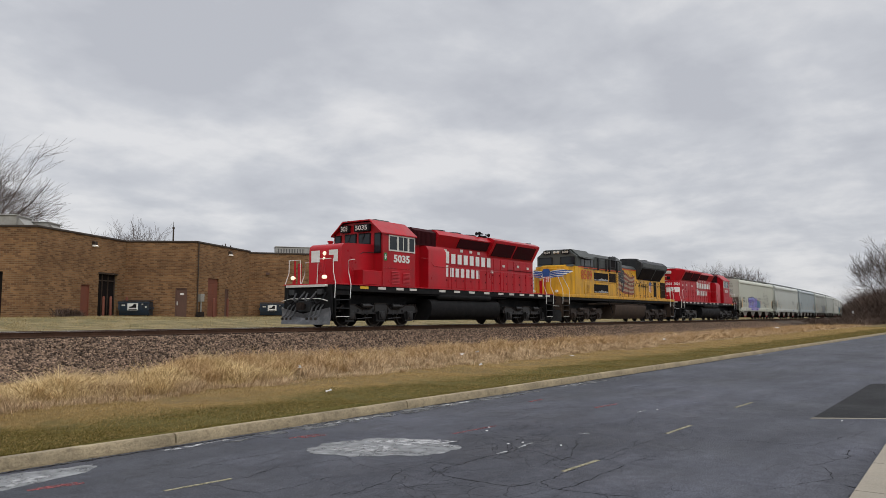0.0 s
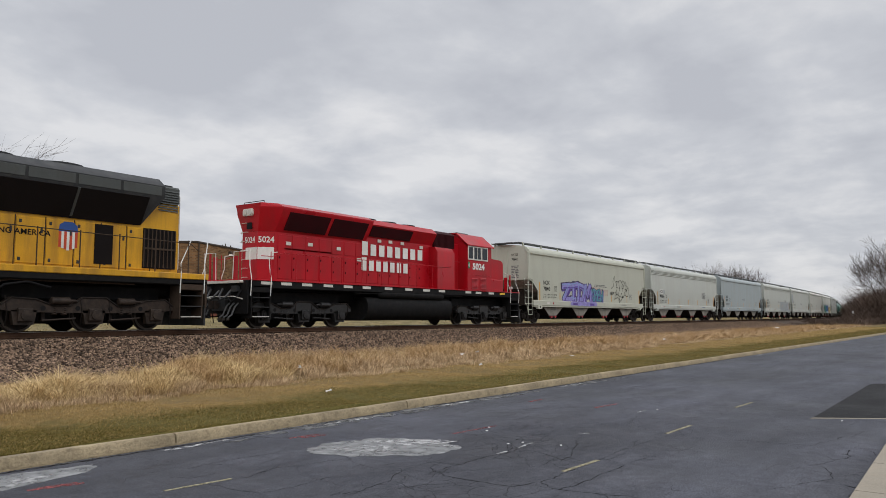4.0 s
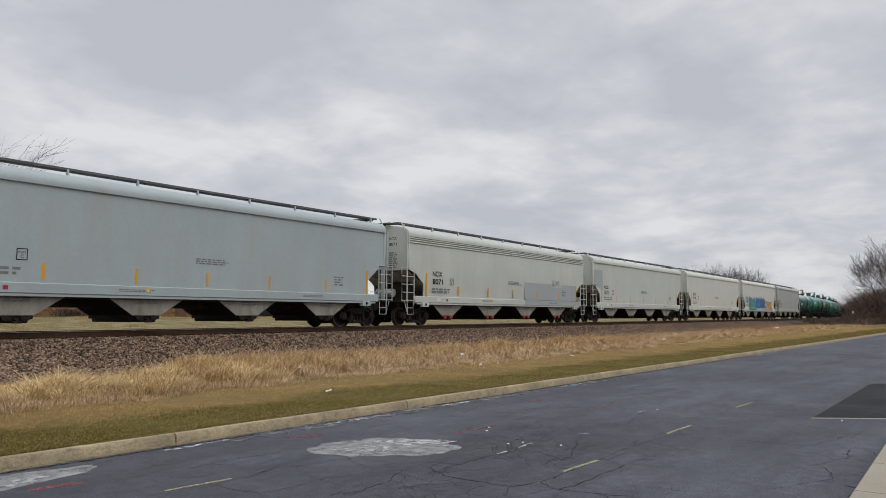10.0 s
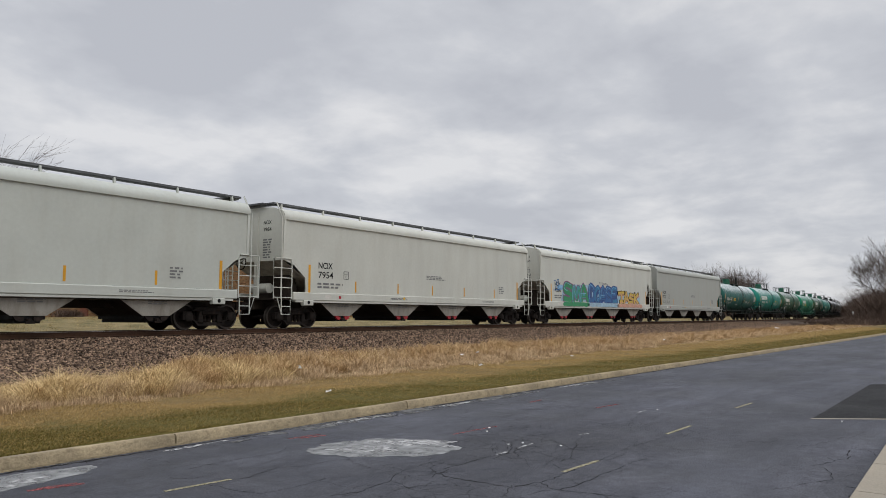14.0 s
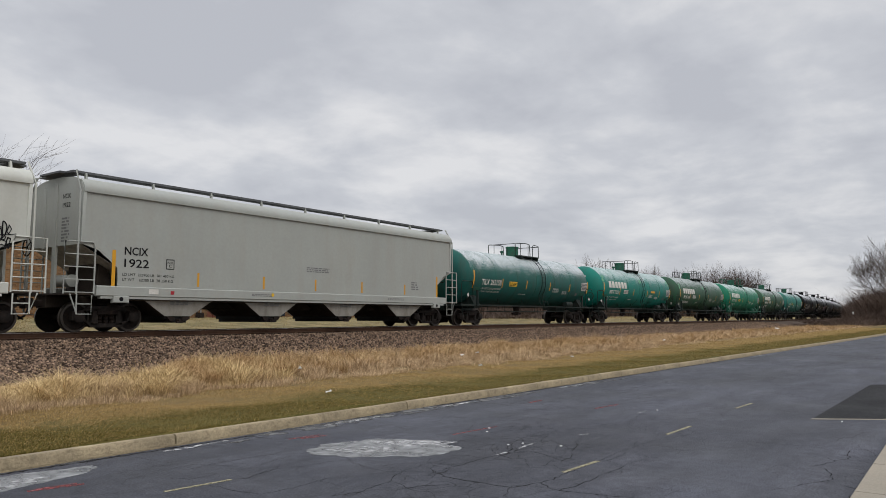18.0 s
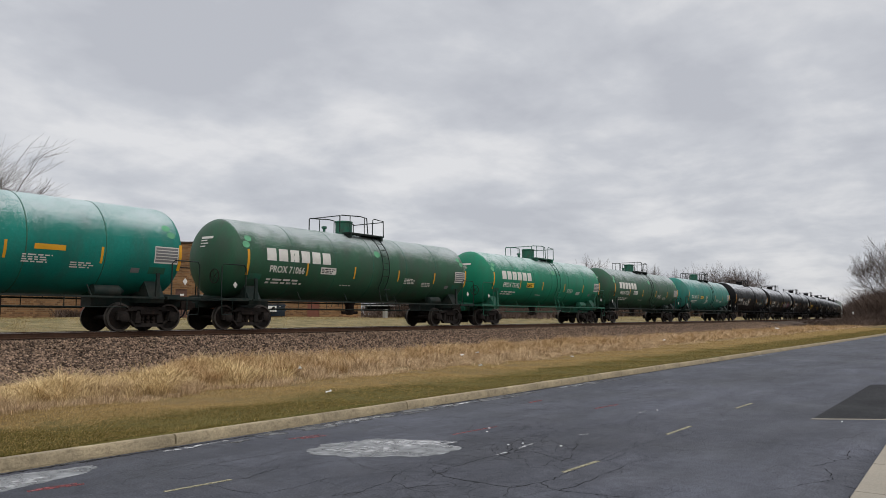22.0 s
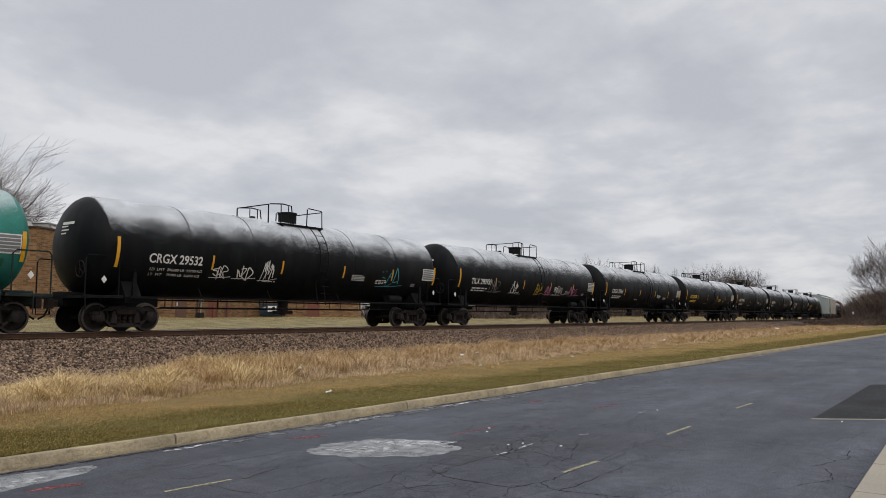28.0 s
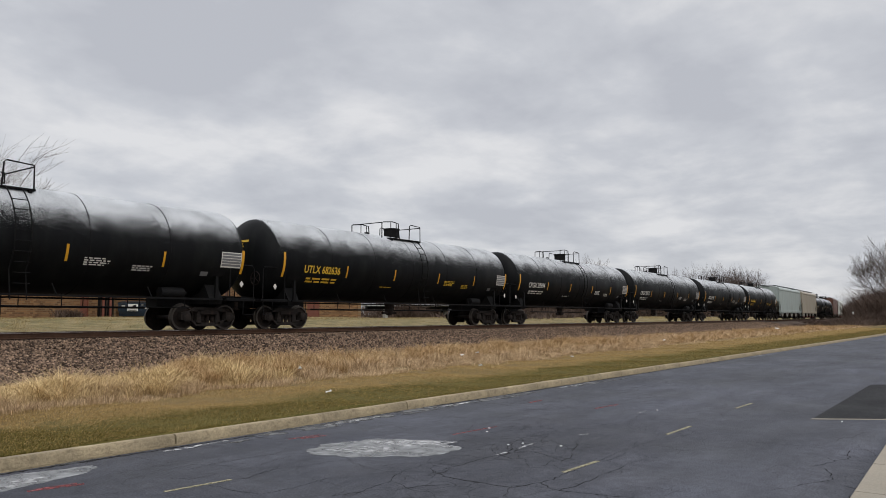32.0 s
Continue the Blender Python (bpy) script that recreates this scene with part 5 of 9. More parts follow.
def hopper(label, body, bulge=0.0, ribbed=False, boxed=True):
    """A long four-bay covered hopper; the car's middle is the origin, on the rail head."""
    R = thing("covered_hopper", label, "freight car", "covered hopper cars of the train")
    for x in (-8.45, 8.45):
        freight_truck(R, x)
    for sgn in (-1, 1):
        part("side_sheet", hopper_side(sgn, bulge), body, R)
        part("side_sill", Form().box(-9.15, 9.15, min(sgn * 1.50, sgn * 1.63), max(sgn * 1.50, sgn * 1.63), 1.10, 1.425, 0.03).box(-9.0, 9.0, min(sgn * 1.42, sgn * 1.60), max(sgn * 1.42, sgn * 1.60), 1.03, 1.10), body, R)
        if ribbed:
            for z in (3.98, 4.09, 4.19):
                part("side_rib", Form().box(-HB, HB, sgn * 1.61 - 0.03, sgn * 1.61 + 0.03, z - 0.032, z + 0.032, 0.02), body, R)
        part("top_chord", Form().prism([(sgn * 1.54, 4.22), (sgn * 1.645, 4.25), (sgn * 1.655, 4.34), (sgn * 1.62, 4.46), (sgn * 1.52, 4.58), (sgn * 1.40, 4.67), (sgn * 1.34, 4.50)], -HB - 0.04, HB + 0.04, "x"), body, R)
        for x in (-8.35, 8.35):
            j = part("jacking_pad", Form().box(x - 0.26, x + 0.26, min(sgn * 1.48, sgn * 1.66), max(sgn * 1.48, sgn * 1.66), 0.90, 1.12, 0.02), body, R)
            # a black disc paints the dark inside of the jacking hole
            part("jacking_hole", Form().lathe([(sgn * 1.661, 0.07), (sgn * 1.665, 0.07)], "y", (x, 0, 1.02), 10), M_INK, j)
        part("pipe", Form().tube([(-8.8, sgn * 1.38, 1.0), (8.8, sgn * 1.38, 1.0)], 0.025, 6), M_BAY, R)
    part("roof", Form().prism([(-1.42, 4.62), (-1.0, 4.74), (-0.4, 4.79), (0.4, 4.79), (1.0, 4.74), (1.42, 4.62), (1.36, 4.50), (-1.36, 4.50)], -HB, HB, "x"), body, R)
    for x in (-7.2, -4.8, -2.4, 0.0, 2.4, 4.8, 7.2):
        part("hatch_cover", Form().box(x - 1.05, x + 1.05, -0.38, 0.38, 4.79, 4.87, 0.03), body, R)
    for sgn in (-1, 1):
        rb = part("running_board", Form().box(-HB - 0.1, HB + 0.1, min(sgn * 0.62, sgn * 1.02), max(sgn * 0.62, sgn * 1.02), 4.90, 4.97), M_RUNNING, R, "grated roof walkway")
        for i in range(9):
            x = -9.3 + i * 2.325
            part("bracket", Form().prism([(sgn * 0.93, 4.93), (sgn * 1.03, 4.93), (sgn * 1.10, 4.60), (sgn * 1.0, 4.64)], x - 0.03, x + 0.03, "x"), body, rb)
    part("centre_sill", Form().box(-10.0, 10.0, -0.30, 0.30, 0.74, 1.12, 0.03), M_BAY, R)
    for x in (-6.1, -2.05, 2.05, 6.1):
        # slopes coloured far darker than the bay sides, to stand for their shade
        b = part("hopper_bay", Form().add([(x - 1.42, -1.38, 1.12), (x + 1.42, -1.38, 1.12), (x + 1.42, 1.38, 1.12), (x - 1.42, 1.38, 1.12), (x - 0.48, -1.32, 0.50), (x + 0.48, -1.32, 0.50), (x + 0.48, 1.32, 0.50), (x - 0.48, 1.32, 0.50)], [(0, 1, 2, 3), (7, 6, 5, 4), (0, 4, 5, 1), (1, 5, 6, 2), (2, 6, 7, 3), (3, 7, 4, 0)]), M_BAY, R, "stained sloping discharge bay, coloured dark for shade")
        for sgn in (-1, 1):
            part("bay_side", Form().add([(x - 1.45, sgn * 1.41, 1.10), (x + 1.45, sgn * 1.41, 1.10), (x + 0.50, sgn * 1.35, 0.49), (x - 0.50, sgn * 1.35, 0.49), (x - 1.45, sgn * 1.39, 1.10), (x + 1.45, sgn * 1.39, 1.10), (x + 0.50, sgn * 1.33, 0.49), (x - 0.50, sgn * 1.33, 0.49)], [(0, 1, 2, 3), (7, 6, 5, 4), (0, 4, 5, 1), (1, 5, 6, 2), (2, 6, 7, 3), (3, 7, 4, 0)]), M_BAYSIDE, b, "pale stained side sheet of a bay")
        part("bay_stencil", bars(x - 0.35, 0.86, 0.8, 0.14, 2, -1.416, seed=int(x * 10)), M_GREYINK, b, smooth=0)
        part("gate", Form().box(x - 0.50, x + 0.50, -1.30, 1.30, 0.38, 0.50, 0.03).box(x - 0.36, x + 0.36, -1.30, 1.30, 0.27, 0.38, 0.02), M_BLACK, b)
        for k2 in (-1, 1):
            part("gate_fitting", Form().prism([(x + k2 * 0.14, 0.46), (x + k2 * 0.44, 0.48), (x + k2 * 0.36, 0.36), (x + k2 * 0.24, 0.32), (x + k2 * 0.14, 0.36)], -1.40, -1.32), M_REDTAG, b, "red outlet cap")
        part("gate_shaft", Form().tube([(x, -1.48, 0.36), (x, -1.30, 0.36)], 0.05, 8).box(x - 0.10, x + 0.14, -1.46, -1.40, 0.26, 0.33, 0.01), M_TRUCK, b)
    for s2 in (-1, 1):
        e = part("end_sheet", Form().prism([(-1.57, 2.66), (1.57, 2.66), (1.63, 4.32), (1.46, 4.62), (1.0, 4.76), (0.4, 4.82), (-0.4, 4.82), (-1.0, 4.76), (-1.46, 4.62), (-1.63, 4.32)], min(s2 * (HB - 0.05), s2 * (HB + 0.05)), max(s2 * (HB - 0.05), s2 * (HB + 0.05)), "x"), body, R)
        part("slope_sheet", Form().add([(s2 * HB, -1.52, 2.68), (s2 * HB, 1.52, 2.68), (s2 * 6.9, 1.52, 1.10), (s2 * 6.9, -1.52, 1.10), (s2 * (HB - 0.06), -1.52, 2.62), (s2 * (HB - 0.06), 1.52, 2.62), (s2 * 6.8, 1.52, 1.08), (s2 * 6.8, -1.52, 1.08)], [(0, 1, 2, 3), (7, 6, 5, 4), (0, 3, 7, 4), (1, 5, 6, 2), (0, 4, 5, 1), (3, 2, 6, 7)]), M_SLOPE, R)
        part("end_walk", Form().box(min(s2 * 9.30, s2 * 9.92), max(s2 * 9.30, s2 * 9.92), -0.62, 0.62, 4.90, 4.96), M_RUNNING, R, "grated end platform on the roof")
        part("end_post", Form().box(min(s2 * 9.62, s2 * 9.70), max(s2 * 9.62, s2 * 9.70), -0.12, 0.08, 1.15, 4.62, 0.015), body, R)
        part("end_post", Form().box(min(s2 * 9.62, s2 * 9.70), max(s2 * 9.62, s2 * 9.70), 0.62, 0.76, 2.6, 4.60, 0.015), body, R)
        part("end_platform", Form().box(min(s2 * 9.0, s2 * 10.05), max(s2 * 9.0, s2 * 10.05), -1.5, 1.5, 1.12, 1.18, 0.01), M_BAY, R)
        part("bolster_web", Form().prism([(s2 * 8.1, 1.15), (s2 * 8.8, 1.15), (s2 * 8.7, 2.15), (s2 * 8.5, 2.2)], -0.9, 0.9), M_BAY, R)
        part("air_tank", Form().lathe([(-0.55, 0.03), (-0.5, 0.2), (0.5, 0.2), (0.55, 0.03)], "y", (s2 * 9.2, 0.2, 1.6), 14), body, R)
        part("coupler", coupler_form(s2 * 10.35, s2), M_TRUCK, R)
        part("air_hose", hose(s2 * 10.0, 0.35, s2), M_INK, R)
        for sgn in (-1, 1):
            y = sgn * 1.60
            lad = part("side_ladder", Form().tube([(s2 * 10.15, y, 1.15), (s2 * 10.15, y, 2.72), (s2 * 9.28, y, 2.72), (s2 * 9.22, y, 2.55), (s2 * 9.22, y, 1.15)], 0.026, 6).tube([(s2 * 9.76, y, 1.15), (s2 * 9.76, y, 4.25), (s2 * 9.70, sgn * 1.2, 4.95)], 0.03, 6), body, R)
            for z in (1.2, 1.58, 1.96, 2.34):
                part("rung", Form().tube([(s2 * 10.15, y, z), (s2 * 9.22, y, z)], 0.018, 6), body, lad)
            part("stirrup", Form().tube([(s2 * 9.95, y, 1.15), (s2 * 9.72, y, 0.55), (s2 * 9.28, y, 0.55), (s2 * 9.28, y, 1.12)], 0.022, 6).tube([(s2 * 9.75, y, 0.85), (s2 * 9.28, y, 0.85)], 0.018, 6).tube([(s2 * 9.74, y, 1.15), (s2 * 9.74, y, 0.55)], 0.022, 6), body, R, "pale step stirrup")
        el = part("end_ladder", Form().tube([(s2 * 9.9, 1.15, 1.15), (s2 * 9.9, 1.15, 4.75), (s2 * 9.75, 0.9, 4.95)], 0.026, 6).tube([(s2 * 9.9, 1.58, 1.15), (s2 * 9.9, 1.58, 4.35), (s2 * 9.75, 1.2, 4.95)], 0.026, 6), body, R)
        for i in range(9):
            part("rung", Form().tube([(s2 * 9.9, 1.15, 1.35 + i * 0.38), (s2 * 9.9, 1.58, 1.35 + i * 0.38)], 0.016, 6), body, el)
    part("brake_wheel", wheel_ring(9.97, -0.8, 2.5), M_TRUCK, R)
    return R


def bands(R, xs, y, z0, z1, radius=None, axis_z=0.0, slim=0.08, ends=()):
    for x in xs:
        part("reflector", patch(x - slim / 2, x + slim / 2, z0, z1, y, radius, axis_z), M_ORANGE, R, smooth=0)
    for x, hi in ends:
        part("reflector", patch(x - slim * 0.7, x + slim * 0.7, z0 - 0.1, z0 + hi, y, radius, axis_z), M_ORANGE, R, smooth=0)


LOAD_DATA = {"7840": ("LD LMT  220700 LB  100 100 KG", "LT WT    65300 LB  29 600 KG"), "40656": ("LD LMT  220300 LB  99 900 KG", "LT WT    65700 LB  29 800 KG"), "1922": ("LD LMT  223700 LB  101 450 KG", "LT WT    62300 LB  28 250 KG"), "CRGX 29532": ("LD  LMT  206600 LB  93700 KG", "LT  WT    79400 LB  36000 KG"),
             "TILX 262158": ("LD LMT 213000 LB 96600 KG", "LT. WT. 75000 LB 33100 KG"), "PROX 75333": ("LD LMT  213800 LB  97 000 KG", "LT WT   72200 LB  32 700 KG")}


def hopper_lettering(R, mark, number, seed, y=-1.578, dx=0.0):
    write("reporting_mark", mark, -7.75 + dx, 2.42, 0.26, y, M_INK, R, width=0.82, bold=0.018)
    write("car_number", number, -7.75 + dx, 2.03, 0.27, y, M_INK, R, width=0.215 * len(number), bold=0.012)
    data = LOAD_DATA.get(number)
    if data:
        for k, row in enumerate(data):
            write("load_data", row, -7.8 + dx, 1.76 - 0.16 * k, 0.085, y, M_INK, R, width=1.85 - 0.04 * k)
    else:
        part("data_lines", bars(-7.8 + dx, 1.60, 1.75, 0.27, 2, y, seed=seed), M_GREYINK, R, smooth=0)
    part("plate_box", Form().ribbon([(-6.25 + dx, 2.05), (-5.97 + dx, 2.05), (-5.97 + dx, 2.36), (-6.25 + dx, 2.36), (-6.25 + dx, 2.05)], 0.025, y), M_INK, R, smooth=0)
    write("plate_word", "PLATE", -6.21 + dx, 2.23, 0.06, y, M_INK, R, width=0.2)
    write("plate_letter", "C", -6.15 + dx, 2.09, 0.11, y, M_INK, R, width=0.09)
    if number == "40656":
        part("stencil", bars(4.4, 2.12, 1.3, 0.62, 8, y, seed=seed + 1), M_GREYINK, R, smooth=0)
        part("mark_patch", patch(-7.80 + dx, -6.88 + dx, 2.38, 2.72, y + 0.002), M_WHITE, R, "white panel behind the mark", smooth=0)
        part("mark_patch", patch(-6.86 + dx, -6.55 + dx, 2.38, 2.70, y + 0.002), P_GREYPATCH, R, smooth=0)
    else:
        part("stencil", bars(-0.4, 2.25, 1.6, 0.22, 3, y, seed=seed + 1), M_GREYINK, R, smooth=0)
    part("stencil", bars(6.4, 1.72, 0.55, 0.42, 4, y, seed=seed + 2), M_GREYINK, R, smooth=0)
    part("stencil", bars(-3.2, 1.22, 1.3, 0.10, 2, -1.636, seed=seed + 3), M_GREYINK, R, smooth=0)
    part("stencil", bars(4.6, 1.22, 1.2, 0.10, 2, -1.636, seed=seed + 4), M_GREYINK, R, smooth=0)
    part("label_board", patch(-7.4, -7.05, 1.2, 1.36, -1.636), M_DULLWHITE, R, smooth=0)
    part("red_label", patch(-6.6, -6.46, 1.2, 1.32, -1.636), M_REDTAG, R, "small red label", smooth=0)
    part("yellow_dot", Form().lathe([(-1.6365, 0.07), (-1.634, 0.07)], "y", (-2.2, 0, 1.29), 12), M_YELLOWINK, R)
    bands(R, [-5.5, -2.6, 0.1, 2.9, 5.9], y, 1.50, 1.97, slim=0.085, ends=[(-8.25 + dx * 0.7, 1.05), (8.45, 0.95)])
    write("end_mark", mark, -0.42, 4.12, 0.15, -HB - 0.056, M_INK, R, width=0.46, end=-1, bold=0.01)
    write("end_number", number, -0.42, 3.84, 0.15, -HB - 0.056, M_INK, R, width=0.46, end=-1, bold=0.01)
    f = bars(0, 0, 0.55, 0.8, 8, 0, seed=seed + 6)
    part("end_data", f, M_GREYINK, R, at=Matrix(((0, 1, 0, -HB - 0.056), (-1, 0, 0, -0.40), (0, 0, 1, 2.75), (0, 0, 0, 1))), smooth=0)


GLYPHS = {  # strokes in a unit box
    "H": [[(0.1, 0), (0.2, 1)], [(0.8, 0), (0.9, 1)], [(0.1, 0.5), (0.9, 0.55)]], "O": [[(0.5, 0), (0.9, 0.3), (0.85, 0.75), (0.5, 1), (0.15, 0.75), (0.1, 0.3), (0.5, 0)]],
    "P": [[(0.2, 0), (0.2, 1), (0.8, 0.9), (0.85, 0.6), (0.2, 0.45)]], "E": [[(0.9, 1.0), (0.2, 0.95), (0.1, 0.05), (0.95, 0)], [(0.15, 0.5), (0.75, 0.52)]],
    "K": [[(0.15, 0), (0.2, 1)], [(0.9, 1), (0.2, 0.5), (0.95, -0.05)]], "R": [[(0.1, 0), (0.15, 1), (0.8, 0.9), (0.8, 0.6), (0.2, 0.45), (0.95, -0.05)]],
    "W": [[(0.0, 1), (0.25, 0), (0.5, 0.6), (0.75, 0), (1.0, 1.05)]], "T": [[(-0.05, 0.9), (1.0, 1.0)], [(0.5, 0.95), (0.45, -0.05)], [(0.2, 0.02), (0.75, 0)]],
    "D": [[(0.2, 0), (0.15, 1), (0.75, 0.9), (0.95, 0.5), (0.75, 0.05), (0.1, 0)]], "M": [[(0.0, -0.05), (0.2, 1), (0.5, 0.35), (0.8, 1.02), (1.0, -0.02)]],
    "A": [[(0.0, -0.03), (0.45, 1.05), (0.95, 0.0)], [(0.2, 0.38), (0.8, 0.40)]], "Z": [[(0.05, 0.9), (0.95, 1.0), (0.1, 0.05), (1.0, 0.0)]], "S": [[(0.95, 0.9), (0.3, 1.0), (0.1, 0.65), (0.85, 0.4), (0.75, 0.05), (0.0, 0.1)]]}


def strokes(marks, x0, z0, w, h, rng, shake=0.05):
    """The stroke paths of a row of sprayed glyphs, leaning and overlapping a little."""
    paths, lw = [], w / len(marks)
    for i, ch in enumerate(marks):
        lean, drop, tall = rng.uniform(-0.10, 0.14), rng.uniform(-0.06, 0.06), rng.uniform(0.94, 1.10)
        for st in GLYPHS[ch]:
            paths.append([(x0 + lw * (i + 0.02 + 1.0 * u + lean * (v - 0.5) + rng.uniform(-shake, shake) * 0.5), z0 + h * (drop + tall * v + rng.uniform(-shake, shake) * 0.5)) for u, v in st])
    return paths


def wrapped(form, y, lift, radius, axis_z):
    """Lay a flat drawing on a side sheet, or bend it round a tank."""
    if radius:
        form.v = [(u, -(radius + 0.003 + lift - d) * math.cos((v - axis_z) / radius), axis_z + (radius + 0.003 + lift - d) * math.sin((v - axis_z) / radius)) for u, d, v in form.v]
    else:
        form.v = [(u, y - lift + d, v) for u, d, v in form.v]
    return form


def graffiti(R, x0, z0, w, h, marks, fills, outline, y, seed, shine=None, thick=0.30, radius=None, axis_z=0.0, name="graffiti", rounded=False):
    """Sprayed block glyphs: dark rim, coloured body in two tones and a thin pale edge."""
    rng = random.Random(seed)
    paths = strokes(marks, x0, z0, w, h, rng)
    if rounded:
        paths = [smooth_path(p, 4) if len(p) > 2 else p for p in paths]
    rim = Form()
    for k, p in enumerate(paths):
        e = [(p[0][0] + (p[0][0] - p[1][0]) * 0.14, p[0][1] + (p[0][1] - p[1][1]) * 0.14)] + p[1:-1] + [(p[-1][0] + (p[-1][0] - p[-2][0]) * 0.14, p[-1][1] + (p[-1][1] - p[-2][1]) * 0.14)]
        rim.ribbon(e, thick * 1.30, -0.0002 * (k % 5))
        # arrow-like spikes off some ends
        if k % 3 == 0 and not rounded:
            q = p[-1]
            s = thick * rng.uniform(0.5, 0.9)
            rim.face([(q[0] - s, 0, q[1] - s * 0.1), (q[0] + s * rng.uniform(0.9, 1.6), 0, q[1] + s * rng.uniform(-0.9, 0.4)), (q[0] + s * 0.2, 0, q[1] + s * 0.8)])
    shadow = Form()
    shadow.v, shadow.f = [(u + 0.09, v_, z - 0.07) for u, v_, z in rim.v], list(rim.f)
    g = part(name, wrapped(shadow, y, 0.003, radius, axis_z), fills[-1], R, "spray-painted graffiti of spiky overlapping block glyphs", smooth=0)
    part(name + "_rim", wrapped(rim, y, 0.006, radius, axis_z), outline, g, smooth=0)
    for k, p in enumerate(paths):
        f = Form().ribbon(p, thick * 0.98, 0)
        part(name + "_fill", wrapped(f, y, 0.011 + 0.0009 * k, radius, axis_z), fills[k % max(1, len(fills) - 1)], g, smooth=0)
        lo = Form().ribbon([(u + thick * 0.26, v - thick * 0.28) for u, v in p], thick * 0.24, 0)
        part(name + "_shade", wrapped(lo, y, 0.0135 + 0.0009 * k, radius, axis_z), fills[-1], g, smooth=0)
        if shine:
            hi = Form().ribbon([(u - thick * 0.30, v + thick * 0.30) for u, v in p[:max(2, len(p) // 2 + 1)]], thick * 0.10, 0)
            part(name + "_shine", wrapped(hi, y, 0.030, radius, axis_z), shine, g, smooth=0)
    return g


def smooth_path(pts, n=5):
    out = []
    for i in range(len(pts) - 1):
        p0, p1, p2, p3 = pts[max(0, i - 1)], pts[i], pts[i + 1], pts[min(len(pts) - 1, i + 2)]
        for k in range(n):
            t = k / n
            out.append(tuple(0.5 * (2 * p1[j] + (p2[j] - p0[j]) * t + (2 * p0[j] - 5 * p1[j] + 4 * p2[j] - p3[j]) * t * t + (3 * p1[j] - p0[j] - 3 * p2[j] + p3[j]) * t ** 3) for j in (0, 1)))
    return out + [pts[-1]]


def scrawl(R, x0, z0, w, h, count, material, y, seed, thick=0.035, radius=None, axis_z=0.0):
    """A quick hand tag: overlapping loose strokes with a slash under them."""
    rng = random.Random(seed)
    marks = [rng.choice("HOPEKRWDMSZA") for _ in range(count)]
    form = Form()
    for k, p in enumerate(strokes(marks, x0 + w * 0.1, z0, w * 0.75, h, rng, 0.55)):
        form.ribbon(smooth_path(p, 4) if len(p) > 2 else p, thick * rng.uniform(0.8, 1.3), -0.0015 * k)
    form.ribbon([(x0 - w * 0.05, z0 - h * 0.10), (x0 + w * 0.6, z0 - h * 0.06), (x0 + w * 1.08, z0 + h * 0.10)], thick * 0.8, -0.02)
    return part("graffiti_tag", wrapped(form, y, 0.004, radius, axis_z), material, R, "thin sprayed line tag", smooth=0)


def outline_tag(R, y):
    """A large line drawing in black: round bubble glyphs with cuts, spikes beside and a ragged tail below."""
    f = Form()
    x0, z0, g = 3.5, 1.98, 0.82
    bubble = [(-0.75, 0.62), (-0.20, 0.90), (-0.35, 1.25), (0.0, 1.75), (0.12, 1.25), (0.45, 1.30), (0.62, 1.32), (0.85, 1.15), (0.95, 1.32), (1.4, 1.42), (1.62, 1.18), (1.7, 1.36), (2.15, 1.38), (2.42, 1.1), (2.62, 1.35), (2.75, 0.98), (3.15, 0.82), (3.3, 0.35), (2.95, -0.05), (2.5, 0.05), (2.3, 0.35), (2.05, -0.05), (1.65, 0.0), (1.5, 0.25), (1.3, -0.02), (0.85, 0.0), (0.7, 0.3), (0.55, 0.08), (0.2, 0.1), (0.05, 0.35)]
    f.ribbon(smooth_path([(x0 + u * g, z0 + v * g) for u, v in bubble], 4), 0.036, 0)
    for line in ([(0.42, 1.25), (0.44, 0.75), (0.75, 0.72)], [(0.42, 0.55), (0.44, 0.12)], [(1.1, 0.95), (1.14, 0.45)], [(1.0, 0.72), (1.26, 0.72)], [(1.75, 1.1), (1.78, 0.45)], [(1.78, 1.05), (2.1, 0.98), (2.05, 0.72), (1.8, 0.68)], [(2.4, 0.95), (2.85, 0.98)], [(2.42, 0.62), (2.9, 0.58), (2.6, 0.40), (3.1, 0.75)], [(2.85, 0.35), (2.7, 0.65)],
                 [(0.1, 0.05), (-0.05, -0.35), (0.55, -0.18), (1.05, -0.22), (0.9, -0.48), (1.2, -0.30), (1.05, -0.62), (1.75, -0.25), (1.6, -0.12), (2.0, -0.18), (2.25, 0.1)], [(-1.0, 0.25), (-0.88, 0.05), (-0.8, 0.3), (-0.7, 0.08)], [(-0.65, 0.35), (-0.6, 0.02)], [(-0.5, 0.02), (-0.48, 0.32), (-0.3, 0.25), (-0.45, 0.15)], [(-0.1, 0.3), (-0.28, 0.2), (-0.15, 0.05)]):
        f.ribbon([(x0 + u * g, z0 + v * g) for u, v in line], 0.040, -0.012)
    return part("graffiti_tag", wrapped(f, y, 0.004, None, 0), M_INK, R, "large black line drawing of bubble shapes", smooth=0)


def spray(name, c):
    return surface(name, c, 0.5, var=0.22, scale=2.5, grain=12, bump=0.0)


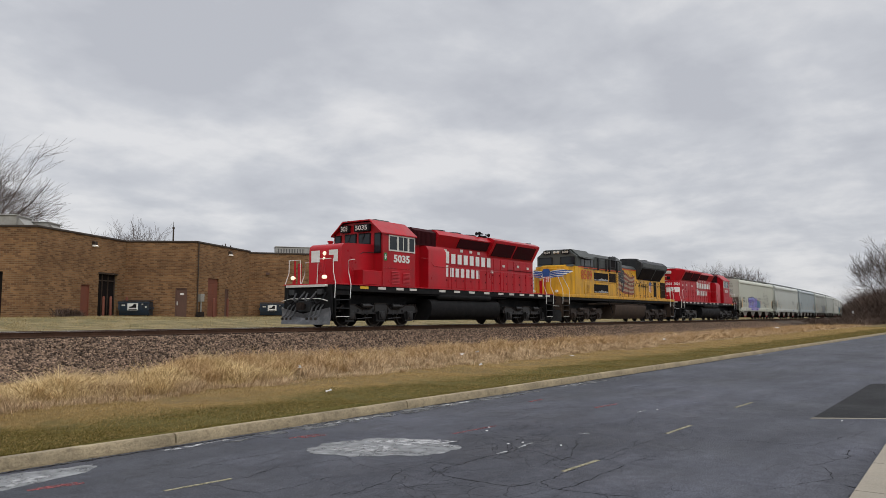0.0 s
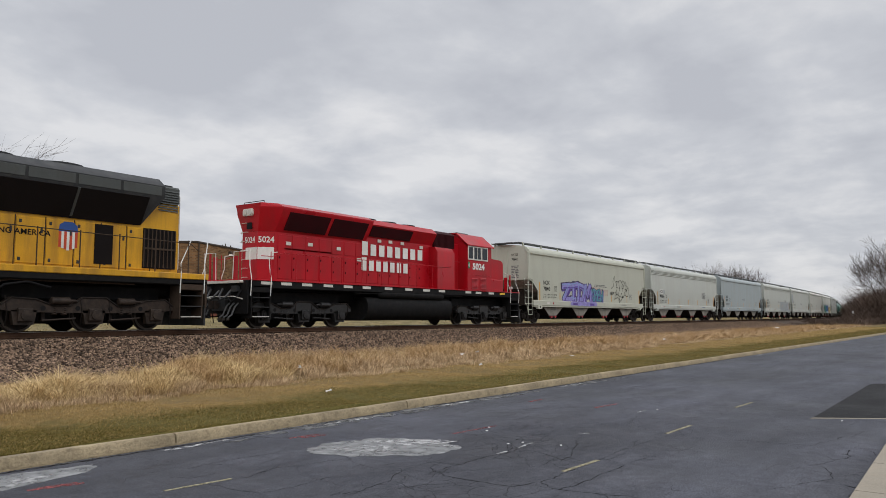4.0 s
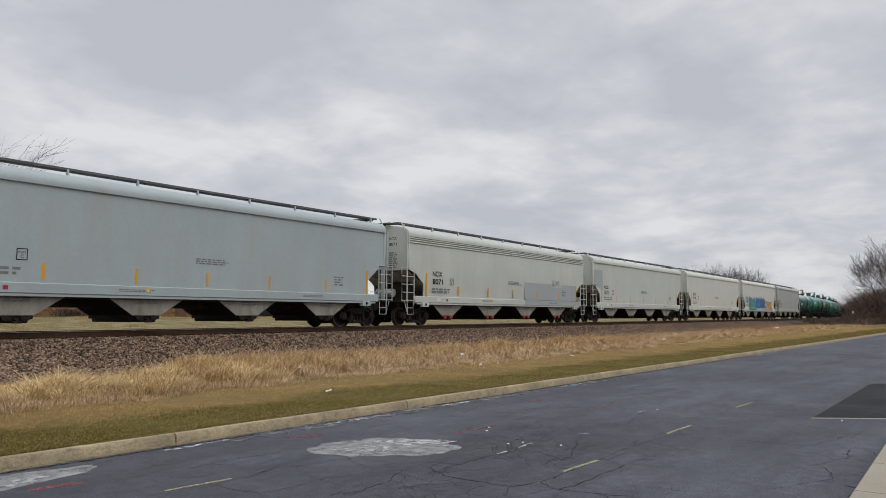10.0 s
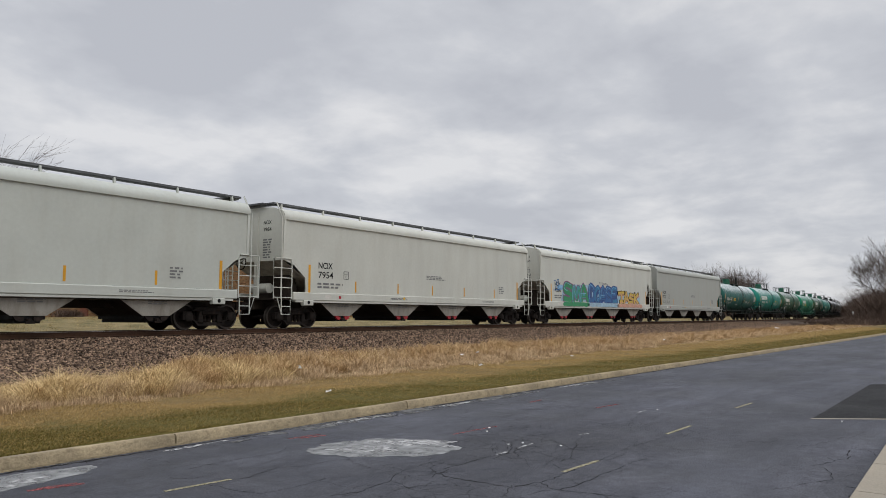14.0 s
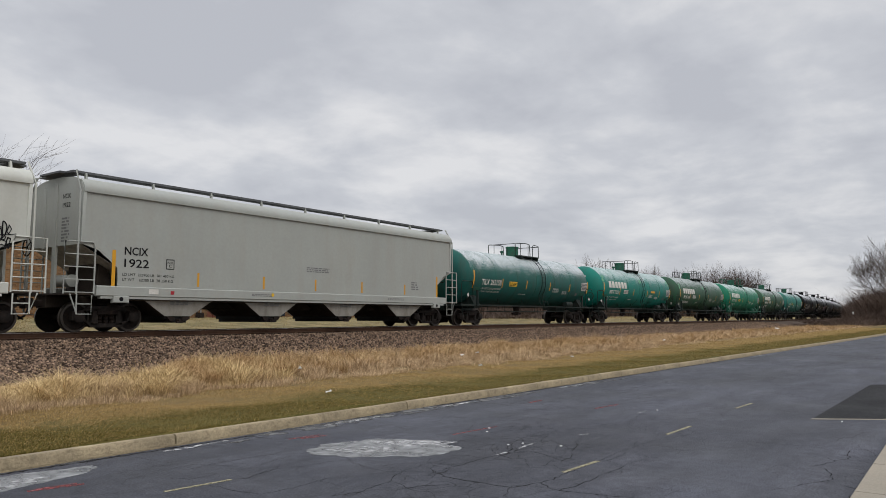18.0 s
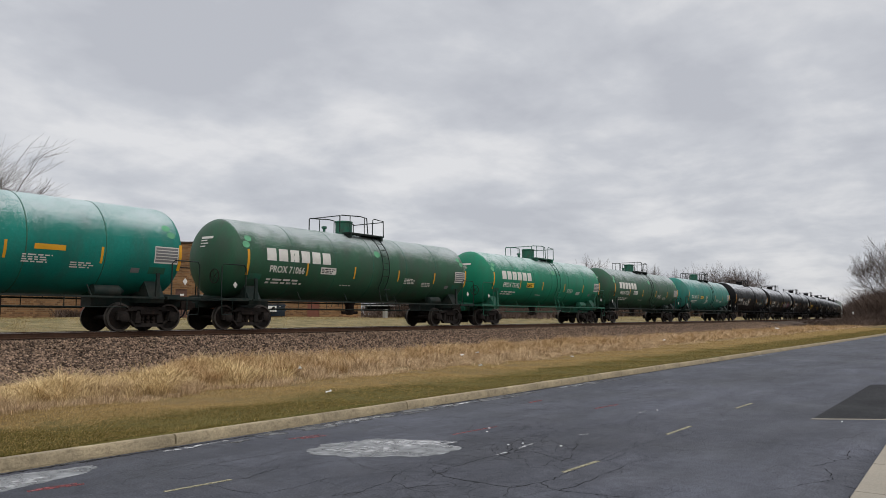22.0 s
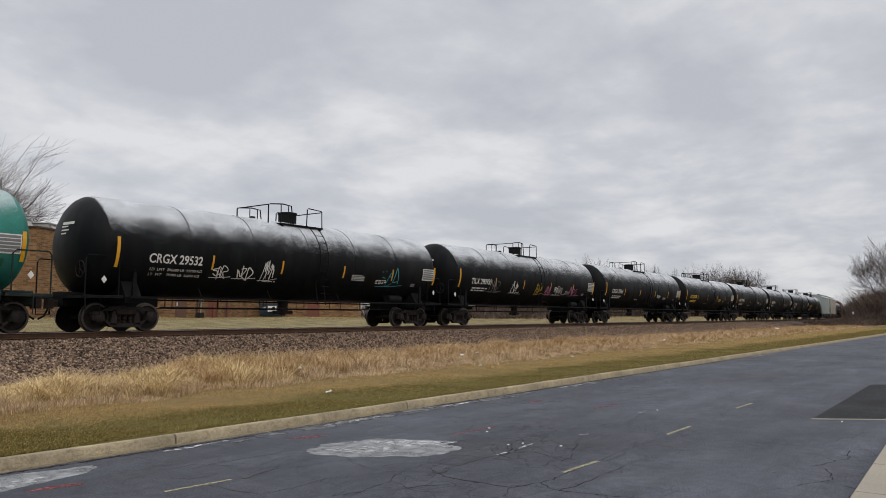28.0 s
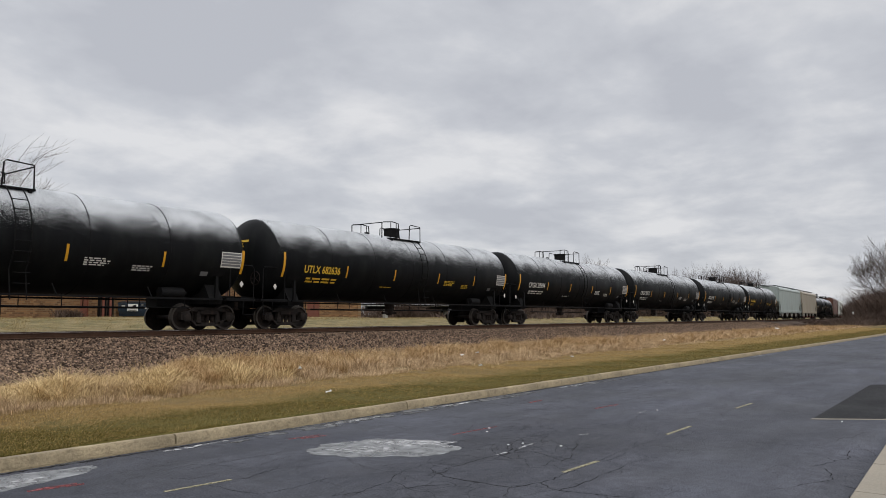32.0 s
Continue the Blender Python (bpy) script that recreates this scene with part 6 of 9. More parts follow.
G_LAV, G_PURPLE, G_DKPURPLE = spray("lavender_spray", (0.27, 0.24, 0.55)), spray("purple_spray", (0.10, 0.05, 0.30)), spray("dark_purple_spray", (0.03, 0.02, 0.08))
G_TEAL, G_GREEN, G_BLUE, G_SKY = spray("teal_spray", (0.06, 0.28, 0.30)), spray("green_spray", (0.03, 0.24, 0.10)), spray("blue_spray", (0.03, 0.12, 0.30)), spray("sky_blue_spray", (0.22, 0.42, 0.62))
G_PALE, G_PLUM, G_NAVY, G_DEEPTEAL = spray("pale_blue_spray", (0.30, 0.44, 0.54)), spray("plum_spray", (0.20, 0.06, 0.18)), spray("navy_spray", (0.02, 0.05, 0.19)), spray("deep_teal_spray", (0.03, 0.17, 0.33))
G_TOUCH = spray("pale_green_touch_up", (0.10, 0.33, 0.17))
G_DUST = spray("thin_salmon_overspray", (0.46, 0.38, 0.31))
G_GOLD, G_PINK, G_SALMON = spray("gold_spray", (0.55, 0.38, 0.05)), spray("pink_spray", (0.50, 0.18, 0.30)), spray("salmon_spray", (0.52, 0.28, 0.20))


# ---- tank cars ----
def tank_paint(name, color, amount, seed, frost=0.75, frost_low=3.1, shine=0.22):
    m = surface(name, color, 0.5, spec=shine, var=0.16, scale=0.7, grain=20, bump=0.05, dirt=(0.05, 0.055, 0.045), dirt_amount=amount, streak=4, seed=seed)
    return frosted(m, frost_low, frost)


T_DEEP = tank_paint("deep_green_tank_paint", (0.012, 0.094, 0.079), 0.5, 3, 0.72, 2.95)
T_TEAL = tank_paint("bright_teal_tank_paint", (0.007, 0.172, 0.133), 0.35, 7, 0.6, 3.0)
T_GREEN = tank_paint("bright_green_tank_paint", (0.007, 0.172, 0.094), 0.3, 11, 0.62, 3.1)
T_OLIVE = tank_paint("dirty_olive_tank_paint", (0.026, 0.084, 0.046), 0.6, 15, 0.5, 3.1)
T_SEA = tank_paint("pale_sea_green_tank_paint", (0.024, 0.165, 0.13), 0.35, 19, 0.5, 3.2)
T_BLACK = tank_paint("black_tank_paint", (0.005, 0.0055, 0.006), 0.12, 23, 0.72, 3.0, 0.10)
U_GREEN = surface("green_underframe", (0.012, 0.10, 0.06), 0.6, var=0.2, dirt=GRIME, dirt_amount=0.6, bump=0.1)
U_DARK = surface("dark_green_underframe", (0.010, 0.019, 0.016), 0.6, spec=0.2, var=0.2, dirt=GRIME, dirt_amount=0.6, bump=0.1)
U_BLACK = surface("black_tank_underframe", (0.006, 0.006, 0.0065), 0.7, spec=0.12, var=0.2, dirt=(0.016, 0.014, 0.012), dirt_amount=0.5, bump=0.1)
TANK_R, TANK_Z = 1.53, 2.68


def tank_car(label, half, body, under, fitting, trucks, cover=0.72, r=TANK_R, zc=TANK_Z, dome_x=-0.35):
    """half: half the coupled length; dome_x: the dome's place along the car."""
    arch, second = (0.25, 0.55) if dome_x < 0 else (-0.30, 0.45)
    R = thing("tank_car", label, "freight car", "tank cars of the train")
    for x in (-trucks, trucks):
        freight_truck(R, x)
    b = half - cover
    prof = [(-b + 0.78 * (1 - math.cos(math.asin(min(1, q)))), max(0.02, r * q)) for q in (0.0, 0.25, 0.5, 0.7, 0.84, 0.93, 0.98, 1.0)]
    prof += [(-x, q) for x, q in reversed(prof)]
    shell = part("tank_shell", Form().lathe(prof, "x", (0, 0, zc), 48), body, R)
    n = 6
    for i in range(1, n):
        x = -b + 0.8 + (2 * b - 1.6) * i / n
        part("weld_seam", Form().lathe([(x - 0.02, r), (x - 0.012, r + 0.008), (x + 0.012, r + 0.008), (x + 0.02, r)], "x", (0, 0, zc), 40), fitting, shell)
    # dome, platform and rails over the middle
    dm = part("dome", Form().lathe([(4.0, 0.46), (4.18, 0.46), (4.20, 0.42), (4.22, 0.38), (4.72, 0.38), (4.74, 0.41), (4.80, 0.41), (4.82, 0.34), (4.85, 0.02)], "z", (dome_x, 0, 0), 22), fitting, R)
    part("valve", Form().lathe([(4.1, 0.06), (4.35, 0.06), (4.38, 0.12), (4.46, 0.12), (4.48, 0.03)], "z", (-1.6, 0, 0), 10), fitting, R)
    pl = part("platform", Form().box(-1.0, 1.4, -0.95, -0.52, 4.16, 4.22, 0.01).box(-1.0, 1.4, 0.52, 0.95, 4.16, 4.22, 0.01).box(0.25, 1.4, -0.52, 0.52, 4.16, 4.22, 0.01), under, R)
    for sgn in (-1, 1):
        y = sgn * 0.95
        part("platform_rail", Form().tube([(-1.6, y, 4.15), (-1.6, y, 4.86), (-1.5, y, 4.91), (arch - 0.55, y, 4.98), (arch - 0.1, y, 4.94), (arch, y, 4.2)], 0.026, 6).tube([(second, y, 4.2), (second + 0.03, y, 4.90), (second + 0.11, y, 4.96), (1.32, y, 4.92), (1.34, y, 4.2)], 0.024, 6), under, pl)
        for x in (-0.95, arch - 0.25):
            part("rail_post", Form().tube([(x, y, 4.2), (x, y, 4.94)], 0.02, 6), under, pl)
        part("platform_bracket", Form().box(-0.9, -0.8, min(sgn * 0.55, sgn * 0.95), max(sgn * 0.55, sgn * 0.95), 3.98, 4.16).box(1.2, 1.3, min(sgn * 0.55, sgn * 0.95), max(sgn * 0.55, sgn * 0.95), 3.98, 4.16), under, pl)
    for s2 in (-1.6, 1.34):
        part("cross_rail", Form().tube([(s2, -0.95, 4.88), (s2, 0.95, 4.88)], 0.022, 6), under, pl)
    # ladders that follow the shell
    for sgn in (-1, 1):
        lf = Form()
        for x in (0.55, 1.0):
            pts = [(x, sgn * 0.95, 4.20)]
            for i in range(9):
                a = radians(58 - i * 11.5)
                pts.append((x, sgn * (r + 0.10) * math.cos(a), zc + (r + 0.10) * math.sin(a)))
            pts.append((x, sgn * 1.58, 0.95))
            lf.tube(pts, 0.02, 6)
        lad = part("side_ladder", lf, under, R)
        for i in range(10):
            z = 1.1 + i * 0.30
            yy = r + 0.10 if z < zc else (r + 0.10) * math.cos(math.asin(min(0.98, (z - zc) / (r + 0.10))))
            part("rung", Form().tube([(0.55, sgn * yy, z), (1.0, sgn * yy, z)], 0.015, 6), under, lad)
        part("running_board", Form().box(-trucks - 0.2, trucks + 0.2, sgn * 1.55 - 0.03, sgn * 1.55 + 0.03, 1.06, 1.12), under, R)
        for x in (-trucks * 0.66, -trucks * 0.25, trucks * 0.25, trucks * 0.66):
            part("board_strut", Form().tube([(x, sgn * 1.50, 1.10), (x - 0.12, sgn * 1.42, 1.45)], 0.02, 6), under, R)
        part("safety_rail", Form().tube([(-trucks + 1.0, sgn * 1.35, 0.78), (trucks - 1.0, sgn * 1.35, 0.78)], 0.02, 6), under, R)
        for i in range(7):
            x = -trucks + 1.2 + i * (2 * trucks - 2.4) / 6
            part("hanger", Form().tube([(x, sgn * 1.35, 0.78), (x, sgn * 1.35, 1.16)], 0.016, 6), under, R)
    part("bottom_outlet", Form().lathe([(0.55, 0.14), (0.72, 0.2), (0.95, 0.2), (1.2, 0.3)], "z", (0.1, 0, 0), 14).lathe([(-0.5, 0.07), (0.5, 0.07)], "x", (0.1, 0, 0.66), 10), M_TRUCK, R)
    for s2 in (-1, 1):
        part("stub_sill", Form().box(min(s2 * (trucks - 1.6), s2 * (half - 0.4)), max(s2 * (trucks - 1.6), s2 * (half - 0.4)), -0.32, 0.32, 0.80, 1.25, 0.03), under, R)
        part("bolster", Form().prism([(-1.45, 1.10), (-1.05, 1.75), (-0.85, 1.30), (0.85, 1.30), (1.05, 1.75), (1.45, 1.10), (1.40, 0.92), (-1.40, 0.92)], s2 * trucks - 0.28, s2 * trucks + 0.28, "x"), under, R)
        for sgn in (-1, 1):
            part("cradle_post", Form().prism([(s2 * trucks - 0.07, 1.1), (s2 * trucks + 0.07, 1.1), (s2 * trucks + 0.05, 1.9), (s2 * trucks - 0.05, 1.9)], min(sgn * 1.42, sgn * 1.50), max(sgn * 1.42, sgn * 1.50)), under, R)
            part("cradle_pad", patch(s2 * trucks - 0.30, s2 * trucks + 0.30, 1.84, 2.08, 0, r + 0.004, zc, n=3) if sgn < 0 else Form().box(s2 * trucks - 0.3, s2 * trucks + 0.3, 1.40, 1.44, 1.9, 2.05), fitting, R, smooth=0)
            part("end_rail", Form().tube([(s2 * (half - 1.55), sgn * 1.5, 1.1), (s2 * (half - 1.55), sgn * 1.5, 2.25), (s2 * (half - 1.45), sgn * 1.5, 2.36), (s2 * (half - 0.55), sgn * 1.5, 2.36), (s2 * (half - 0.47), sgn * 1.5, 2.25), (s2 * (half - 0.47), sgn * 1.5, 1.1)], 0.022, 6), under, R)
            part("end_step", Form().tube([(s2 * (half - 0.47), sgn * 1.52, 1.1), (s2 * (half - 0.5), sgn * 1.52, 0.55), (s2 * (half - 0.95), sgn * 1.52, 0.55), (s2 * (half - 0.95), sgn * 1.52, 1.1)], 0.02, 6), under, R)
        part("end_platform", Form().box(min(s2 * (half - 1.7), s2 * (half - 0.4)), max(s2 * (half - 1.7), s2 * (half - 0.4)), -1.52, 1.52, 1.04, 1.14, 0.01), under, R)
        part("coupler", coupler_form(s2 * (half - 0.18), s2), M_TRUCK, R)
        part("air_hose", hose(s2 * (half - 0.5), 0.35, s2), M_INK, R)
    part("brake_cylinder", Form().lathe([(-0.5, 0.03), (-0.46, 0.19), (0.4, 0.19), (0.5, 0.1), (0.6, 0.03)], "x", (trucks - 1.6, -1.15, 1.28), 14), under, R)
    part("brake_wheel", wheel_ring(-half + 0.64, -0.85, 1.95), M_TRUCK, R)
    part("placard", Form().prism([(half - 1.05, 1.54), (half - 0.96, 1.66), (half - 1.05, 1.78), (half - 1.14, 1.66)], -1.53, -1.51), M_DULLWHITE, R, "white diamond placard")
    part("placard", Form().prism([(-half + 1.05, 1.50), (-half + 1.14, 1.62), (-half + 1.05, 1.74), (-half + 0.96, 1.62)], -1.53, -1.51), M_DULLWHITE, R, "white diamond placard")
    return R


def tank_lettering(R, half, mark, ink, seed, name_blocks=False, tag=None, panels=True, cover=0.72, r=TANK_R, zc=TANK_Z):
    b = half - cover
    s = b / 7.93
    if name_blocks:
        logo_letters("name_block", -6.2, 2.62, 3.55, 0.48, 6, 0, M_DULLWHITE, R, r, zc, gap=0.22)
        write("car_number", mark, -5.95, 2.16, 0.28, 0, ink, R, width=1.8, radius=r, axis_z=zc, bold=0.02)
        z = 1.66
    else:
        write("car_number", mark, -6.0 * s - 0.2, 2.22, 0.32, 0, ink, R, width=2.05, radius=r, axis_z=zc, bold=0.02)
        z = 1.78
    data = LOAD_DATA.get(mark)
    if data:
        for k, row in enumerate(data):
            write("load_data", row, -6.0 * s - 0.1, z + 0.18 - 0.19 * k, 0.10, 0, ink, R, width=2.0 - 0.04 * k, radius=r, axis_z=zc)
    else:
        part("data_lines", bars(-6.0 * s, z, 1.9, 0.28, 2, 0, r, zc, seed=seed), ink, R, smooth=0)
    part("stencil", bars(2.3 * s, 2.0, 0.9, 0.28, 4, 0, r, zc, seed=seed + 1), ink, R, smooth=0)
    part("stencil", bars(3.7 * s, 1.9, 0.75, 0.22, 3, 0, r, zc, seed=seed + 2), ink, R, smooth=0)
    part("stencil", bars(-1.9 * s, 1.72, 0.9, 0.08, 1, 0, r, zc, seed=seed + 3), ink, R, smooth=0)
    if panels:
        part("data_panel", patch(b - 1.50, b - 0.62, 2.22, 2.78, 0, r, zc), M_DULLWHITE, R, "white data panel", smooth=0)
        f = Form()
        for k in range(5):
            f.add(*_faces(patch(b - 1.47, b - 0.65, 2.27 + k * 0.10, 2.345 + k * 0.10, 0, r + 0.003, zc)))
        part("data_rows", f, M_GREYINK, R, smooth=0)
        if tag is not None:
            part("label_board", patch(-3.25 * s, -2.35 * s, 2.22, 2.50, 0, r, zc), tag, R, "notice board", smooth=0)
            part("label_lines", bars(-3.2 * s, 2.25, 0.82, 0.21, 3, 0, r + 0.002, zc, seed=seed + 5), M_INK, R, smooth=0)
    part("plate_box", patch(b - 2.25, b - 1.95, 1.85, 2.02, 0, r, zc), M_GREYINK, R, smooth=0)
    bands(R, [-0.505 * b, -0.15 * b, 0.23 * b, 0.585 * b], 0, 2.10, 2.62, r, zc, 0.08, ends=[(-b + 0.92, 0.88), (b - 0.55, 0.78)])
    # marks on the leading head
    rows = Form()
    for k in range(4):
        wdt = (0.62, 0.36, 0.42, 0.30)[k]
        zz = 3.42 - k * 0.11
        hh = 0.045 if k == 0 else 0.022
        pts = []
        for u in (0.15, 0.15 - wdt):
            for zq in (zz - hh, zz + hh):
                q = min(0.98, math.hypot(u, zq - zc) / r)
                pts.append((-b + 0.78 * (1 - math.cos(math.asin(q))) - 0.03, u, zq))
        rows.face([pts[0], pts[1], pts[3], pts[2]])
    part("head_marks", rows, ink, R, "small white marks on the tank head", smooth=0)


def sill_spray(R, x0, x1, material, seed):
    """Spray that runs down over the side sill, with an uneven lower edge and round ends."""
    rng = random.Random(seed)
    n = 24
    lows = [1.12 + (0.10 if k in (0, n) else rng.uniform(0.0, 0.05)) for k in range(n + 1)]
    f = Form()
    for k in range(n):
        a, c = x0 + (x1 - x0) * k / n, x0 + (x1 - x0) * (k + 1) / n
        f.face([(a, -1.637, lows[k]), (c, -1.637, lows[k + 1]), (c, -1.637, 1.415 - (0.12 if k + 1 == n else 0.0)), (a, -1.637, 1.415 - (0.12 if k == 0 else 0.0))])
    part("sill_graffiti", f, material, R, "spray paint over the side sill", smooth=0)


# ---- the train, in order ----
def build_train():
    """Every car with its place on the line at the start, listed from the front."""
    cars = []
    here = Matrix.Identity(4)
    cars.append((red_locomotive("5035", -1, "clean red diesel locomotive, cab forward, headlights lit", here), 32.4, 0))
    cars.append((yellow_locomotive(here), 54.3, 0))
    third = red_locomotive("5024", 1, "red diesel locomotive running long hood first ahead of the hoppers", here)
    cars.append((third, 77.8, 180))
    # hoppers
    a = hopper("beige grey covered hopper with purple graffiti along its lower side", P_BEIGE)
    b = hopper("light grey round-sided covered hopper with ribbed top edge", P_LIGHT, 0.05, True)
    plain = [("blue-grey covered hopper with black lettering", P_BLUEGREY, a), ("light grey covered hopper with a large repainted grey patch", P_LIGHT, b), ("pale grey covered hopper with a grey patch at its front corner", P_LIGHT, a),
             ("off-white covered hopper with black lettering", P_CREAM, a), ("cream covered hopper with green, blue and gold graffiti", P_CREAM, a), ("plain grey covered hopper ahead of the green tank cars", P_GREY, a)]
    tail = [("faded mint-green covered hopper near the rear", P_MINT, a), ("tan covered hopper near the rear", P_TAN, a), ("rust-brown covered hopper near the rear", P_RUST, a), ("pale grey covered hopper at the rear", P_LIGHT, a), ("beige covered hopper at the rear", P_BEIGE, a), ("pale cream covered hopper at the rear", P_CREAM, a)]
    made = []
    for label, col, src in plain + tail:
        c = copy_thing(src, here)
        c["label"] = label
        if col != (P_BEIGE if src is a else P_LIGHT):
            repaint(c, P_BEIGE if src is a else P_LIGHT, col)
        if label.split(" ")[0] in ("blue-grey", "pale", "plain", "faded", "rust-brown"):
            repaint(c, M_REDTAG, M_TRUCK)
        made.append(c)
    hops = [a, b] + made[:6]
    marks = [("NCIX", "7840"), ("NCIX", "40656"), ("NCLX", "3089"), ("NCIX", "8071"), ("NCIX", "2075"), ("NCIX", "7954"), ("NCLX", "4280"), ("NCIX", "1922")]
    for i, (c, (m, n)) in enumerate(zip(hops, marks)):
        hopper_lettering(c, m, n, 10 * i, -1.578 if i not in (1, 3) else -1.628, {1: 0.12, 7: -0.50}.get(i, 0.0))
        cars.append((c, 98.5 + 21.02 * i - {1: 0.15, 7: 0.2}.get(i, 0.0), 0))
    y = -1.578
    graffiti(hops[0], -5.15, 1.50, 4.4, 0.98, "ZTDM", [G_LAV, G_LAV, G_PURPLE], G_DKPURPLE, y, 3, G_SKY, 0.40)
    graffiti(hops[0], -0.70, 1.55, 1.95, 0.68, "KREW", [G_TEAL, G_PURPLE], G_DKPURPLE, y, 5, G_SKY, 0.20)
    sill_spray(hops[0], -4.1, 0.2, G_LAV, 5)
    for x0, x1 in ((-3.7, -3.0), (-1.0, -0.3)):
        part("sill_graffiti", patch(x0, x1, 1.18, 1.33, -1.640), G_PURPLE, hops[0], smooth=0)
    part("spray_cloud", Form().face([(-0.7, y - 0.001, 2.1), (2.2, y - 0.001, 1.9), (2.35, y - 0.001, 2.38), (1.2, y - 0.001, 2.3), (0.2, y - 0.001, 2.52), (-0.6, y - 0.001, 2.5)]), G_DUST, hops[0], "thin salmon overspray", smooth=0)
    part("overspray", bars(-0.1, 2.5, 2.4, 0.2, 2, y, seed=4), M_GREYINK, hops[0], smooth=0)
    outline_tag(hops[0], y)
    part("repaint_patch", patch(1.5, 8.5, 1.44, 2.46, -1.625), P_GREYPATCH, hops[3], "grey repainted panel over old paint", smooth=0)
    part("repaint_patch", patch(1.5, 9.1, 1.12, 1.42, -1.633), P_GREYPATCH, hops[3], smooth=0)
    part("label_board", patch(4.95, 6.3, 2.28, 2.72, -1.6265), P_LIGHT, hops[3], smooth=0)
    part("stencil", bars(5.0, 2.30, 1.25, 0.42, 6, -1.629, seed=61), M_GREYINK, hops[3], smooth=0)
    part("repaint_patch", Form().face([(-9.5, y - 0.004, 2.75), (-8.0, y - 0.004, 2.3), (-8.0, y - 0.004, 3.75), (-9.55, y - 0.004, 3.75)]), P_GREYPATCH, hops[4], "grey repainted corner panel", smooth=0)
    g = hops[6]
    part("spray_cloud", Form().face([(-6.9, y - 0.001, 1.48), (7.2, y - 0.001, 1.48), (7.0, y - 0.001, 2.1), (4.2, y - 0.001, 2.35), (2.2, y - 0.001, 2.3), (0.6, y - 0.001, 2.55), (-1.2, y - 0.001, 2.5), (-2.6, y - 0.001, 2.65), (-4.8, y - 0.001, 2.6), (-6.6, y - 0.001, 2.3)]), G_PALE, g, "pale blue spray behind graffiti", smooth=0)
    graffiti(g, -6.5, 1.50, 3.7, 0.98, "SMA", [G_GREEN, G_TEAL, G_GREEN], G_PLUM, y - 0.003, 21, G_SKY, 0.36, rounded=True)
    graffiti(g, -2.6, 1.50, 4.9, 0.88, "DOASE", [G_BLUE, G_DEEPTEAL, G_NAVY], G_NAVY, y - 0.003, 23, G_SKY, 0.40, rounded=True)
    graffiti(g, 2.75, 1.52, 4.0, 0.66, "TASK", [G_GOLD, G_GOLD, G_SALMON], M_INK, y - 0.003, 25, None, 0.25)
    for x0, x1, col, sd in ((-6.7, -2.6, G_GREEN, 1), (-2.9, 2.6, G_PALE, 2), (2.3, 7.5, G_SALMON, 3)):
        sill_spray(g, x0, x1, col, sd)
    for x0, w, z, h, col in ((-6.9, 1.0, 2.35, 0.35, G_SKY), (-3.4, 1.1, 2.3, 0.4, G_PINK), (-0.5, 0.9, 2.45, 0.3, G_PINK), (1.6, 1.2, 2.2, 0.4, G_PINK), (2.4, 0.8, 2.25, 0.3, G_SKY), (6.4, 0.9, 1.95, 0.3, G_SKY)):
        puff = Form().face([(x0 + w / 2 * math.cos(k * 0.393) * (1 + 0.12 * math.sin(3 * k)), y - 0.0015, z + h / 2 * math.sin(k * 0.393) * (1 + 0.15 * math.cos(2.3 * k))) for k in range(16)])
        part("spray_cloud", puff, col, g, smooth=0)
    part("stencil", bars(-0.8, 2.75, 1.7, 0.16, 2, y, seed=92), M_GREYINK, g, smooth=0)
    scrawl(g, 8.75, 2.75, 0.5, 0.28, 3, M_INK, y, 31, 0.03)
    scrawl(g, 8.75, 2.4, 0.5, 0.25, 3, M_INK, y, 37, 0.03)
    scrawl(g, -7.9, 2.2, 0.9, 0.5, 2, G_BLUE, y, 27, 0.045)
    part("product_name", bars(4.3, 1.20, 1.15, 0.11, 1, -1.637, seed=77), M_BLUEINK, hops[1], "small blue name in plain bars", smooth=0)
    # tank cars
    t = tank_car("deep green tank car dusted with snow along its top", 8.65, T_DEEP, U_DARK, U_GREEN, 6.6)
    greens = [t]
    for label, col in (("bright teal tank car with a white name on its side", T_TEAL), ("dirty olive tank car with a white name on its side", T_OLIVE), ("bright green tank car with a white name on its side", T_GREEN), ("grimy olive-green tank car with orange bands", T_OLIVE), ("pale sea-green tank car ahead of the black ones", T_SEA)):
        c = copy_thing(t, here)
        c["label"] = label
        repaint(c, T_DEEP, col)
        if col in (T_GREEN,):
            repaint(c, U_DARK, U_GREEN)
        greens.append(c)
    gm = ["TILX 262158", "PROX 75333", "PROX 71066", "PROX 75342", "PROX 75239", "TILX 263513"]
    gs = [264.4, 281.7, 299.0, 316.3, 333.6, 351.4]
    for i, (c, m, s) in enumerate(zip(greens, gm, gs)):
        tank_lettering(c, 8.65, m, M_DULLWHITE, 100 + 10 * i, name_blocks=0 < i < 5, tag=M_YELLOWINK if i in (0, 3, 5) else M_DULLWHITE)
        cars.append((c, s, 0))
    for c in greens[1:5]:
        for ux, uz, ur in ((-6.95, 3.42, 0.16), (-7.1, 3.16, 0.17), (6.9, 3.45, 0.16), (7.05, 3.2, 0.15), (0.35, 3.3, 0.20)):
            spot = Form().face([(ux + ur * math.cos(k * 0.524), 0.0, uz + 0.8 * ur * math.sin(k * 0.524)) for k in range(12)])
            part("touch_up_spot", wrapped(spot, 0, 0.004, TANK_R, TANK_Z), G_TOUCH, c, "pale green touched-up paint", smooth=0)
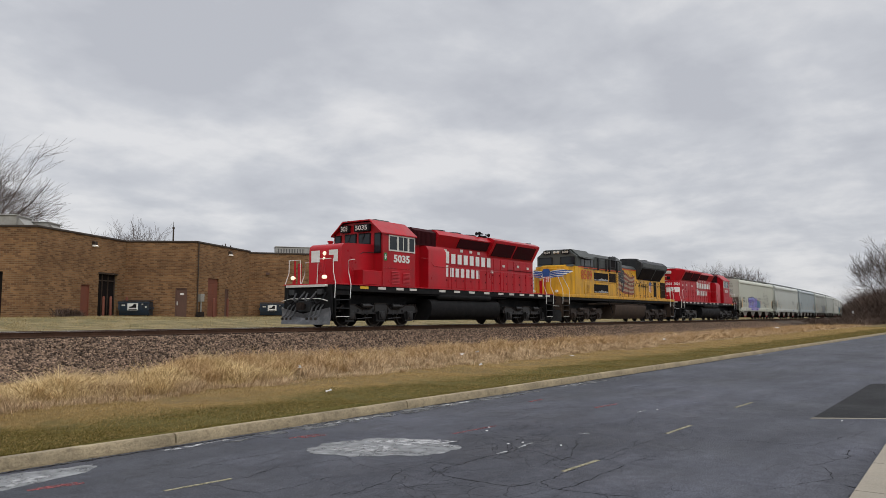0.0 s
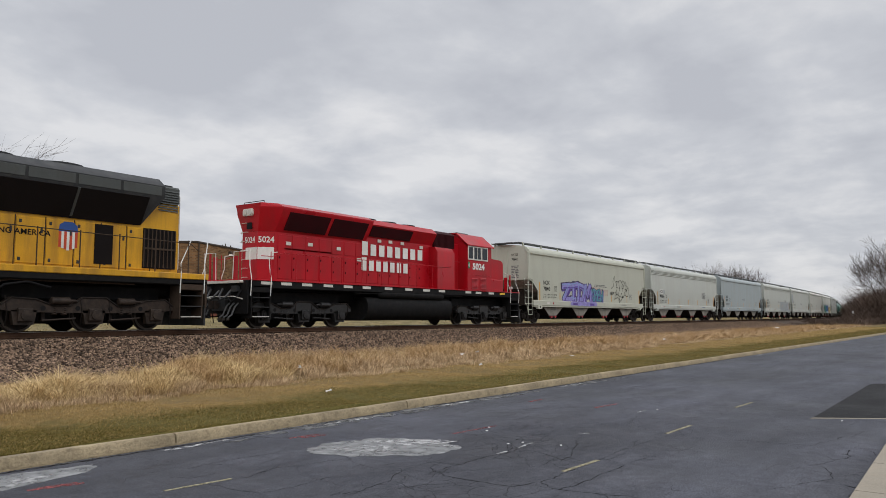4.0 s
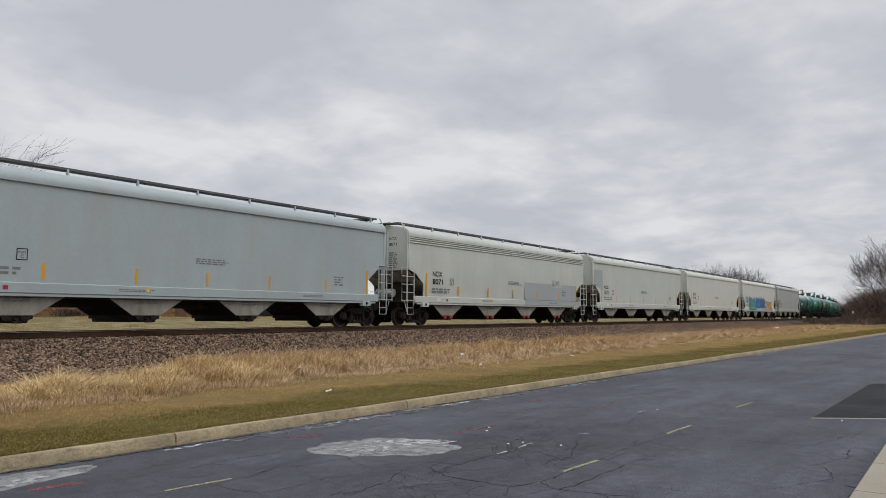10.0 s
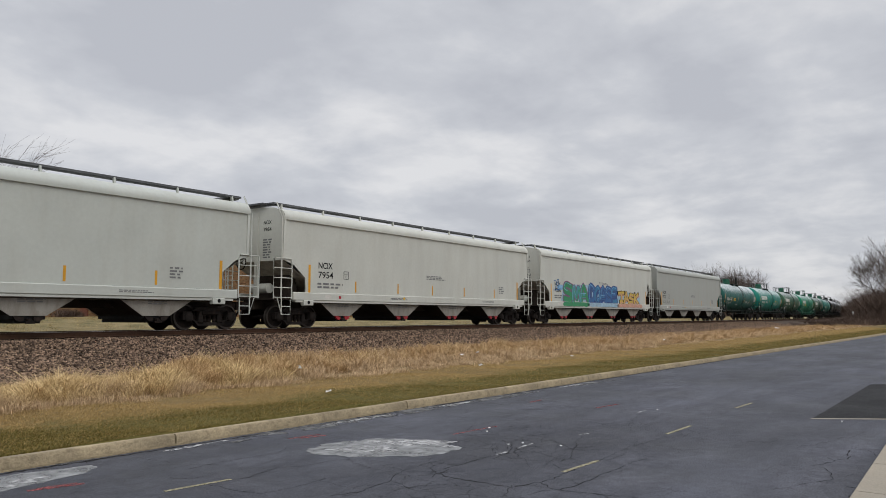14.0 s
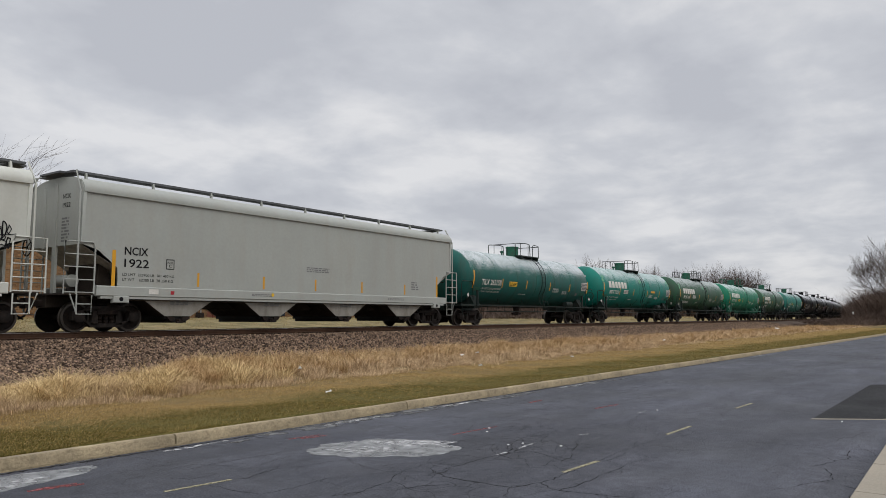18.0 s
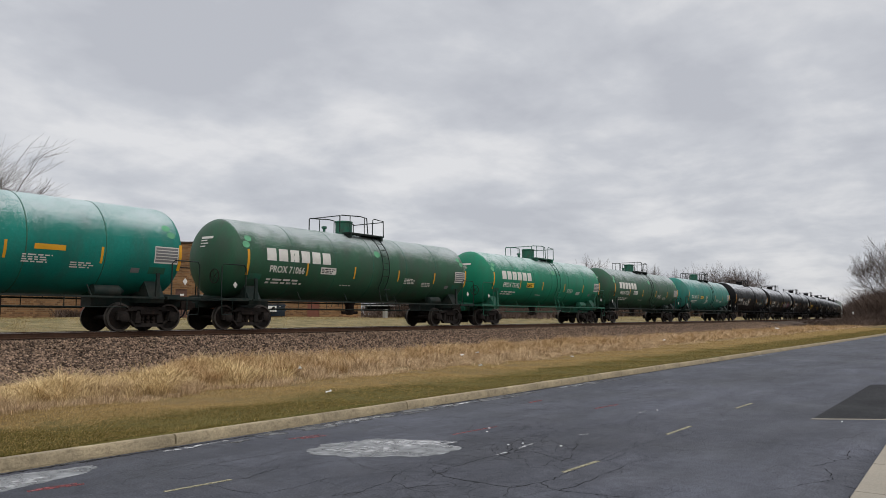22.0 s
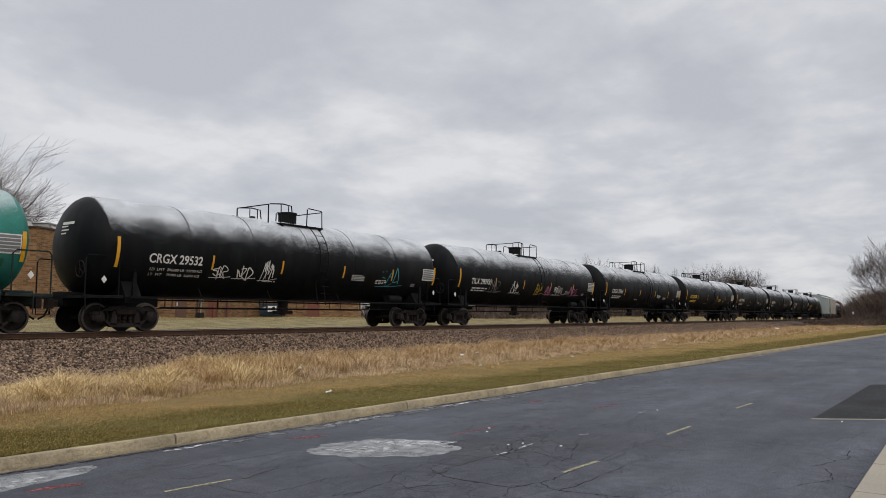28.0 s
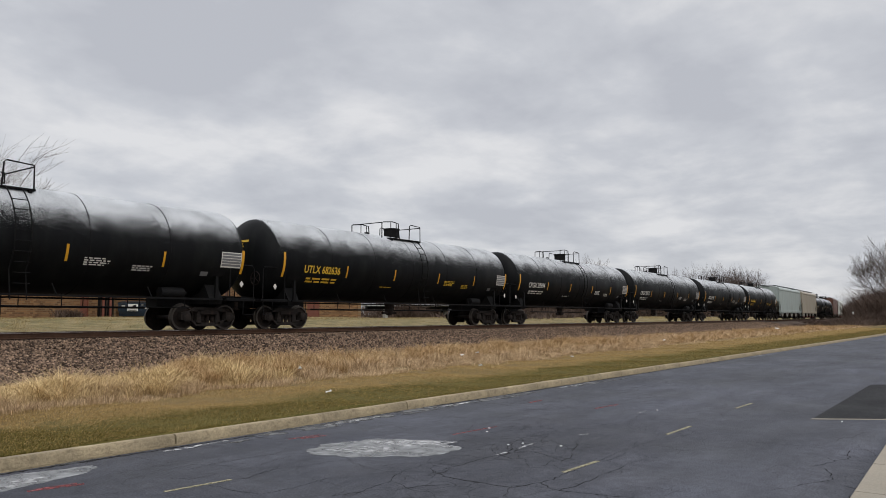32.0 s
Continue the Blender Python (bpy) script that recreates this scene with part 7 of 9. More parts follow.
    part("name_board", patch(2.6, 3.5, 2.42, 2.58, 0, TANK_R, TANK_Z), M_ORANGE, greens[1], "orange name board", smooth=0)
    scrawl(greens[5], -1.5, 1.9, 0.9, 0.55, 2, M_DULLWHITE, 0, 55, 0.05, TANK_R, TANK_Z)
    k = tank_car("black tank car dusted with snow along its top", 9.6, T_BLACK, U_BLACK, U_BLACK, 7.5, 0.52, 1.62, 2.76, 0.25)
    blacks = [k] + [copy_thing(k, here) for _ in range(8)]
    bm_ = ["CRGX 29532", "TILX 290939", "CRGX 29566", "UTLX 682636", "CRGX 29594", "CRGX 29571", "CRGX 29582", "UTLX 682640", "TILX 290917"]
    bs = [369.9, 388.9, 407.9, 426.6, 445.0, 463.5, 482.3, 500.8, 580.0]
    for i, (c, m, s) in enumerate(zip(blacks, bm_, bs)):
        tank_lettering(c, 9.6, m, M_YELLOWINK if m[0] == "U" else M_DULLWHITE, 200 + 10 * i, cover=0.52, r=1.62, zc=2.76)
        cars.append((c, s - 0.17, 0))
    blacks[0]["label"] = "black tank car with white scrawled tags behind the green cars"
    blacks[1]["label"] = "black tank car with coloured sprayed tags low on its side"
    blacks[3]["label"] = "black tank car with yellow lettering, dusted with snow"
    for i, (x, w, col) in enumerate(((-4.6, 0.8, M_DULLWHITE), (-3.6, 0.95, M_DULLWHITE), (-2.4, 0.8, M_DULLWHITE), (4.4, 1.6, G_TEAL))):
        scrawl(blacks[0], x, 1.85, w, 0.35 if i < 2 else 0.6, 3, col, 0, 300 + i, 0.035, 1.62, 2.76)
    for i, (x, w, col) in enumerate(((-5.3, 1.4, M_GREYINK), (-2.9, 1.05, M_DULLWHITE), (0.1, 1.0, G_GOLD), (1.35, 0.9, G_PINK), (2.5, 1.6, M_DULLWHITE), (4.8, 1.4, G_PINK))):
        scrawl(blacks[1], x, 1.85, w, 0.5, 3, col, 0, 320 + i, 0.04, 1.62, 2.76)
    # mixed cars at the far end
    for c, s in zip(made[6:9], (521.0, 542.2, 600.2)):
        cars.append((c, s, 0))
    cars.append((copy_thing(blacks[5], here), 561.0, 0))
    for c, s in zip(made[9:], (621.3, 642.5, 663.6)):
        cars.append((c, s, 0))
    return cars


CARS = build_train()


def motions():
    """The train rolls along the line at a steady speed; wheels turn while their car passes."""
    for car, s0, turn in CARS:
        rows = []
        for t in range(33):
            x, y, h = along(s0 - SPEED * t)
            rows.append((t, pose(x, y, RAIL_Z, 0, 0, h + turn)))
        walk(car, rows)
        t0, t1 = max(0.0, (s0 - 46) / SPEED), min(32.0, (s0 + 24) / SPEED)
        if t1 - t0 < 0.5:
            continue
        f0, f1 = round(t0 * FPS), round(t1 * FPS)
        for o in car.children_recursive:
            if not o.name.startswith("wheelset"):
                continue
            x, z = o.location.x, o.location.z
            spin = (-1 if turn == 0 else 1) * math.degrees(SPEED / z / FPS)
            rows = [(0.0, pose(x, 0, z))] if f0 > 0 else []
            rows += [(f / FPS, pose(x, 0, z, 0, spin * (f - f0), 0)) for f in range(f0, f1 + 1)]
            if f1 < 32 * FPS:
                rows.append((32.0, pose(x, 0, z, 0, spin * (f1 - f0), 0)))
            walk(o, rows)


# ---- ground, road and track bed ----
def big_mesh(name, verts, tris, material, kind="", label="", smooth=True):
    """A mesh from arrays: (n, 3) places, (m, 3) corners."""
    me = bpy.data.meshes.new(name)
    me.vertices.add(len(verts))
    me.vertices.foreach_set("co", np.ascontiguousarray(verts, dtype=np.float32).ravel())
    me.loops.add(tris.size)
    me.loops.foreach_set("vertex_index", np.ascontiguousarray(tris, dtype=np.int32).ravel())
    me.polygons.add(len(tris))
    me.polygons.foreach_set("loop_start", np.arange(0, tris.size, 3, dtype=np.int32))
    me.polygons.foreach_set("loop_total", np.full(len(tris), 3, dtype=np.int32))
    me.update(calc_edges=True)
    if smooth:
        me.shade_smooth()
    me.materials.append(material)
    ob = new(name, me)
    return tagged(ob, label, kind=kind)


def track_y(x):
    return TRACK_Y + np.maximum(0.0, x - STRAIGHT) ** 2 / (2 * RADIUS)


PROFILE_D = [-16.0, -15.0, -11.3, -8.5, -7.3, -6.5, -4.2, -2.2, -1.75, 1.75, 2.3, 4.0, 5.2, 8.0, 13.0, 25.0, 60.0, 900.0]
PROFILE_Z = [0.135, 0.135, 0.27, 0.33, 0.36, 0.22, 0.42, 0.66, 0.68, 0.68, 0.66, 0.60, 0.80, 1.05, 1.42, 1.57, 1.58, 1.58]


def ground_z(x, y):
    """Height of the land; the lie of the verge and the track bed goes with the distance from the track."""
    d = y - track_y(x)
    d = np.where(y < 12, np.minimum(d, y - TRACK_Y), d)
    d = np.maximum(d, -14.95)
    rough = np.where((d > -15) & (d < -2.3), 0.02, 0.0) * (np.sin(x * 1.7 + y * 2.1) + np.sin(x * 0.61 - y * 1.3 + 1.0))
    bumps = np.where(d > 4, 0.05, 0.0) * np.sin(x * 0.35 + 1.3) * np.sin(y * 0.5)
    return np.where(y < kerb_y(x) + 0.11, -0.08, np.interp(d, PROFILE_D, PROFILE_Z) + rough + bumps)


def kerb_y(x):
    """The kerb's front edge: it closes in on the lot as it runs away."""
    return 8.22 - 0.029 * (np.clip(x, -60, 110) - 11.0)


def ground_material():
    m = surface("verge_grass_and_earth", (0.17, 0.12, 0.055), 0.95, var=0.25, scale=0.8, grain=16, bump=0.7, spec=0.1)
    nt, N, K, b = nodes_of(m)
    geo, sep = N.new("ShaderNodeNewGeometry"), N.new("ShaderNodeSeparateXYZ")
    K(geo.outputs["Position"], sep.inputs[0])
    n = chain_noise(m, 0.9, 5)
    fine = chain_noise(m, 22, 4)
    yv = calc(m, "ADD", sep.outputs[1], calc(m, "MULTIPLY", calc(m, "SUBTRACT", n, 0.5), 2.0))
    lawn = remap(m, yv, 9.5, 11.0, 1.0, 0.0)
    green = blend(m, remap(m, fine, 0.35, 0.65, 0, 1), (0.060, 0.056, 0.014), (0.15, 0.12, 0.040))
    col = blend(m, lawn, base_of(m), green)
    far = remap(m, yv, 26.0, 30.0, 0.0, 1.0)
    field = blend(m, remap(m, n, 0.35, 0.65, 0, 1), (0.27, 0.215, 0.115), (0.13, 0.115, 0.055))
    K(blend(m, far, col, field), b.inputs["Base Color"])
    return m


M_GROUND = ground_material()
xs = np.unique(np.concatenate([np.linspace(-1500, -40, 14), np.arange(-40, 130, 0.8), np.linspace(130, 420, 60), np.linspace(420, 2500, 16)]))
ys = np.unique(np.concatenate([np.linspace(-1500, -40, 8), np.linspace(-40, 7.9, 8), [8.18, 8.32, 8.335], np.arange(8.6, 22.0, 0.35), np.arange(22, 60, 0.8), np.linspace(60, 140, 30), np.linspace(140, 2500, 22)]))
gx, gy = np.meshgrid(xs, ys, indexing="ij")
gy = gy + (kerb_y(gx) - 8.22) * np.clip((14.0 - gy) / 5.5, 0.0, 1.0)
gv = np.stack([gx, gy, ground_z(gx, gy)], -1).reshape(-1, 3)
ni, nj = gx.shape
idx = np.arange(ni * nj).reshape(ni, nj)
q0, q1, q2, q3 = idx[:-1, :-1].ravel(), idx[1:, :-1].ravel(), idx[1:, 1:].ravel(), idx[:-1, 1:].ravel()
big_mesh("ground", gv, np.concatenate([np.stack([q0, q1, q2], 1), np.stack([q0, q2, q3], 1)]), M_GROUND, "structure", "mown verge and rough winter grassland")


def asphalt_material(name, base, crack=1.0, gloss=0.32):
    m = surface(name, base, 0.72, var=0.26, scale=0.5, grain=38, bump=0.7, spec=gloss, dirt=(base[0] * 1.9, base[1] * 1.85, base[2] * 1.75), dirt_amount=0.5)
    nt, N, K, b = nodes_of(m)
    n1, n2 = chain_noise(m, 7.0, 5), chain_noise(m, 1.3, 5, stretch=(0.35, 1.6, 1))
    speck = remap(m, chain_noise(m, 60, 2), 0.34, 0.66, 0.50, 1.55)
    K(blend(m, 1.0, base_of(m), speck, "MULTIPLY"), b.inputs["Base Color"])
    tone = calc(m, "ADD", remap(m, n1, 0.3, 0.7, 0.0, 0.5), remap(m, n2, 0.3, 0.7, 0.0, 0.5))
    K(blend(m, tone, blend(m, 1.0, base_of(m), (0.58, 0.58, 0.59), "MULTIPLY"), blend(m, 1.0, base_of(m), (1.45, 1.45, 1.42), "MULTIPLY")), b.inputs["Base Color"])
    if not crack:
        return m
    worn = remap(m, chain_noise(m, 0.22, 4, stretch=(0.6, 1.5, 1)), 0.36, 0.64, 0.76, 1.26)
    K(blend(m, 1.0, base_of(m), worn, "MULTIPLY"), b.inputs["Base Color"])
    tc = N.new("ShaderNodeTexCoord")
    warp = N.new("ShaderNodeTexNoise")
    warp.inputs["Scale"].default_value, warp.inputs["Detail"].default_value = 2.6, 8
    K(tc.outputs["Object"], warp.inputs["Vector"])
    vec = N.new("ShaderNodeVectorMath")
    vec.operation = "MULTIPLY_ADD"
    K(warp.outputs["Color"], vec.inputs[0])
    vec.inputs[1].default_value = (0.34, 0.34, 0)
    K(tc.outputs["Object"], vec.inputs[2])

    def cracks(scale, width, lo, hi, mask_scale):
        v = N.new("ShaderNodeTexVoronoi")
        v.feature = "DISTANCE_TO_EDGE"
        v.voronoi_dimensions = "2D"
        v.inputs["Scale"].default_value = scale
        K(vec.outputs[0], v.inputs["Vector"])
        line = remap(m, v.outputs["Distance"], 0.0, width, 1.0, 0.0)
        mask = remap(m, chain_noise(m, mask_scale, 3), lo, hi, 0.0, 1.0)
        return calc(m, "MULTIPLY", line, mask)
    c = calc(m, "MAXIMUM", cracks(0.40, 0.0022, 0.50, 0.58, 0.30), calc(m, "MULTIPLY", cracks(3.0, 0.020, 0.56, 0.64, 0.38), 0.8))
    c = calc(m, "MAXIMUM", c, calc(m, "MULTIPLY", cracks(1.1, 0.005, 0.54, 0.62, 0.5), 0.8))
    c = calc(m, "MULTIPLY", c, crack, True)
    K(blend(m, c, base_of(m), (0.010, 0.010, 0.011)), b.inputs["Base Color"])
    bp = [x for x in N if x.type == "BUMP"][0]
    old = bp.inputs["Height"].links[0].from_socket
    K(calc(m, "SUBTRACT", old, calc(m, "MULTIPLY", c, 2.0)), bp.inputs["Height"])
    return m


M_ASPHALT = asphalt_material("old_cracked_asphalt", (0.0475, 0.0498, 0.0625), 1.0)
M_PATCH = asphalt_material("fresh_black_asphalt", (0.0165, 0.0168, 0.018), 0.0, 0.12)
M_KERB = surface("weathered_kerb_concrete", (0.325, 0.262, 0.165), 0.9, var=0.28, scale=2.4, grain=34, bump=0.8, dirt=(0.12, 0.092, 0.058), dirt_amount=0.65, streak=0.5)
M_CONCRETE = surface("pale_pavement_concrete", (0.285, 0.25, 0.195), 0.85, var=0.12, scale=1.2, grain=40, bump=0.4, dirt=(0.26, 0.24, 0.20), dirt_amount=0.4)
tagged(part("road", Form().prism([(-120, -60), (420, -60), (420, float(kerb_y(420.0)) - 0.01), (110, float(kerb_y(110.0)) - 0.01), (-60, float(kerb_y(-60.0)) - 0.01), (-120, float(kerb_y(-120.0)) - 0.01)], -0.06, 0.0, "z"), M_ASPHALT), "old cracked blue-grey car park asphalt", kind="structure")
tagged(part("road_patch", Form().prism([(14.12, 0.95), (21.6, 0.95), (20.68, 2.09), (13.34, 2.18)], -0.02, 0.006, "z"), M_PATCH), "newer black asphalt repair patch", kind="structure")
tagged(part("road_patch_edge", Form().prism([(14.03, 0.95), (14.11, 0.95), (13.33, 2.19), (13.22, 2.2)], -0.02, 0.005, "z"), M_CONCRETE), "pale line at the edge of the repair patch", kind="structure")
pave = tagged(part("pavement", Form().box(-30, 40, -2.0, 0.91, -0.05, 0.03), M_CONCRETE), "pale concrete pavement", kind="structure")
for i in range(24):
    part("slab", Form().box(-6 + i * 1.5 + 0.008, -4.5 + i * 1.5 - 0.008, -1.9, 0.93, 0.03, 0.12, 0.012), M_CONCRETE, pave)
kerb = tagged(part("kerb", Form().box(-71, 100, 0.0, 0.13, -0.05, 0.02), M_KERB, at=pose(11, 8.22, 0, 0, 0, -1.661)), "weathered concrete kerb along the verge", kind="structure")
kform = Form().prism([(0.0, -0.02), (0.012, 0.115), (0.035, 0.138), (0.13, 0.14), (0.145, 0.12), (0.145, -0.02)], 0.012, 4.588, "x").mesh("kerb_stone")
for i in range(27):
    part("kerb_stone", kform, M_KERB, kerb, at=pose(-23.6 + 4.6 * i, random.uniform(-0.006, 0.006), random.uniform(-0.008, 0.004), 0, random.uniform(-0.05, 0.05), 0))


# stains and old paint on the asphalt
def blotch(name, label, cx, cy, a, c, turn, material, seed, z=0.004, n=90, jag=0.18):
    rng = random.Random(seed)
    ph = [rng.uniform(0, 6.28) for _ in range(5)]
    pts = []
    for k in range(n):
        g = k * math.tau / n
        r = 1 + jag * (math.sin(2 * g + ph[0]) * 0.5 + math.sin(3 * g + ph[1]) * 0.5 + math.sin(7 * g + ph[2]) * 0.3 + math.sin(13 * g + ph[3]) * 0.25 + math.sin(29 * g + ph[4]) * 0.16)
        u, v = a * r * math.cos(g), c * r * math.sin(g)
        t = radians(turn)
        pts.append((cx + u * math.cos(t) - v * math.sin(t), cy + u * math.sin(t) + v * math.cos(t)))
    return tagged(part(name, Form().prism(pts, z - 0.003, z, "z"), material, smooth=0), label, kind="structure")


def broken(name, color, scale, lo, hi, rough=0.7):
    """Patchy thin coat that lets the asphalt show through."""
    m = surface(name, color, rough, var=0.15, scale=2.0, grain=30, bump=0.2)
    nt, N, K, b = nodes_of(m)
    a = remap(m, chain_noise(m, scale, 6), lo, hi, 0.0, 1.0)
    K(a, b.inputs["Alpha"])
    return m


M_SALT = broken("dried_white_stain", (0.47, 0.47, 0.47), 9.0, 0.40, 0.70)
M_SALTRIM = broken("thin_grey_stain", (0.245, 0.25, 0.252), 5.0, 0.16, 0.66)
M_OLDYELLOW = broken("worn_yellow_line", (0.30, 0.27, 0.17), 26.0, 0.20, 0.62)
M_OLDRED = broken("worn_red_mark", (0.27, 0.06, 0.06), 16.0, 0.36, 0.70)
M_SILT = broken("thin_gutter_silt", (0.125, 0.125, 0.125), 3.0, 0.42, 0.62)
M_CRACK = surface("dark_crack_fill", (0.012, 0.0115, 0.012), 0.9, spec=0.1, var=0.2, bump=0.2)
blotch("stain", "thin dried grey puddle stain on asphalt", 7.24, 6.10, 0.86, 0.68, -50, M_SALTRIM, 3, jag=0.13)
blotch("stain", "white dried salt in a puddle stain", 7.0, 6.2, 0.42, 0.20, -50, M_SALT, 5, 0.007, jag=0.3)
blotch("stain", "pale rim of a dried puddle", 7.72, 6.05, 0.50, 0.24, -56, M_SALT, 8, 0.008, jag=0.2)
blotch("stain", "white crust at the edge of a puddle stain", 7.78, 5.45, 0.10, 0.06, -40, M_SALT, 12, 0.010, jag=0.3)
blotch("stain", "grey stain by the kerb", 3.45, 7.88, 0.98, 0.34, 6, M_SALTRIM, 9, jag=0.12)
blotch("stain", "white stain by the kerb", 3.3, 7.80, 0.6, 0.2, 4, M_SALT, 10, 0.007)
for i, (x, l) in enumerate(((4.6, 0.35), (5.9, 0.45), (6.5, 0.3), (7.8, 0.5), (8.9, 0.6), (9.7, 0.5), (10.6, 0.8), (11.6, 0.5), (13.3, 0.5), (14.1, 0.3), (16.2, 0.5), (18.5, 0.6), (24.0, 0.6), (33.0, 0.7))):
    blotch("stain", "white streak in the gutter", x, float(kerb_y(x)) - 0.07 - 0.16 * (i % 3), l, 0.05, 0, M_SALT if i % 3 == 1 else M_SILT, 30 + i, 0.007, jag=0.45)
for x, l in ((8.2, 1.5), (10.6, 1.4), (13.2, 1.2), (17.0, 1.2)):
    blotch("stain", "thin grey silt along the gutter", x, float(kerb_y(x)) - 0.24, l, 0.17, -1.7, M_SILT, 60 + int(x), 0.004, jag=0.2)


def paint_mark(label, a, c, w, material):
    """A worn stroke of paint between two places on the asphalt."""
    l = math.dist(a, c)
    tagged(part("paint_mark", Form().box(0, l, -w / 2, w / 2, 0.001, 0.004), material, at=pose(a[0], a[1], 0, 0, 0, math.degrees(math.atan2(c[1] - a[1], c[0] - a[0])))), label, kind="structure")


for a, c in (((4.25, 6.29), (4.95, 6.2)), ((7.23, 3.62), (8.02, 3.57)), ((10.36, 3.57), (11.36, 3.54)), ((14.0, 3.55), (15.0, 3.5))):
    paint_mark("worn pale yellow line", a, c, 0.05, M_OLDYELLOW)
for a, c, w in (((7.0, 7.58), (7.5, 7.50), 0.05), ((7.12, 7.48), (7.5, 7.38), 0.05), ((3.5, 7.36), (3.98, 7.22), 0.06), ((3.6, 7.38), (3.95, 7.30), 0.04), ((8.6, 6.0), (9.6, 5.9), 0.04), ((12.6, 7.0), (13.1, 7.0), 0.06), ((12.5, 5.6), (13.3, 5.5), 0.05)):
    paint_mark("worn red survey mark", a, c, w, M_OLDRED)
for a, c in (((7.67, 4.72), (7.9, 4.70)), ((9.62, 4.56), (9.76, 4.48)), ((12.3, 4.75), (12.7, 4.75)), ((8.2, 4.72), (8.6, 4.74))):
    paint_mark("white chalk mark", a, c, 0.035, M_SALT)
M_CHIP = surface("white_paint_chip", (0.70, 0.70, 0.68), 0.7, var=0.1, bump=0.2)
rngc = random.Random(14)
for x, y in ((9.4, 5.9), (9.1, 5.75), (8.55, 4.85), (8.35, 4.95), (12.9, 4.6), (13.2, 1.75), (8.65, 4.35)):
    pts = [(0.018 * rngc.uniform(0.5, 1.3) * math.cos(k * 1.047), 0.018 * rngc.uniform(0.5, 1.3) * math.sin(k * 1.047)) for k in range(6)]
    tagged(part("paint_chip", Form().prism(pts, 0.0, 0.008, "z"), M_CHIP, at=pose(x, y, 0.001)), "small white chip lying on the asphalt", "litter", "chips on the asphalt")


def crack(seed, wide, *anchors):
    """A ragged crack that wanders from anchor to anchor, tapering out, with short side cracks."""
    rng = random.Random(seed)
    f = Form()

    def run(pts, w0, w1):
        v = []
        for i, (x, y) in enumerate(pts):
            xa, ya = pts[max(0, i - 1)]
            xb, yb = pts[min(len(pts) - 1, i + 1)]
            l = math.hypot(xb - xa, yb - ya) or 1
            w = (w0 + (w1 - w0) * i / max(1, len(pts) - 1)) * rng.uniform(0.35, 1.25) / 2
            v += [(x - (yb - ya) / l * w, y + (xb - xa) / l * w, 0.0018), (x + (yb - ya) / l * w, y - (xb - xa) / l * w, 0.0018)]
        f.add(v, [(2 * i, 2 * i + 1, 2 * i + 3, 2 * i + 2) for i in range(len(pts) - 1)])
    pts = []
    for (xa, ya), (xb, yb) in zip(anchors, anchors[1:]):
        l = math.dist((xa, ya), (xb, yb))
        k = max(3, int(l / 0.07))
        bow = rng.uniform(-0.06, 0.06) * l
        for i in range(k):
            t = i / k
            o = bow * math.sin(math.pi * t) + rng.uniform(-0.022, 0.022)
            pts.append((xa + (xb - xa) * t - (yb - ya) / l * o, ya + (yb - ya) * t + (xb - xa) / l * o))
    pts.append(anchors[-1])
    run(pts, wide, wide * 0.5)
    for i in range(4, len(pts) - 2, 7):
        if rng.random() < 0.6:
            a = rng.uniform(0, 6.283)
            side = [pts[i]]
            for k in range(rng.randint(3, 9)):
                a += rng.uniform(-0.6, 0.6)
                side.append((side[-1][0] + 0.06 * math.cos(a), side[-1][1] + 0.06 * math.sin(a)))
            run(side, wide * 0.6, wide * 0.15)
    tagged(part("crack", f, M_CRACK, smooth=0), "dark ragged crack-like line on old asphalt", kind="structure")


crack(400, 0.016, (6.33, 4.54), (6.30, 4.10), (6.29, 3.69), (6.67, 3.58), (6.46, 3.29), (6.54, 2.88), (6.61, 2.53))
crack(401, 0.011, (6.67, 3.58), (6.88, 3.54), (7.37, 3.57), (8.02, 3.57), (9.98, 3.52))
crack(402, 0.012, (6.46, 3.29), (6.71, 3.23), (7.12, 3.22), (7.59, 3.21), (8.52, 3.16))
crack(403, 0.012, (6.61, 4.74), (7.12, 4.71), (7.76, 4.65), (8.11, 4.53), (7.94, 4.15), (7.75, 3.66))
crack(404, 0.010, (7.76, 4.65), (8.52, 5.01), (9.14, 5.10), (9.55, 5.14))
crack(405, 0.009, (8.44, 4.08), (9.09, 4.37), (9.58, 4.49))
crack(406, 0.015, (10.43, 1.31), (9.89, 1.25), (9.40, 1.42), (9.12, 1.54))
crack(407, 0.013, (9.12, 1.43), (8.83, 1.30), (8.53, 1.25), (8.13, 1.42), (7.68, 1.63))
crack(408, 0.012, (10.58, 1.23), (10.72, 0.96))
crack(409, 0.009, (4.67, 6.20), (4.65, 5.81), (4.72, 5.49), (5.05, 5.42), (5.59, 5.44))
crack(410, 0.009, (5.03, 6.13), (5.52, 6.25), (6.25, 6.03), (6.42, 5.92), (6.24, 5.61), (6.19, 5.06))
crack(411, 0.012, (5.04, 4.90), (5.30, 4.79), (5.86, 4.84), (6.28, 5.04), (7.04, 5.05))
crack(412, 0.008, (4.63, 6.77), (4.71, 6.57), (5.05, 6.56))
crack(413, 0.008, (5.00, 6.98), (5.64, 7.00), (6.17, 6.92), (6.52, 7.10))
crack(414, 0.009, (5.82, 4.76), (5.67, 4.40), (5.73, 4.12))
crack(415, 0.008, (7.40, 4.61), (8.38, 4.63), (8.72, 4.45), (7.98, 4.15))
crack(416, 0.007, (9.69, 5.03), (10.15, 4.85), (10.38, 4.24), (10.34, 3.02), (10.51, 1.66))
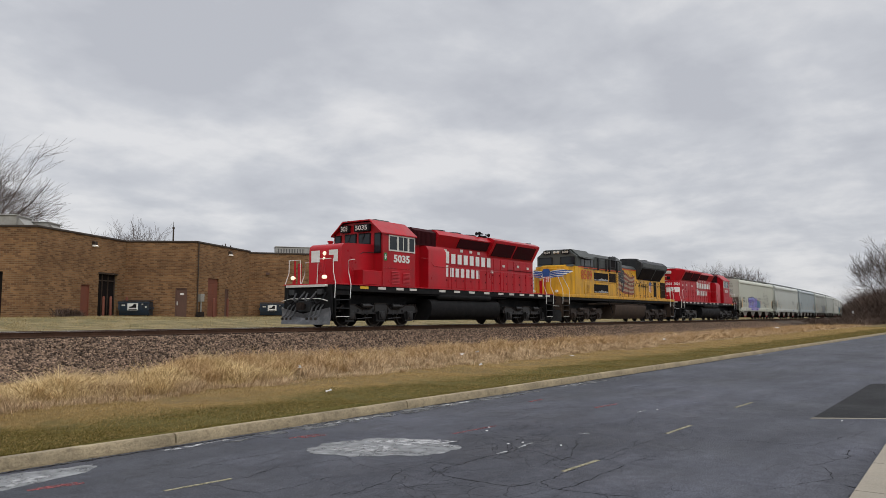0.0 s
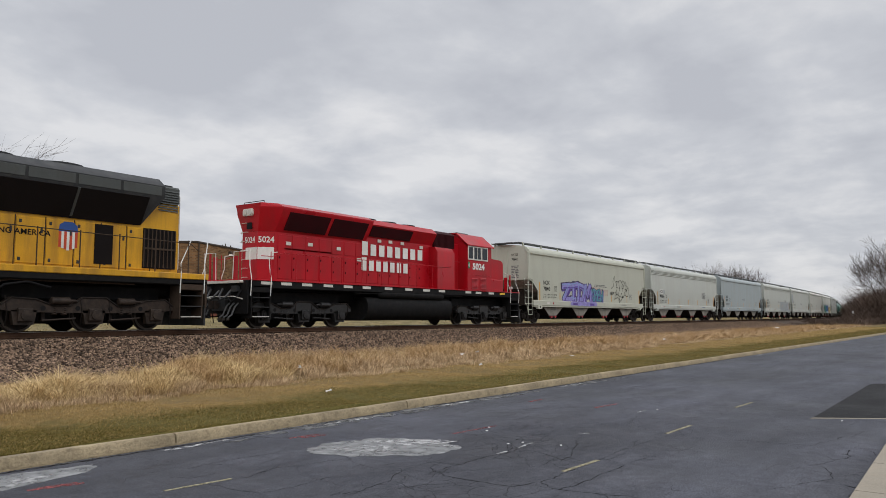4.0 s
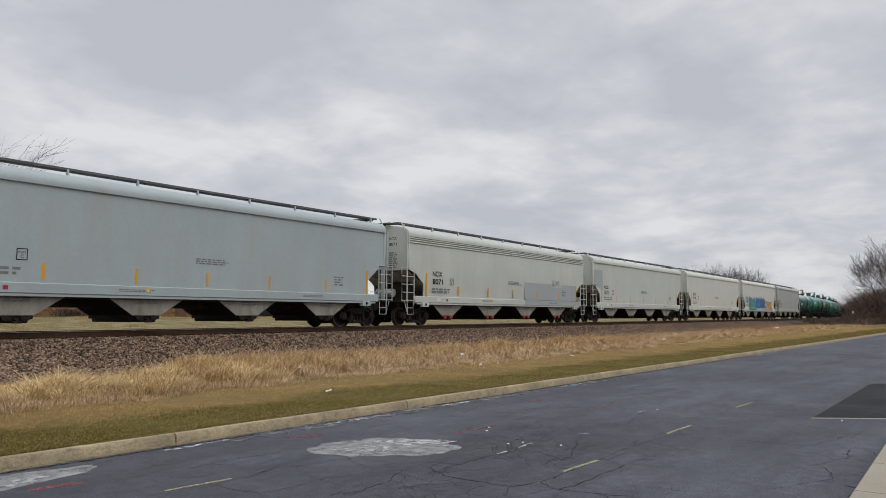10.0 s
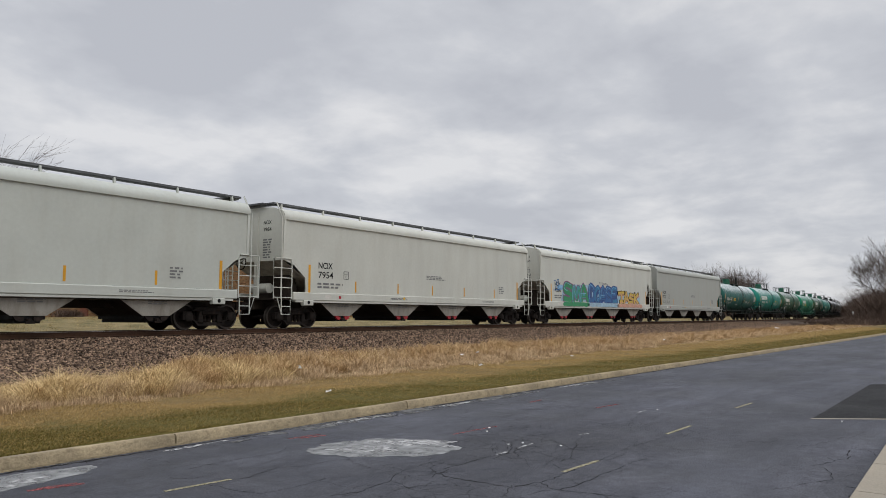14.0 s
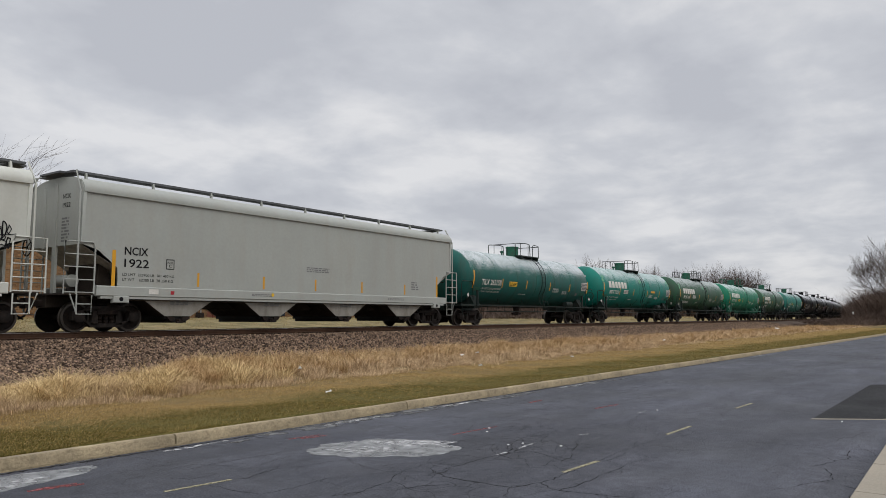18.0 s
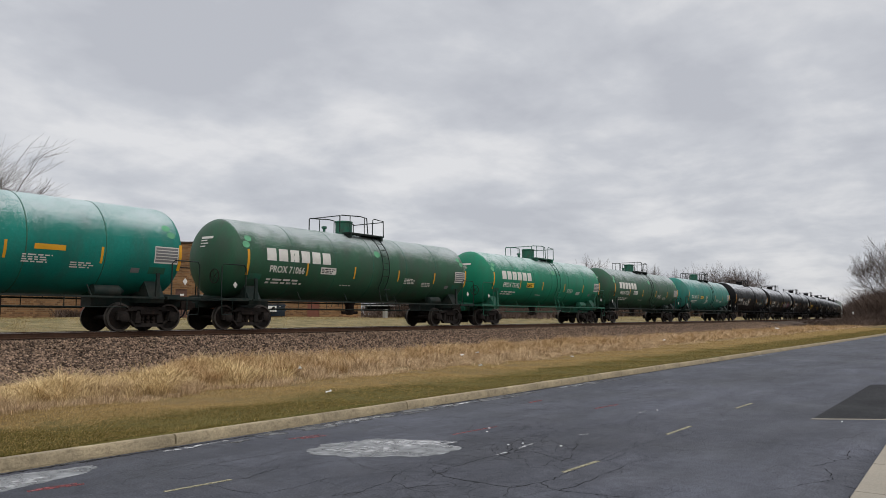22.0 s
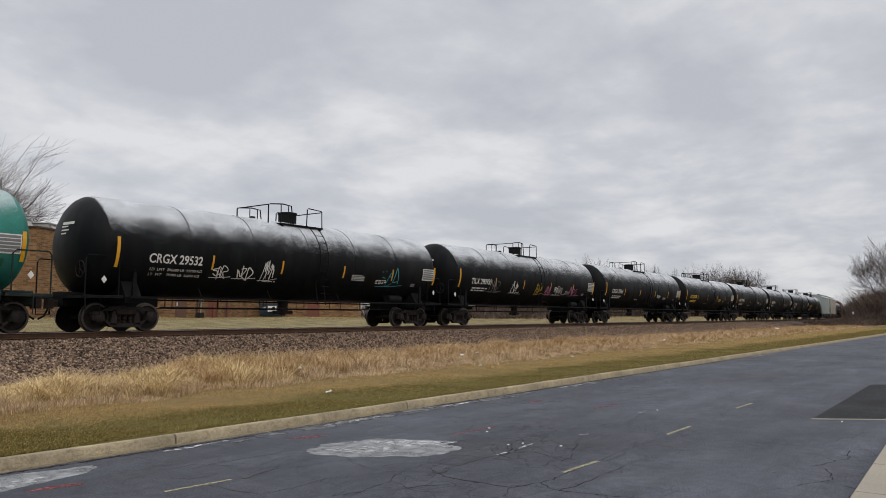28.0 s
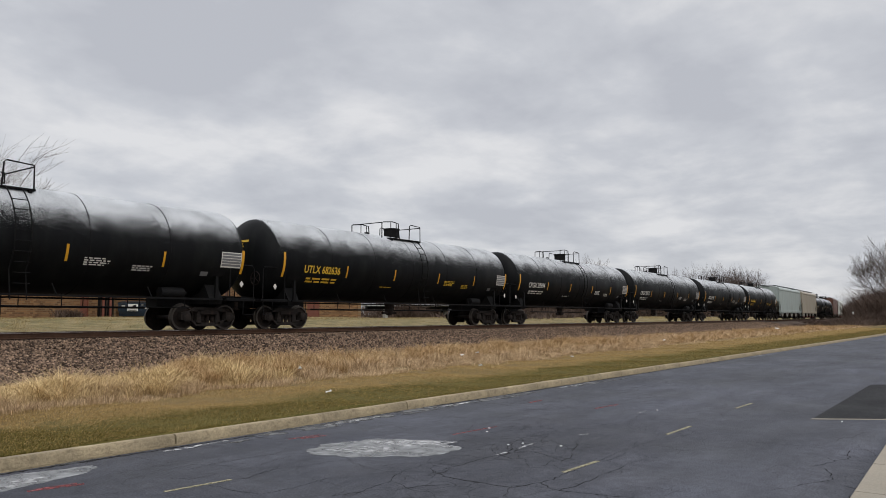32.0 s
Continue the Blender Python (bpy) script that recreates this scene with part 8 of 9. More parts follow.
# wider dark ragged strips that follow the foot of the kerb
for x0, x1 in ((2.5, 10), (10, 18), (18, 30), (30, 48)):
    crack(600 + int(x0), 0.055, (x0, float(kerb_y(x0)) - 0.03), (x1, float(kerb_y(x1)) - 0.03))
rngk = random.Random(77)
for k in range(16):
    x, y, a = 8.35 + rngk.uniform(-0.55, 0.6), 4.95 + rngk.uniform(-0.45, 0.35), rngk.uniform(0, 6.283)
    crack(500 + k, 0.007, (x, y), (x + 0.3 * math.cos(a), y + 0.3 * math.sin(a)), (x + 0.55 * math.cos(a + 0.6), y + 0.55 * math.sin(a + 0.6)))
for k in range(10):
    x = 7.2 + 0.9 * k + rngk.uniform(-0.3, 0.3)
    y = 3.62 + rngk.uniform(-0.25, 0.35)
    crack(540 + k, 0.006, (x, y), (x + 0.5, y + rngk.uniform(-0.15, 0.15)), (x + 1.0, y + rngk.uniform(-0.25, 0.25)))
for x0, x1 in ((4.5, 8.5), (8.5, 14.0)):
    crack(650 + int(x0), 0.05, (x0, 0.94), (x1, 0.94))
# webs of fine cracks where the surface has tired
for k, (cx, cy, rx, ry, count) in enumerate(((9.3, 5.4, 1.3, 0.7, 20), (8.0, 4.3, 1.0, 0.6, 16), (10.2, 6.6, 1.6, 0.6, 12), (13.5, 5.2, 2.4, 0.7, 14), (6.3, 4.9, 0.8, 0.5, 8), (11.5, 3.6, 1.5, 0.6, 10))):
    rngk = random.Random(900 + k)
    for i in range(count):
        x, y, a = cx + rngk.gauss(0, rx * 0.6), cy + rngk.gauss(0, ry * 0.6), rngk.choice((0.25, 1.2, 2.3, -0.6)) + rngk.uniform(-0.5, 0.5)
        l, b2 = rngk.uniform(0.15, 0.42), rngk.uniform(-0.9, 0.9)
        crack(1000 + 40 * k + i, rngk.uniform(0.006, 0.011), (x, y), (x + l * math.cos(a), y + l * math.sin(a)), (x + l * math.cos(a) + l * math.cos(a + b2), y + l * math.sin(a) + l * math.sin(a + b2)))


# ---- track ----
def line_points(s0, s1, step):
    return [along(s0 + i * step) for i in range(int((s1 - s0) / step) + 1)]


def sweep(profile, s0, s1, step, offset):
    """A profile of (across, up) carried along the line."""
    f = Form()
    n = len(profile)
    for k, (x, y, h) in enumerate(line_points(s0, s1, step)):
        c, s = math.cos(radians(h)), math.sin(radians(h))
        for a, z in profile:
            f.v.append((x - s * (a + offset), y + c * (a + offset), z))
        if k:
            f.f += [((k - 1) * n + i, (k - 1) * n + (i + 1) % n, k * n + (i + 1) % n, k * n + i) for i in range(n)]
    return f


track = thing("railway_track", "rusty steel rails on wooden ties in stone ballast", "railway track", kind="structure")
RAILP = [(-0.07, 1.0), (0.07, 1.0), (0.07, 1.015), (0.012, 1.035), (0.012, 1.125), (0.034, 1.137), (0.034, 1.164), (-0.034, 1.164), (-0.034, 1.137), (-0.012, 1.125), (-0.012, 1.035), (-0.07, 1.015)]
for off in (-0.752, 0.752):
    r = part("rail", sweep(RAILP, -160, 520, 4.0, off), M_RAIL, track, "rust-brown rail")
    part("rail_head", sweep([(-0.026, 1.163), (0.026, 1.163), (0.024, 1.170), (-0.024, 1.170)], -160, 520, 4.0, off), M_RAILTOP, r, "polished running surface")
tie = Form().box(-0.115, 0.115, -1.3, 1.3, 0.84, 1.0, 0.015).mesh("tie")
plate = Form().box(-0.10, 0.10, -0.16, 0.16, 0.998, 1.012).mesh("tie_plate")
for i in range(150):
    s = 5.0 + i * 0.53
    x, y, h = along(s)
    t = part("tie", tie, M_TIE, track, at=pose(x, y + random.uniform(-0.03, 0.03), random.uniform(-0.012, 0.0), 0, 0, h + random.uniform(-0.8, 0.8)))
    if i < 90:
        part("tie_plate", plate, M_RAIL, t, at=pose(0, -0.752, 0))


# ---- ballast and grasses ----
def island_tint(name, lo, hi, rough=0.9, spec=0.15, skew=1.0):
    """Every loose piece gets a tint of its own between two colours, with fine grain on top."""
    m = bpy.data.materials.new(name)
    m.use_nodes = True
    nt, N, K, b = nodes_of(m)
    g = N.new("ShaderNodeNewGeometry")
    c = blend(m, calc(m, "POWER", g.outputs["Random Per Island"], skew), lo, hi)
    n = chain_noise(m, 9.0, 3)
    K(blend(m, remap(m, n, 0.3, 0.7, 0.0, 0.35), c, tuple(q * 0.45 for q in lo)), b.inputs["Base Color"])
    b.inputs["Roughness"].default_value = rough
    b.inputs["Specular IOR Level"].default_value = spec
    return m


M_BALLAST = surface("dusty_ballast_bed", (0.085, 0.062, 0.047), 0.95, var=0.5, scale=2.5, grain=16, bump=1.0, dirt=(0.05, 0.037, 0.029), dirt_amount=0.7, spec=0.15)
M_STONE = island_tint("crushed_ballast_stone", (0.030, 0.0195, 0.014), (0.43, 0.293, 0.202), skew=1.6)
f = Form()
for k, s in enumerate(np.concatenate([np.arange(-120, 90, 1.0), np.arange(90, 520, 5.0)])):
    x, y, h = along(float(s))
    c, sn = math.cos(radians(h)), math.sin(radians(h))
    prof = [(-6.9, 0.31), (-6.6, 0.40), (-4.3, 0.64), (-2.2, 0.96), (-1.6, 0.985), (1.6, 0.985), (2.2, 0.96), (4.6, 0.72)]
    for a, z in prof:
        w = 0.05 * math.sin(s * 1.3 + a) + 0.04 * math.sin(s * 3.1 + 2 * a)
        f.v.append((x - sn * a, y + c * a, z - 0.055 + w * 0.4 * (abs(a) > 1.8)))
    if k:
        n = len(prof)
        f.f += [((k - 1) * n + i, k * n + i, k * n + i + 1, (k - 1) * n + i + 1) for i in range(n - 1)]
tagged(part("ballast_bed", f, M_BALLAST, smooth=180), "brown crushed stone ballast shoulder", kind="structure")


def stones(count, x0, x1, d0, d1, size, seed):
    """Loose angular stones over the shoulder: squashed, turned octahedra with uneven corners."""
    rg = np.random.default_rng(seed)
    x = x0 + (x1 - x0) * rg.random(count) ** 1.5
    d = d0 + (d1 - d0) * rg.random(count)
    z = np.interp(d, [-9.0, -6.9, -6.6, -4.3, -2.2, -1.6, 1.6], [0.34, 0.38, 0.40, 0.64, 0.96, 0.985, 0.985]) - 0.03
    s = size * (0.6 + 0.8 * rg.random(count))
    base = np.array([(1, 0, 0), (-1, 0, 0), (0, 1, 0), (0, -1, 0), (0, 0, 1), (0, 0, -1)], float)
    v = base[None] * (0.65 + 0.6 * rg.random((count, 6, 1)))
    v[:, :, 2] *= 0.75
    a, b2 = rg.random(count) * 6.28, rg.random(count) * 6.28
    ca, sa, cb, sb = np.cos(a)[:, None], np.sin(a)[:, None], np.cos(b2)[:, None], np.sin(b2)[:, None]
    X, Y, Z = v[:, :, 0] * ca - v[:, :, 1] * sa, v[:, :, 0] * sa + v[:, :, 1] * ca, v[:, :, 2]
    Y, Z = Y * cb - Z * sb, Y * sb + Z * cb
    V = np.stack([X, Y, Z], -1) * s[:, None, None] + np.stack([x, d + TRACK_Y, z], -1)[:, None]
    T = np.array([(0, 2, 4), (2, 1, 4), (1, 3, 4), (3, 0, 4), (2, 0, 5), (1, 2, 5), (3, 1, 5), (0, 3, 5)])
    tri = (T[None] + (np.arange(count) * 6)[:, None, None]).reshape(-1, 3)
    return V.reshape(-1, 3), tri


sv, st = stones(105000, 6.0, 100.0, -8.6, -0.9, 0.043, 5)
big_mesh("ballast_stones", sv, st, M_STONE, "stuff", "loose brown-grey crushed stones", False)


def blades(count, x, y, z, h, w, bend, seed, parts=3, wind=(0.9, -0.2)):
    """Grass blades as thin tapering strips that lean with the wind."""
    rg = np.random.default_rng(seed)
    a = rg.random(count) * 6.28
    dx, dy = np.cos(a) * w / 2, np.sin(a) * w / 2
    ang = rg.random(count) * 6.28
    lx = bend * h * (np.cos(ang) * 0.8 + wind[0] * 0.5) * rg.random(count)
    ly = bend * h * (np.sin(ang) * 0.8 + wind[1] * 0.5) * rg.random(count)
    rows, V = parts, []
    for i in range(rows):
        t = i / rows
        k = 1 - 0.6 * t
        cx, cy, cz = x + lx * t * t, y + ly * t * t, z + h * (t - 0.25 * bend * t * t)
        V += [np.stack([cx - dx * k, cy - dy * k, cz], -1), np.stack([cx + dx * k, cy + dy * k, cz], -1)]
    V.append(np.stack([x + lx, y + ly, z + h * (1 - 0.25 * bend)], -1))
    n = 2 * rows + 1
    V = np.stack(V, 1)
    T = []
    for i in range(rows - 1):
        T += [(2 * i, 2 * i + 1, 2 * i + 3), (2 * i, 2 * i + 3, 2 * i + 2)]
    T.append((2 * rows - 2, 2 * rows - 1, 2 * rows))
    tri = (np.array(T)[None] + (np.arange(count) * n)[:, None, None]).reshape(-1, 3)
    return V.reshape(-1, 3), tri


M_DRY = island_tint("pale_straw_grass", (0.34, 0.215, 0.085), (0.95, 0.735, 0.40))
M_RUSSET = island_tint("tawny_dry_grass", (0.20, 0.115, 0.050), (0.74, 0.50, 0.25))
M_FAWN = island_tint("fawn_dry_grass", (0.28, 0.185, 0.10), (0.88, 0.65, 0.40))
M_LAWN = island_tint("mown_winter_lawn", (0.066, 0.056, 0.012), (0.255, 0.195, 0.056))
M_TANLAWN = island_tint("bleached_lawn", (0.30, 0.198, 0.075), (0.57, 0.40, 0.178))
M_FIELD = island_tint("rough_field_grass", (0.15, 0.105, 0.042), (0.52, 0.40, 0.19))
rg = np.random.default_rng(11)


def clump(x, y, scale, seed):
    """Uneven density and height: a smooth field between 0 and 1."""
    return 0.5 + 0.25 * np.sin(x * 1.1 * scale + seed) * np.cos(y * 1.9 * scale + seed * 2) + 0.25 * np.sin(x * 2.7 * scale - y * 1.3 * scale + seed * 3)


def straw_front(x):
    """Where the mown strip ends and the tall straw begins."""
    return np.interp(x, [4, 7, 10, 13, 19, 28, 46, 90], [11.2, 11.35, 11.6, 11.5, 11.5, 11.6, 11.5, 11.3]) + 0.10 * np.sin(x * 0.8) + 0.10 * np.sin(x * 2.3)


def straw_back(x):
    """How far the straw has crept up the ballast shoulder."""
    return np.interp(x, [4, 6.5, 8.4, 9.2, 10.4, 13, 16, 21, 28, 40, 73], [15.1, 14.4, 13.8, 14.4, 15.7, 17.3, 17.8, 17.8, 17.3, 17.2, 17.6]) + 0.22 * np.sin(x * 1.9) + 0.30 * np.sin(x * 3.7) * np.sin(x * 0.57)


def tufts(count, x0, x1, power, per, tall, wide, band, seed, parts):
    """Dry grass in tufts: blades fan out from each root, arch over and droop; band: the share of the straw's depth that they fill."""
    r2 = np.random.default_rng(seed)
    cx = x0 + (x1 - x0) * r2.random(count) ** power
    f, b2 = straw_front(cx), straw_back(cx)
    cy = f + (b2 - f) * (band[0] + (band[1] - band[0]) * r2.random(count))
    size = 0.36 + 1.25 * clump(cx, cy, 1.3, seed * 0.7) ** 1.4 * r2.random(count) ** 0.6
    edge = np.clip((cy - f) / 0.7, 0.62, 1.0) * np.clip((b2 - cy) / 0.5, 0.55, 1.0)
    cx, cy, size = np.repeat(cx, per), np.repeat(cy, per), np.repeat(size * edge, per)
    n2 = count * per
    a = r2.random(n2) * 6.283
    root = 0.10 * r2.random(n2)
    x, y = cx + np.cos(a) * root + r2.normal(0, 0.07, n2), cy + np.sin(a) * root + r2.normal(0, 0.07, n2)
    h = tall * size * (0.45 + 0.75 * r2.random(n2))
    out = h * (0.15 + 1.0 * r2.random(n2) ** 1.5)
    lean = np.repeat(r2.normal(0.0, 0.42, (count, 2)), per, axis=0)
    lx, ly = np.cos(a) * out + (0.10 + lean[:, 0]) * h, np.sin(a) * out + (lean[:, 1] - 0.06) * h
    droop = 0.3 + 1.0 * r2.random(n2)
    w = wide * (0.6 + 0.8 * r2.random(n2)) * np.interp(x, [4, 20, 60, 140], [1.0, 1.6, 3.6, 8.0])
    wx, wy = -np.sin(a) * w / 2, np.cos(a) * w / 2
    yy = y + track_y(x) - TRACK_Y
    z = ground_z(x, y)
    V = []
    for i in range(parts + 1):
        t = i / parts
        k = 1 - 0.75 * t
        px_, py_, pz = x + lx * t ** 1.6, yy + ly * t ** 1.6, z + h * (t - 0.55 * droop * t ** 2.6)
        if i < parts:
            V += [np.stack([px_ - wx * k, py_ - wy * k, pz], -1), np.stack([px_ + wx * k, py_ + wy * k, pz], -1)]
        else:
            V.append(np.stack([px_, py_, pz], -1))
    T = []
    for i in range(parts - 1):
        T += [(2 * i, 2 * i + 1, 2 * i + 3), (2 * i, 2 * i + 3, 2 * i + 2)]
    T.append((2 * parts - 2, 2 * parts - 1, 2 * parts))
    tri = (np.array(T)[None] + (np.arange(n2) * (2 * parts + 1))[:, None, None]).reshape(-1, 3)
    return np.stack(V, 1).reshape(-1, 3), tri


for name, mat_, lab, sets in (
        ("dry_grass", M_DRY, "tall pale straw-coloured grass along the ballast", [(1500, 4.0, 11.5, 1.0, 26, 0.52, 0.0085, (0.12, 1.0), 21, 4), (500, 11, 30, 1.3, 22, 0.5, 0.007, (0.3, 1.0), 24, 2)]),
        ("russet_grass", M_RUSSET, "tall tawny dry grass in patches", [(2300, 9.2, 34.0, 1.35, 30, 0.52, 0.006, (0.22, 1.0), 22, 3), (2400, 30.0, 140.0, 1.8, 20, 0.55, 0.009, (0.1, 1.0), 25, 1)]),
        ("fawn_grass", M_FAWN, "soft fawn grass in front of the taller straw", [(2200, 4.0, 34.0, 1.3, 34, 0.36, 0.005, (0.0, 0.38), 23, 2), (1200, 14.0, 60.0, 1.5, 24, 0.48, 0.006, (0.1, 1.0), 27, 2), (1500, 30.0, 130.0, 1.7, 20, 0.42, 0.009, (0.0, 0.7), 26, 1)])):
    gvs, gts, o = [], [], 0
    for row in sets:
        av, at_ = tufts(*row)
        gvs.append(av)
        gts.append(at_ + o)
        o += len(av)
    big_mesh(name, np.concatenate(gvs), np.concatenate(gts), mat_, "stuff", lab, False)
# mown lawn by the kerb: green by the kerb, bleached towards the straw
n = 420000
x = 3.2 + 105 * rg.random(n) ** 2.3
v = rg.random(n)
y = kerb_y(x) + 0.17 + v * (straw_front(x) + 0.15 - kerb_y(x))
t = clump(x, y, 0.8, 4.0) * 0.6 + clump(x, y, 2.6, 1.0) * 0.4
tan = rg.random(n) < np.clip((v - np.interp(x, [4, 8, 30, 80], [0.46, 0.34, 0.36, 0.40])) / 0.22 + 0.9 * (t - 0.5) + 0.18, 0.16, 0.97)
h = (0.012 + 0.026 * rg.random(n)) * (0.7 + 0.6 * t) * np.interp(x, [3, 60], [1, 1.3])
w = (0.005 + 0.006 * rg.random(n)) * np.interp(x, [3, 15, 40, 75, 108], [1, 1.5, 3.0, 5.5, 9.0])
for name, sel, mat_, lab, sd in (("lawn_grass", ~tan, M_LAWN, "short green winter lawn by the kerb", 31), ("bleached_grass", tan, M_TANLAWN, "short bleached lawn grass", 32)):
    lv, lt = blades(int(sel.sum()), x[sel], y[sel], ground_z(x[sel], y[sel]), h[sel], w[sel], 1.3, sd, 1)
    big_mesh(name, lv, lt, mat_, "stuff", lab, False)
# weeds at the kerb's back edge
n = 9000
x = 3.2 + 60 * rg.random(n) ** 1.6
y = kerb_y(x) + 0.14 + 0.10 * rg.random(n)
lv, lt = blades(n, x, y, np.full(n, 0.13), 0.02 + 0.035 * rg.random(n), np.full(n, 0.010), 1.2, 41, 2)
big_mesh("edge_grass", lv, lt, M_LAWN, "stuff", "grass hanging over the kerb", False)
# rough grass beyond the track
n = 130000
x = 14 + 150 * rg.random(n) ** 1.5
y = 27.5 + 24 * rg.random(n)
h = (0.04 + 0.24 * rg.random(n) ** 2) * (0.2 + 1.1 * clump(x, y, 0.5, 1.0) * clump(x, y, 1.7, 2.0))
w = (0.009 + 0.010 * rg.random(n)) * np.interp(x, [14, 60, 160], [1, 1.8, 3.0])
yy = y + track_y(x) - TRACK_Y
fv, ft = blades(n, x, yy, ground_z(x, yy), h, w * 1.2, 1.4, 51, 1)
big_mesh("field_grass", fv, ft, M_FIELD, "stuff", "rough yellow-green grass behind the track", False)

# litter on the verge
M_PAPER = surface("crumpled_white_litter", (0.70, 0.70, 0.68), 0.7, var=0.1, bump=0.3)
rngl = random.Random(6)
for lx, ly in ((18.1, 12.3), (23.0, 11.1), (11.8, 12.5), (20.0, 13.0), (17.4, 11.2), (10.0, 9.8), (36.0, 12.4)):
    fo = Form()
    pts = [(rngl.uniform(-0.085, 0.085), rngl.uniform(-0.07, 0.07), rngl.uniform(0.0, 0.08)) for _ in range(9)]
    fo.add(pts, [(0, 1, 2), (1, 2, 3), (2, 3, 4), (3, 4, 5), (4, 5, 6), (5, 6, 7), (6, 7, 8), (0, 4, 8), (1, 5, 7)])
    tagged(part("litter", fo, M_PAPER, at=pose(lx, ly, float(ground_z(np.array(lx), np.array(ly))) + (0.18 if ly > 11.7 else 0.02), 0, 0, rngl.uniform(0, 360)), smooth=0), "crumpled scrap of white litter in dry grass", "litter", "litter on the verge")
big = Form().add([(-0.42, -0.14, 0), (0.08, -0.17, 0.06), (0.42, -0.07, 0), (0.35, 0.14, 0.07), (-0.07, 0.17, 0.10), (-0.4, 0.1, 0.05)], [(0, 1, 4, 5), (1, 2, 3, 4)])
tagged(part("litter", big, M_PAPER, at=pose(67, 13.4, 0.62)), "flat white sheet of litter in dry grass", "litter", "litter on the verge")


# ---- brick building beyond the track ----
def brick_material(name, c1, c2, mortar):
    m = surface(name, c1, 0.9, var=0.1, scale=0.7, grain=30, bump=0.1, spec=0.15)
    nt, N, K, b = nodes_of(m)
    tc, sep, com = N.new("ShaderNodeTexCoord"), N.new("ShaderNodeSeparateXYZ"), N.new("ShaderNodeCombineXYZ")
    K(tc.outputs["Object"], sep.inputs[0])
    K(sep.outputs[0], com.inputs[0])
    K(sep.outputs[2], com.inputs[1])
    br = N.new("ShaderNodeTexBrick")
    K(com.outputs[0], br.inputs["Vector"])
    for k, v in (("Scale", 1.0), ("Brick Width", 0.36), ("Row Height", 0.12), ("Mortar Size", 0.013), ("Mortar Smooth", 0.2), ("Bias", 0.0)):
        br.inputs[k].default_value = v
    br.inputs["Color1"].default_value, br.inputs["Color2"].default_value, br.inputs["Mortar"].default_value = (*c1, 1), (*c2, 1), (*mortar, 1)
    n = chain_noise(m, 0.8, 5, stretch=(1, 1, 0.6))
    K(blend(m, remap(m, n, 0.35, 0.75, 0.0, 0.45), br.outputs["Color"], tuple(q * 0.6 for q in c2)), b.inputs["Base Color"])
    bp = [q for q in N if q.type == "BUMP"][0]
    K(br.outputs["Fac"], bp.inputs["Height"])
    bp.invert = True
    bp.inputs["Strength"].default_value = 0.6
    return m


M_BRICK = brick_material("tan_brown_brick", (0.315, 0.172, 0.080), (0.135, 0.070, 0.036), (0.25, 0.18, 0.105))
M_COPING = surface("dark_metal_coping", (0.055, 0.040, 0.030), 0.5, 0.3, var=0.15)
M_DOORRED = surface("rust_red_door_paint", (0.17, 0.055, 0.032), 0.6, var=0.1, dirt=(0.10, 0.04, 0.03), dirt_amount=0.4)
M_DOORBROWN = surface("brown_door_paint", (0.115, 0.060, 0.042), 0.6, var=0.1, dirt=(0.07, 0.04, 0.03), dirt_amount=0.4)
M_ROOF = surface("gravel_roof", (0.22, 0.21, 0.20), 0.9, var=0.2)
M_UNIT = surface("grey_sheet_metal", (0.34, 0.33, 0.30), 0.55, 0.2, var=0.1, dirt=(0.2, 0.17, 0.13), dirt_amount=0.4)
BASE, TOP = 1.50, 7.32
CORNERS = [(9.4, 64.7), (22.9, 48.5), (31.7, 52.9), (35.1, 48.8), (43.2, 52.3), (51.3, 46.2), (56.0, 58.0)]
HOLES = [[(16.9, 19.1, BASE, 4.48)], [(4.59, 5.59, BASE, 3.84), (6.56, 8.82, BASE, 4.75)], [(3.82, 4.71, BASE, 3.78)], [(1.85, 3.55, BASE, 4.66), (4.57, 5.23, BASE, 3.88)], [(5.2, 6.3, BASE, 3.7)], []]
store = thing("brick_building", "low tan brick commercial building with stepped rear wall", "building")


def brick_wall(a, c, holes, top):
    """A wall between two corners, 0.3 m thick, its openings cut through; local x runs along it."""
    l = math.dist(a, c)
    f = Form()
    outline = [(0.0, top), (0.0, BASE - 0.5)]
    for u0, u1, z0, z1 in sorted(holes):
        outline += [(u0, BASE - 0.5), (u0, z1), (u1, z1), (u1, BASE - 0.5)]
    outline += [(l, BASE - 0.5), (l, top)]
    f.prism(outline, 0.0, 0.3)
    m = Matrix.Translation((a[0], a[1], 0)) @ Matrix.Rotation(math.atan2(c[1] - a[1], c[0] - a[0]), 4, "Z")
    w = part("wall", f, M_BRICK, store, at=m, smooth=0)
    part("coping", Form().box(-0.06, l + 0.06, -0.07, 0.36, top, top + 0.14, 0.02), M_COPING, w)
    return w


walls = []
for i in range(6):
    walls.append(brick_wall(CORNERS[i], CORNERS[i + 1], HOLES[i], TOP if i < 4 else TOP - 0.12))
part("roof", Form().prism([(x, y + 0.3) for x, y in CORNERS] + [(52, 90), (9.4, 90)], TOP - 0.45, TOP - 0.3, "z"), M_ROOF, store)
part("back_wall", Form().box(9.4, 52, 89.7, 90, BASE - 0.5, TOP), M_BRICK, store)


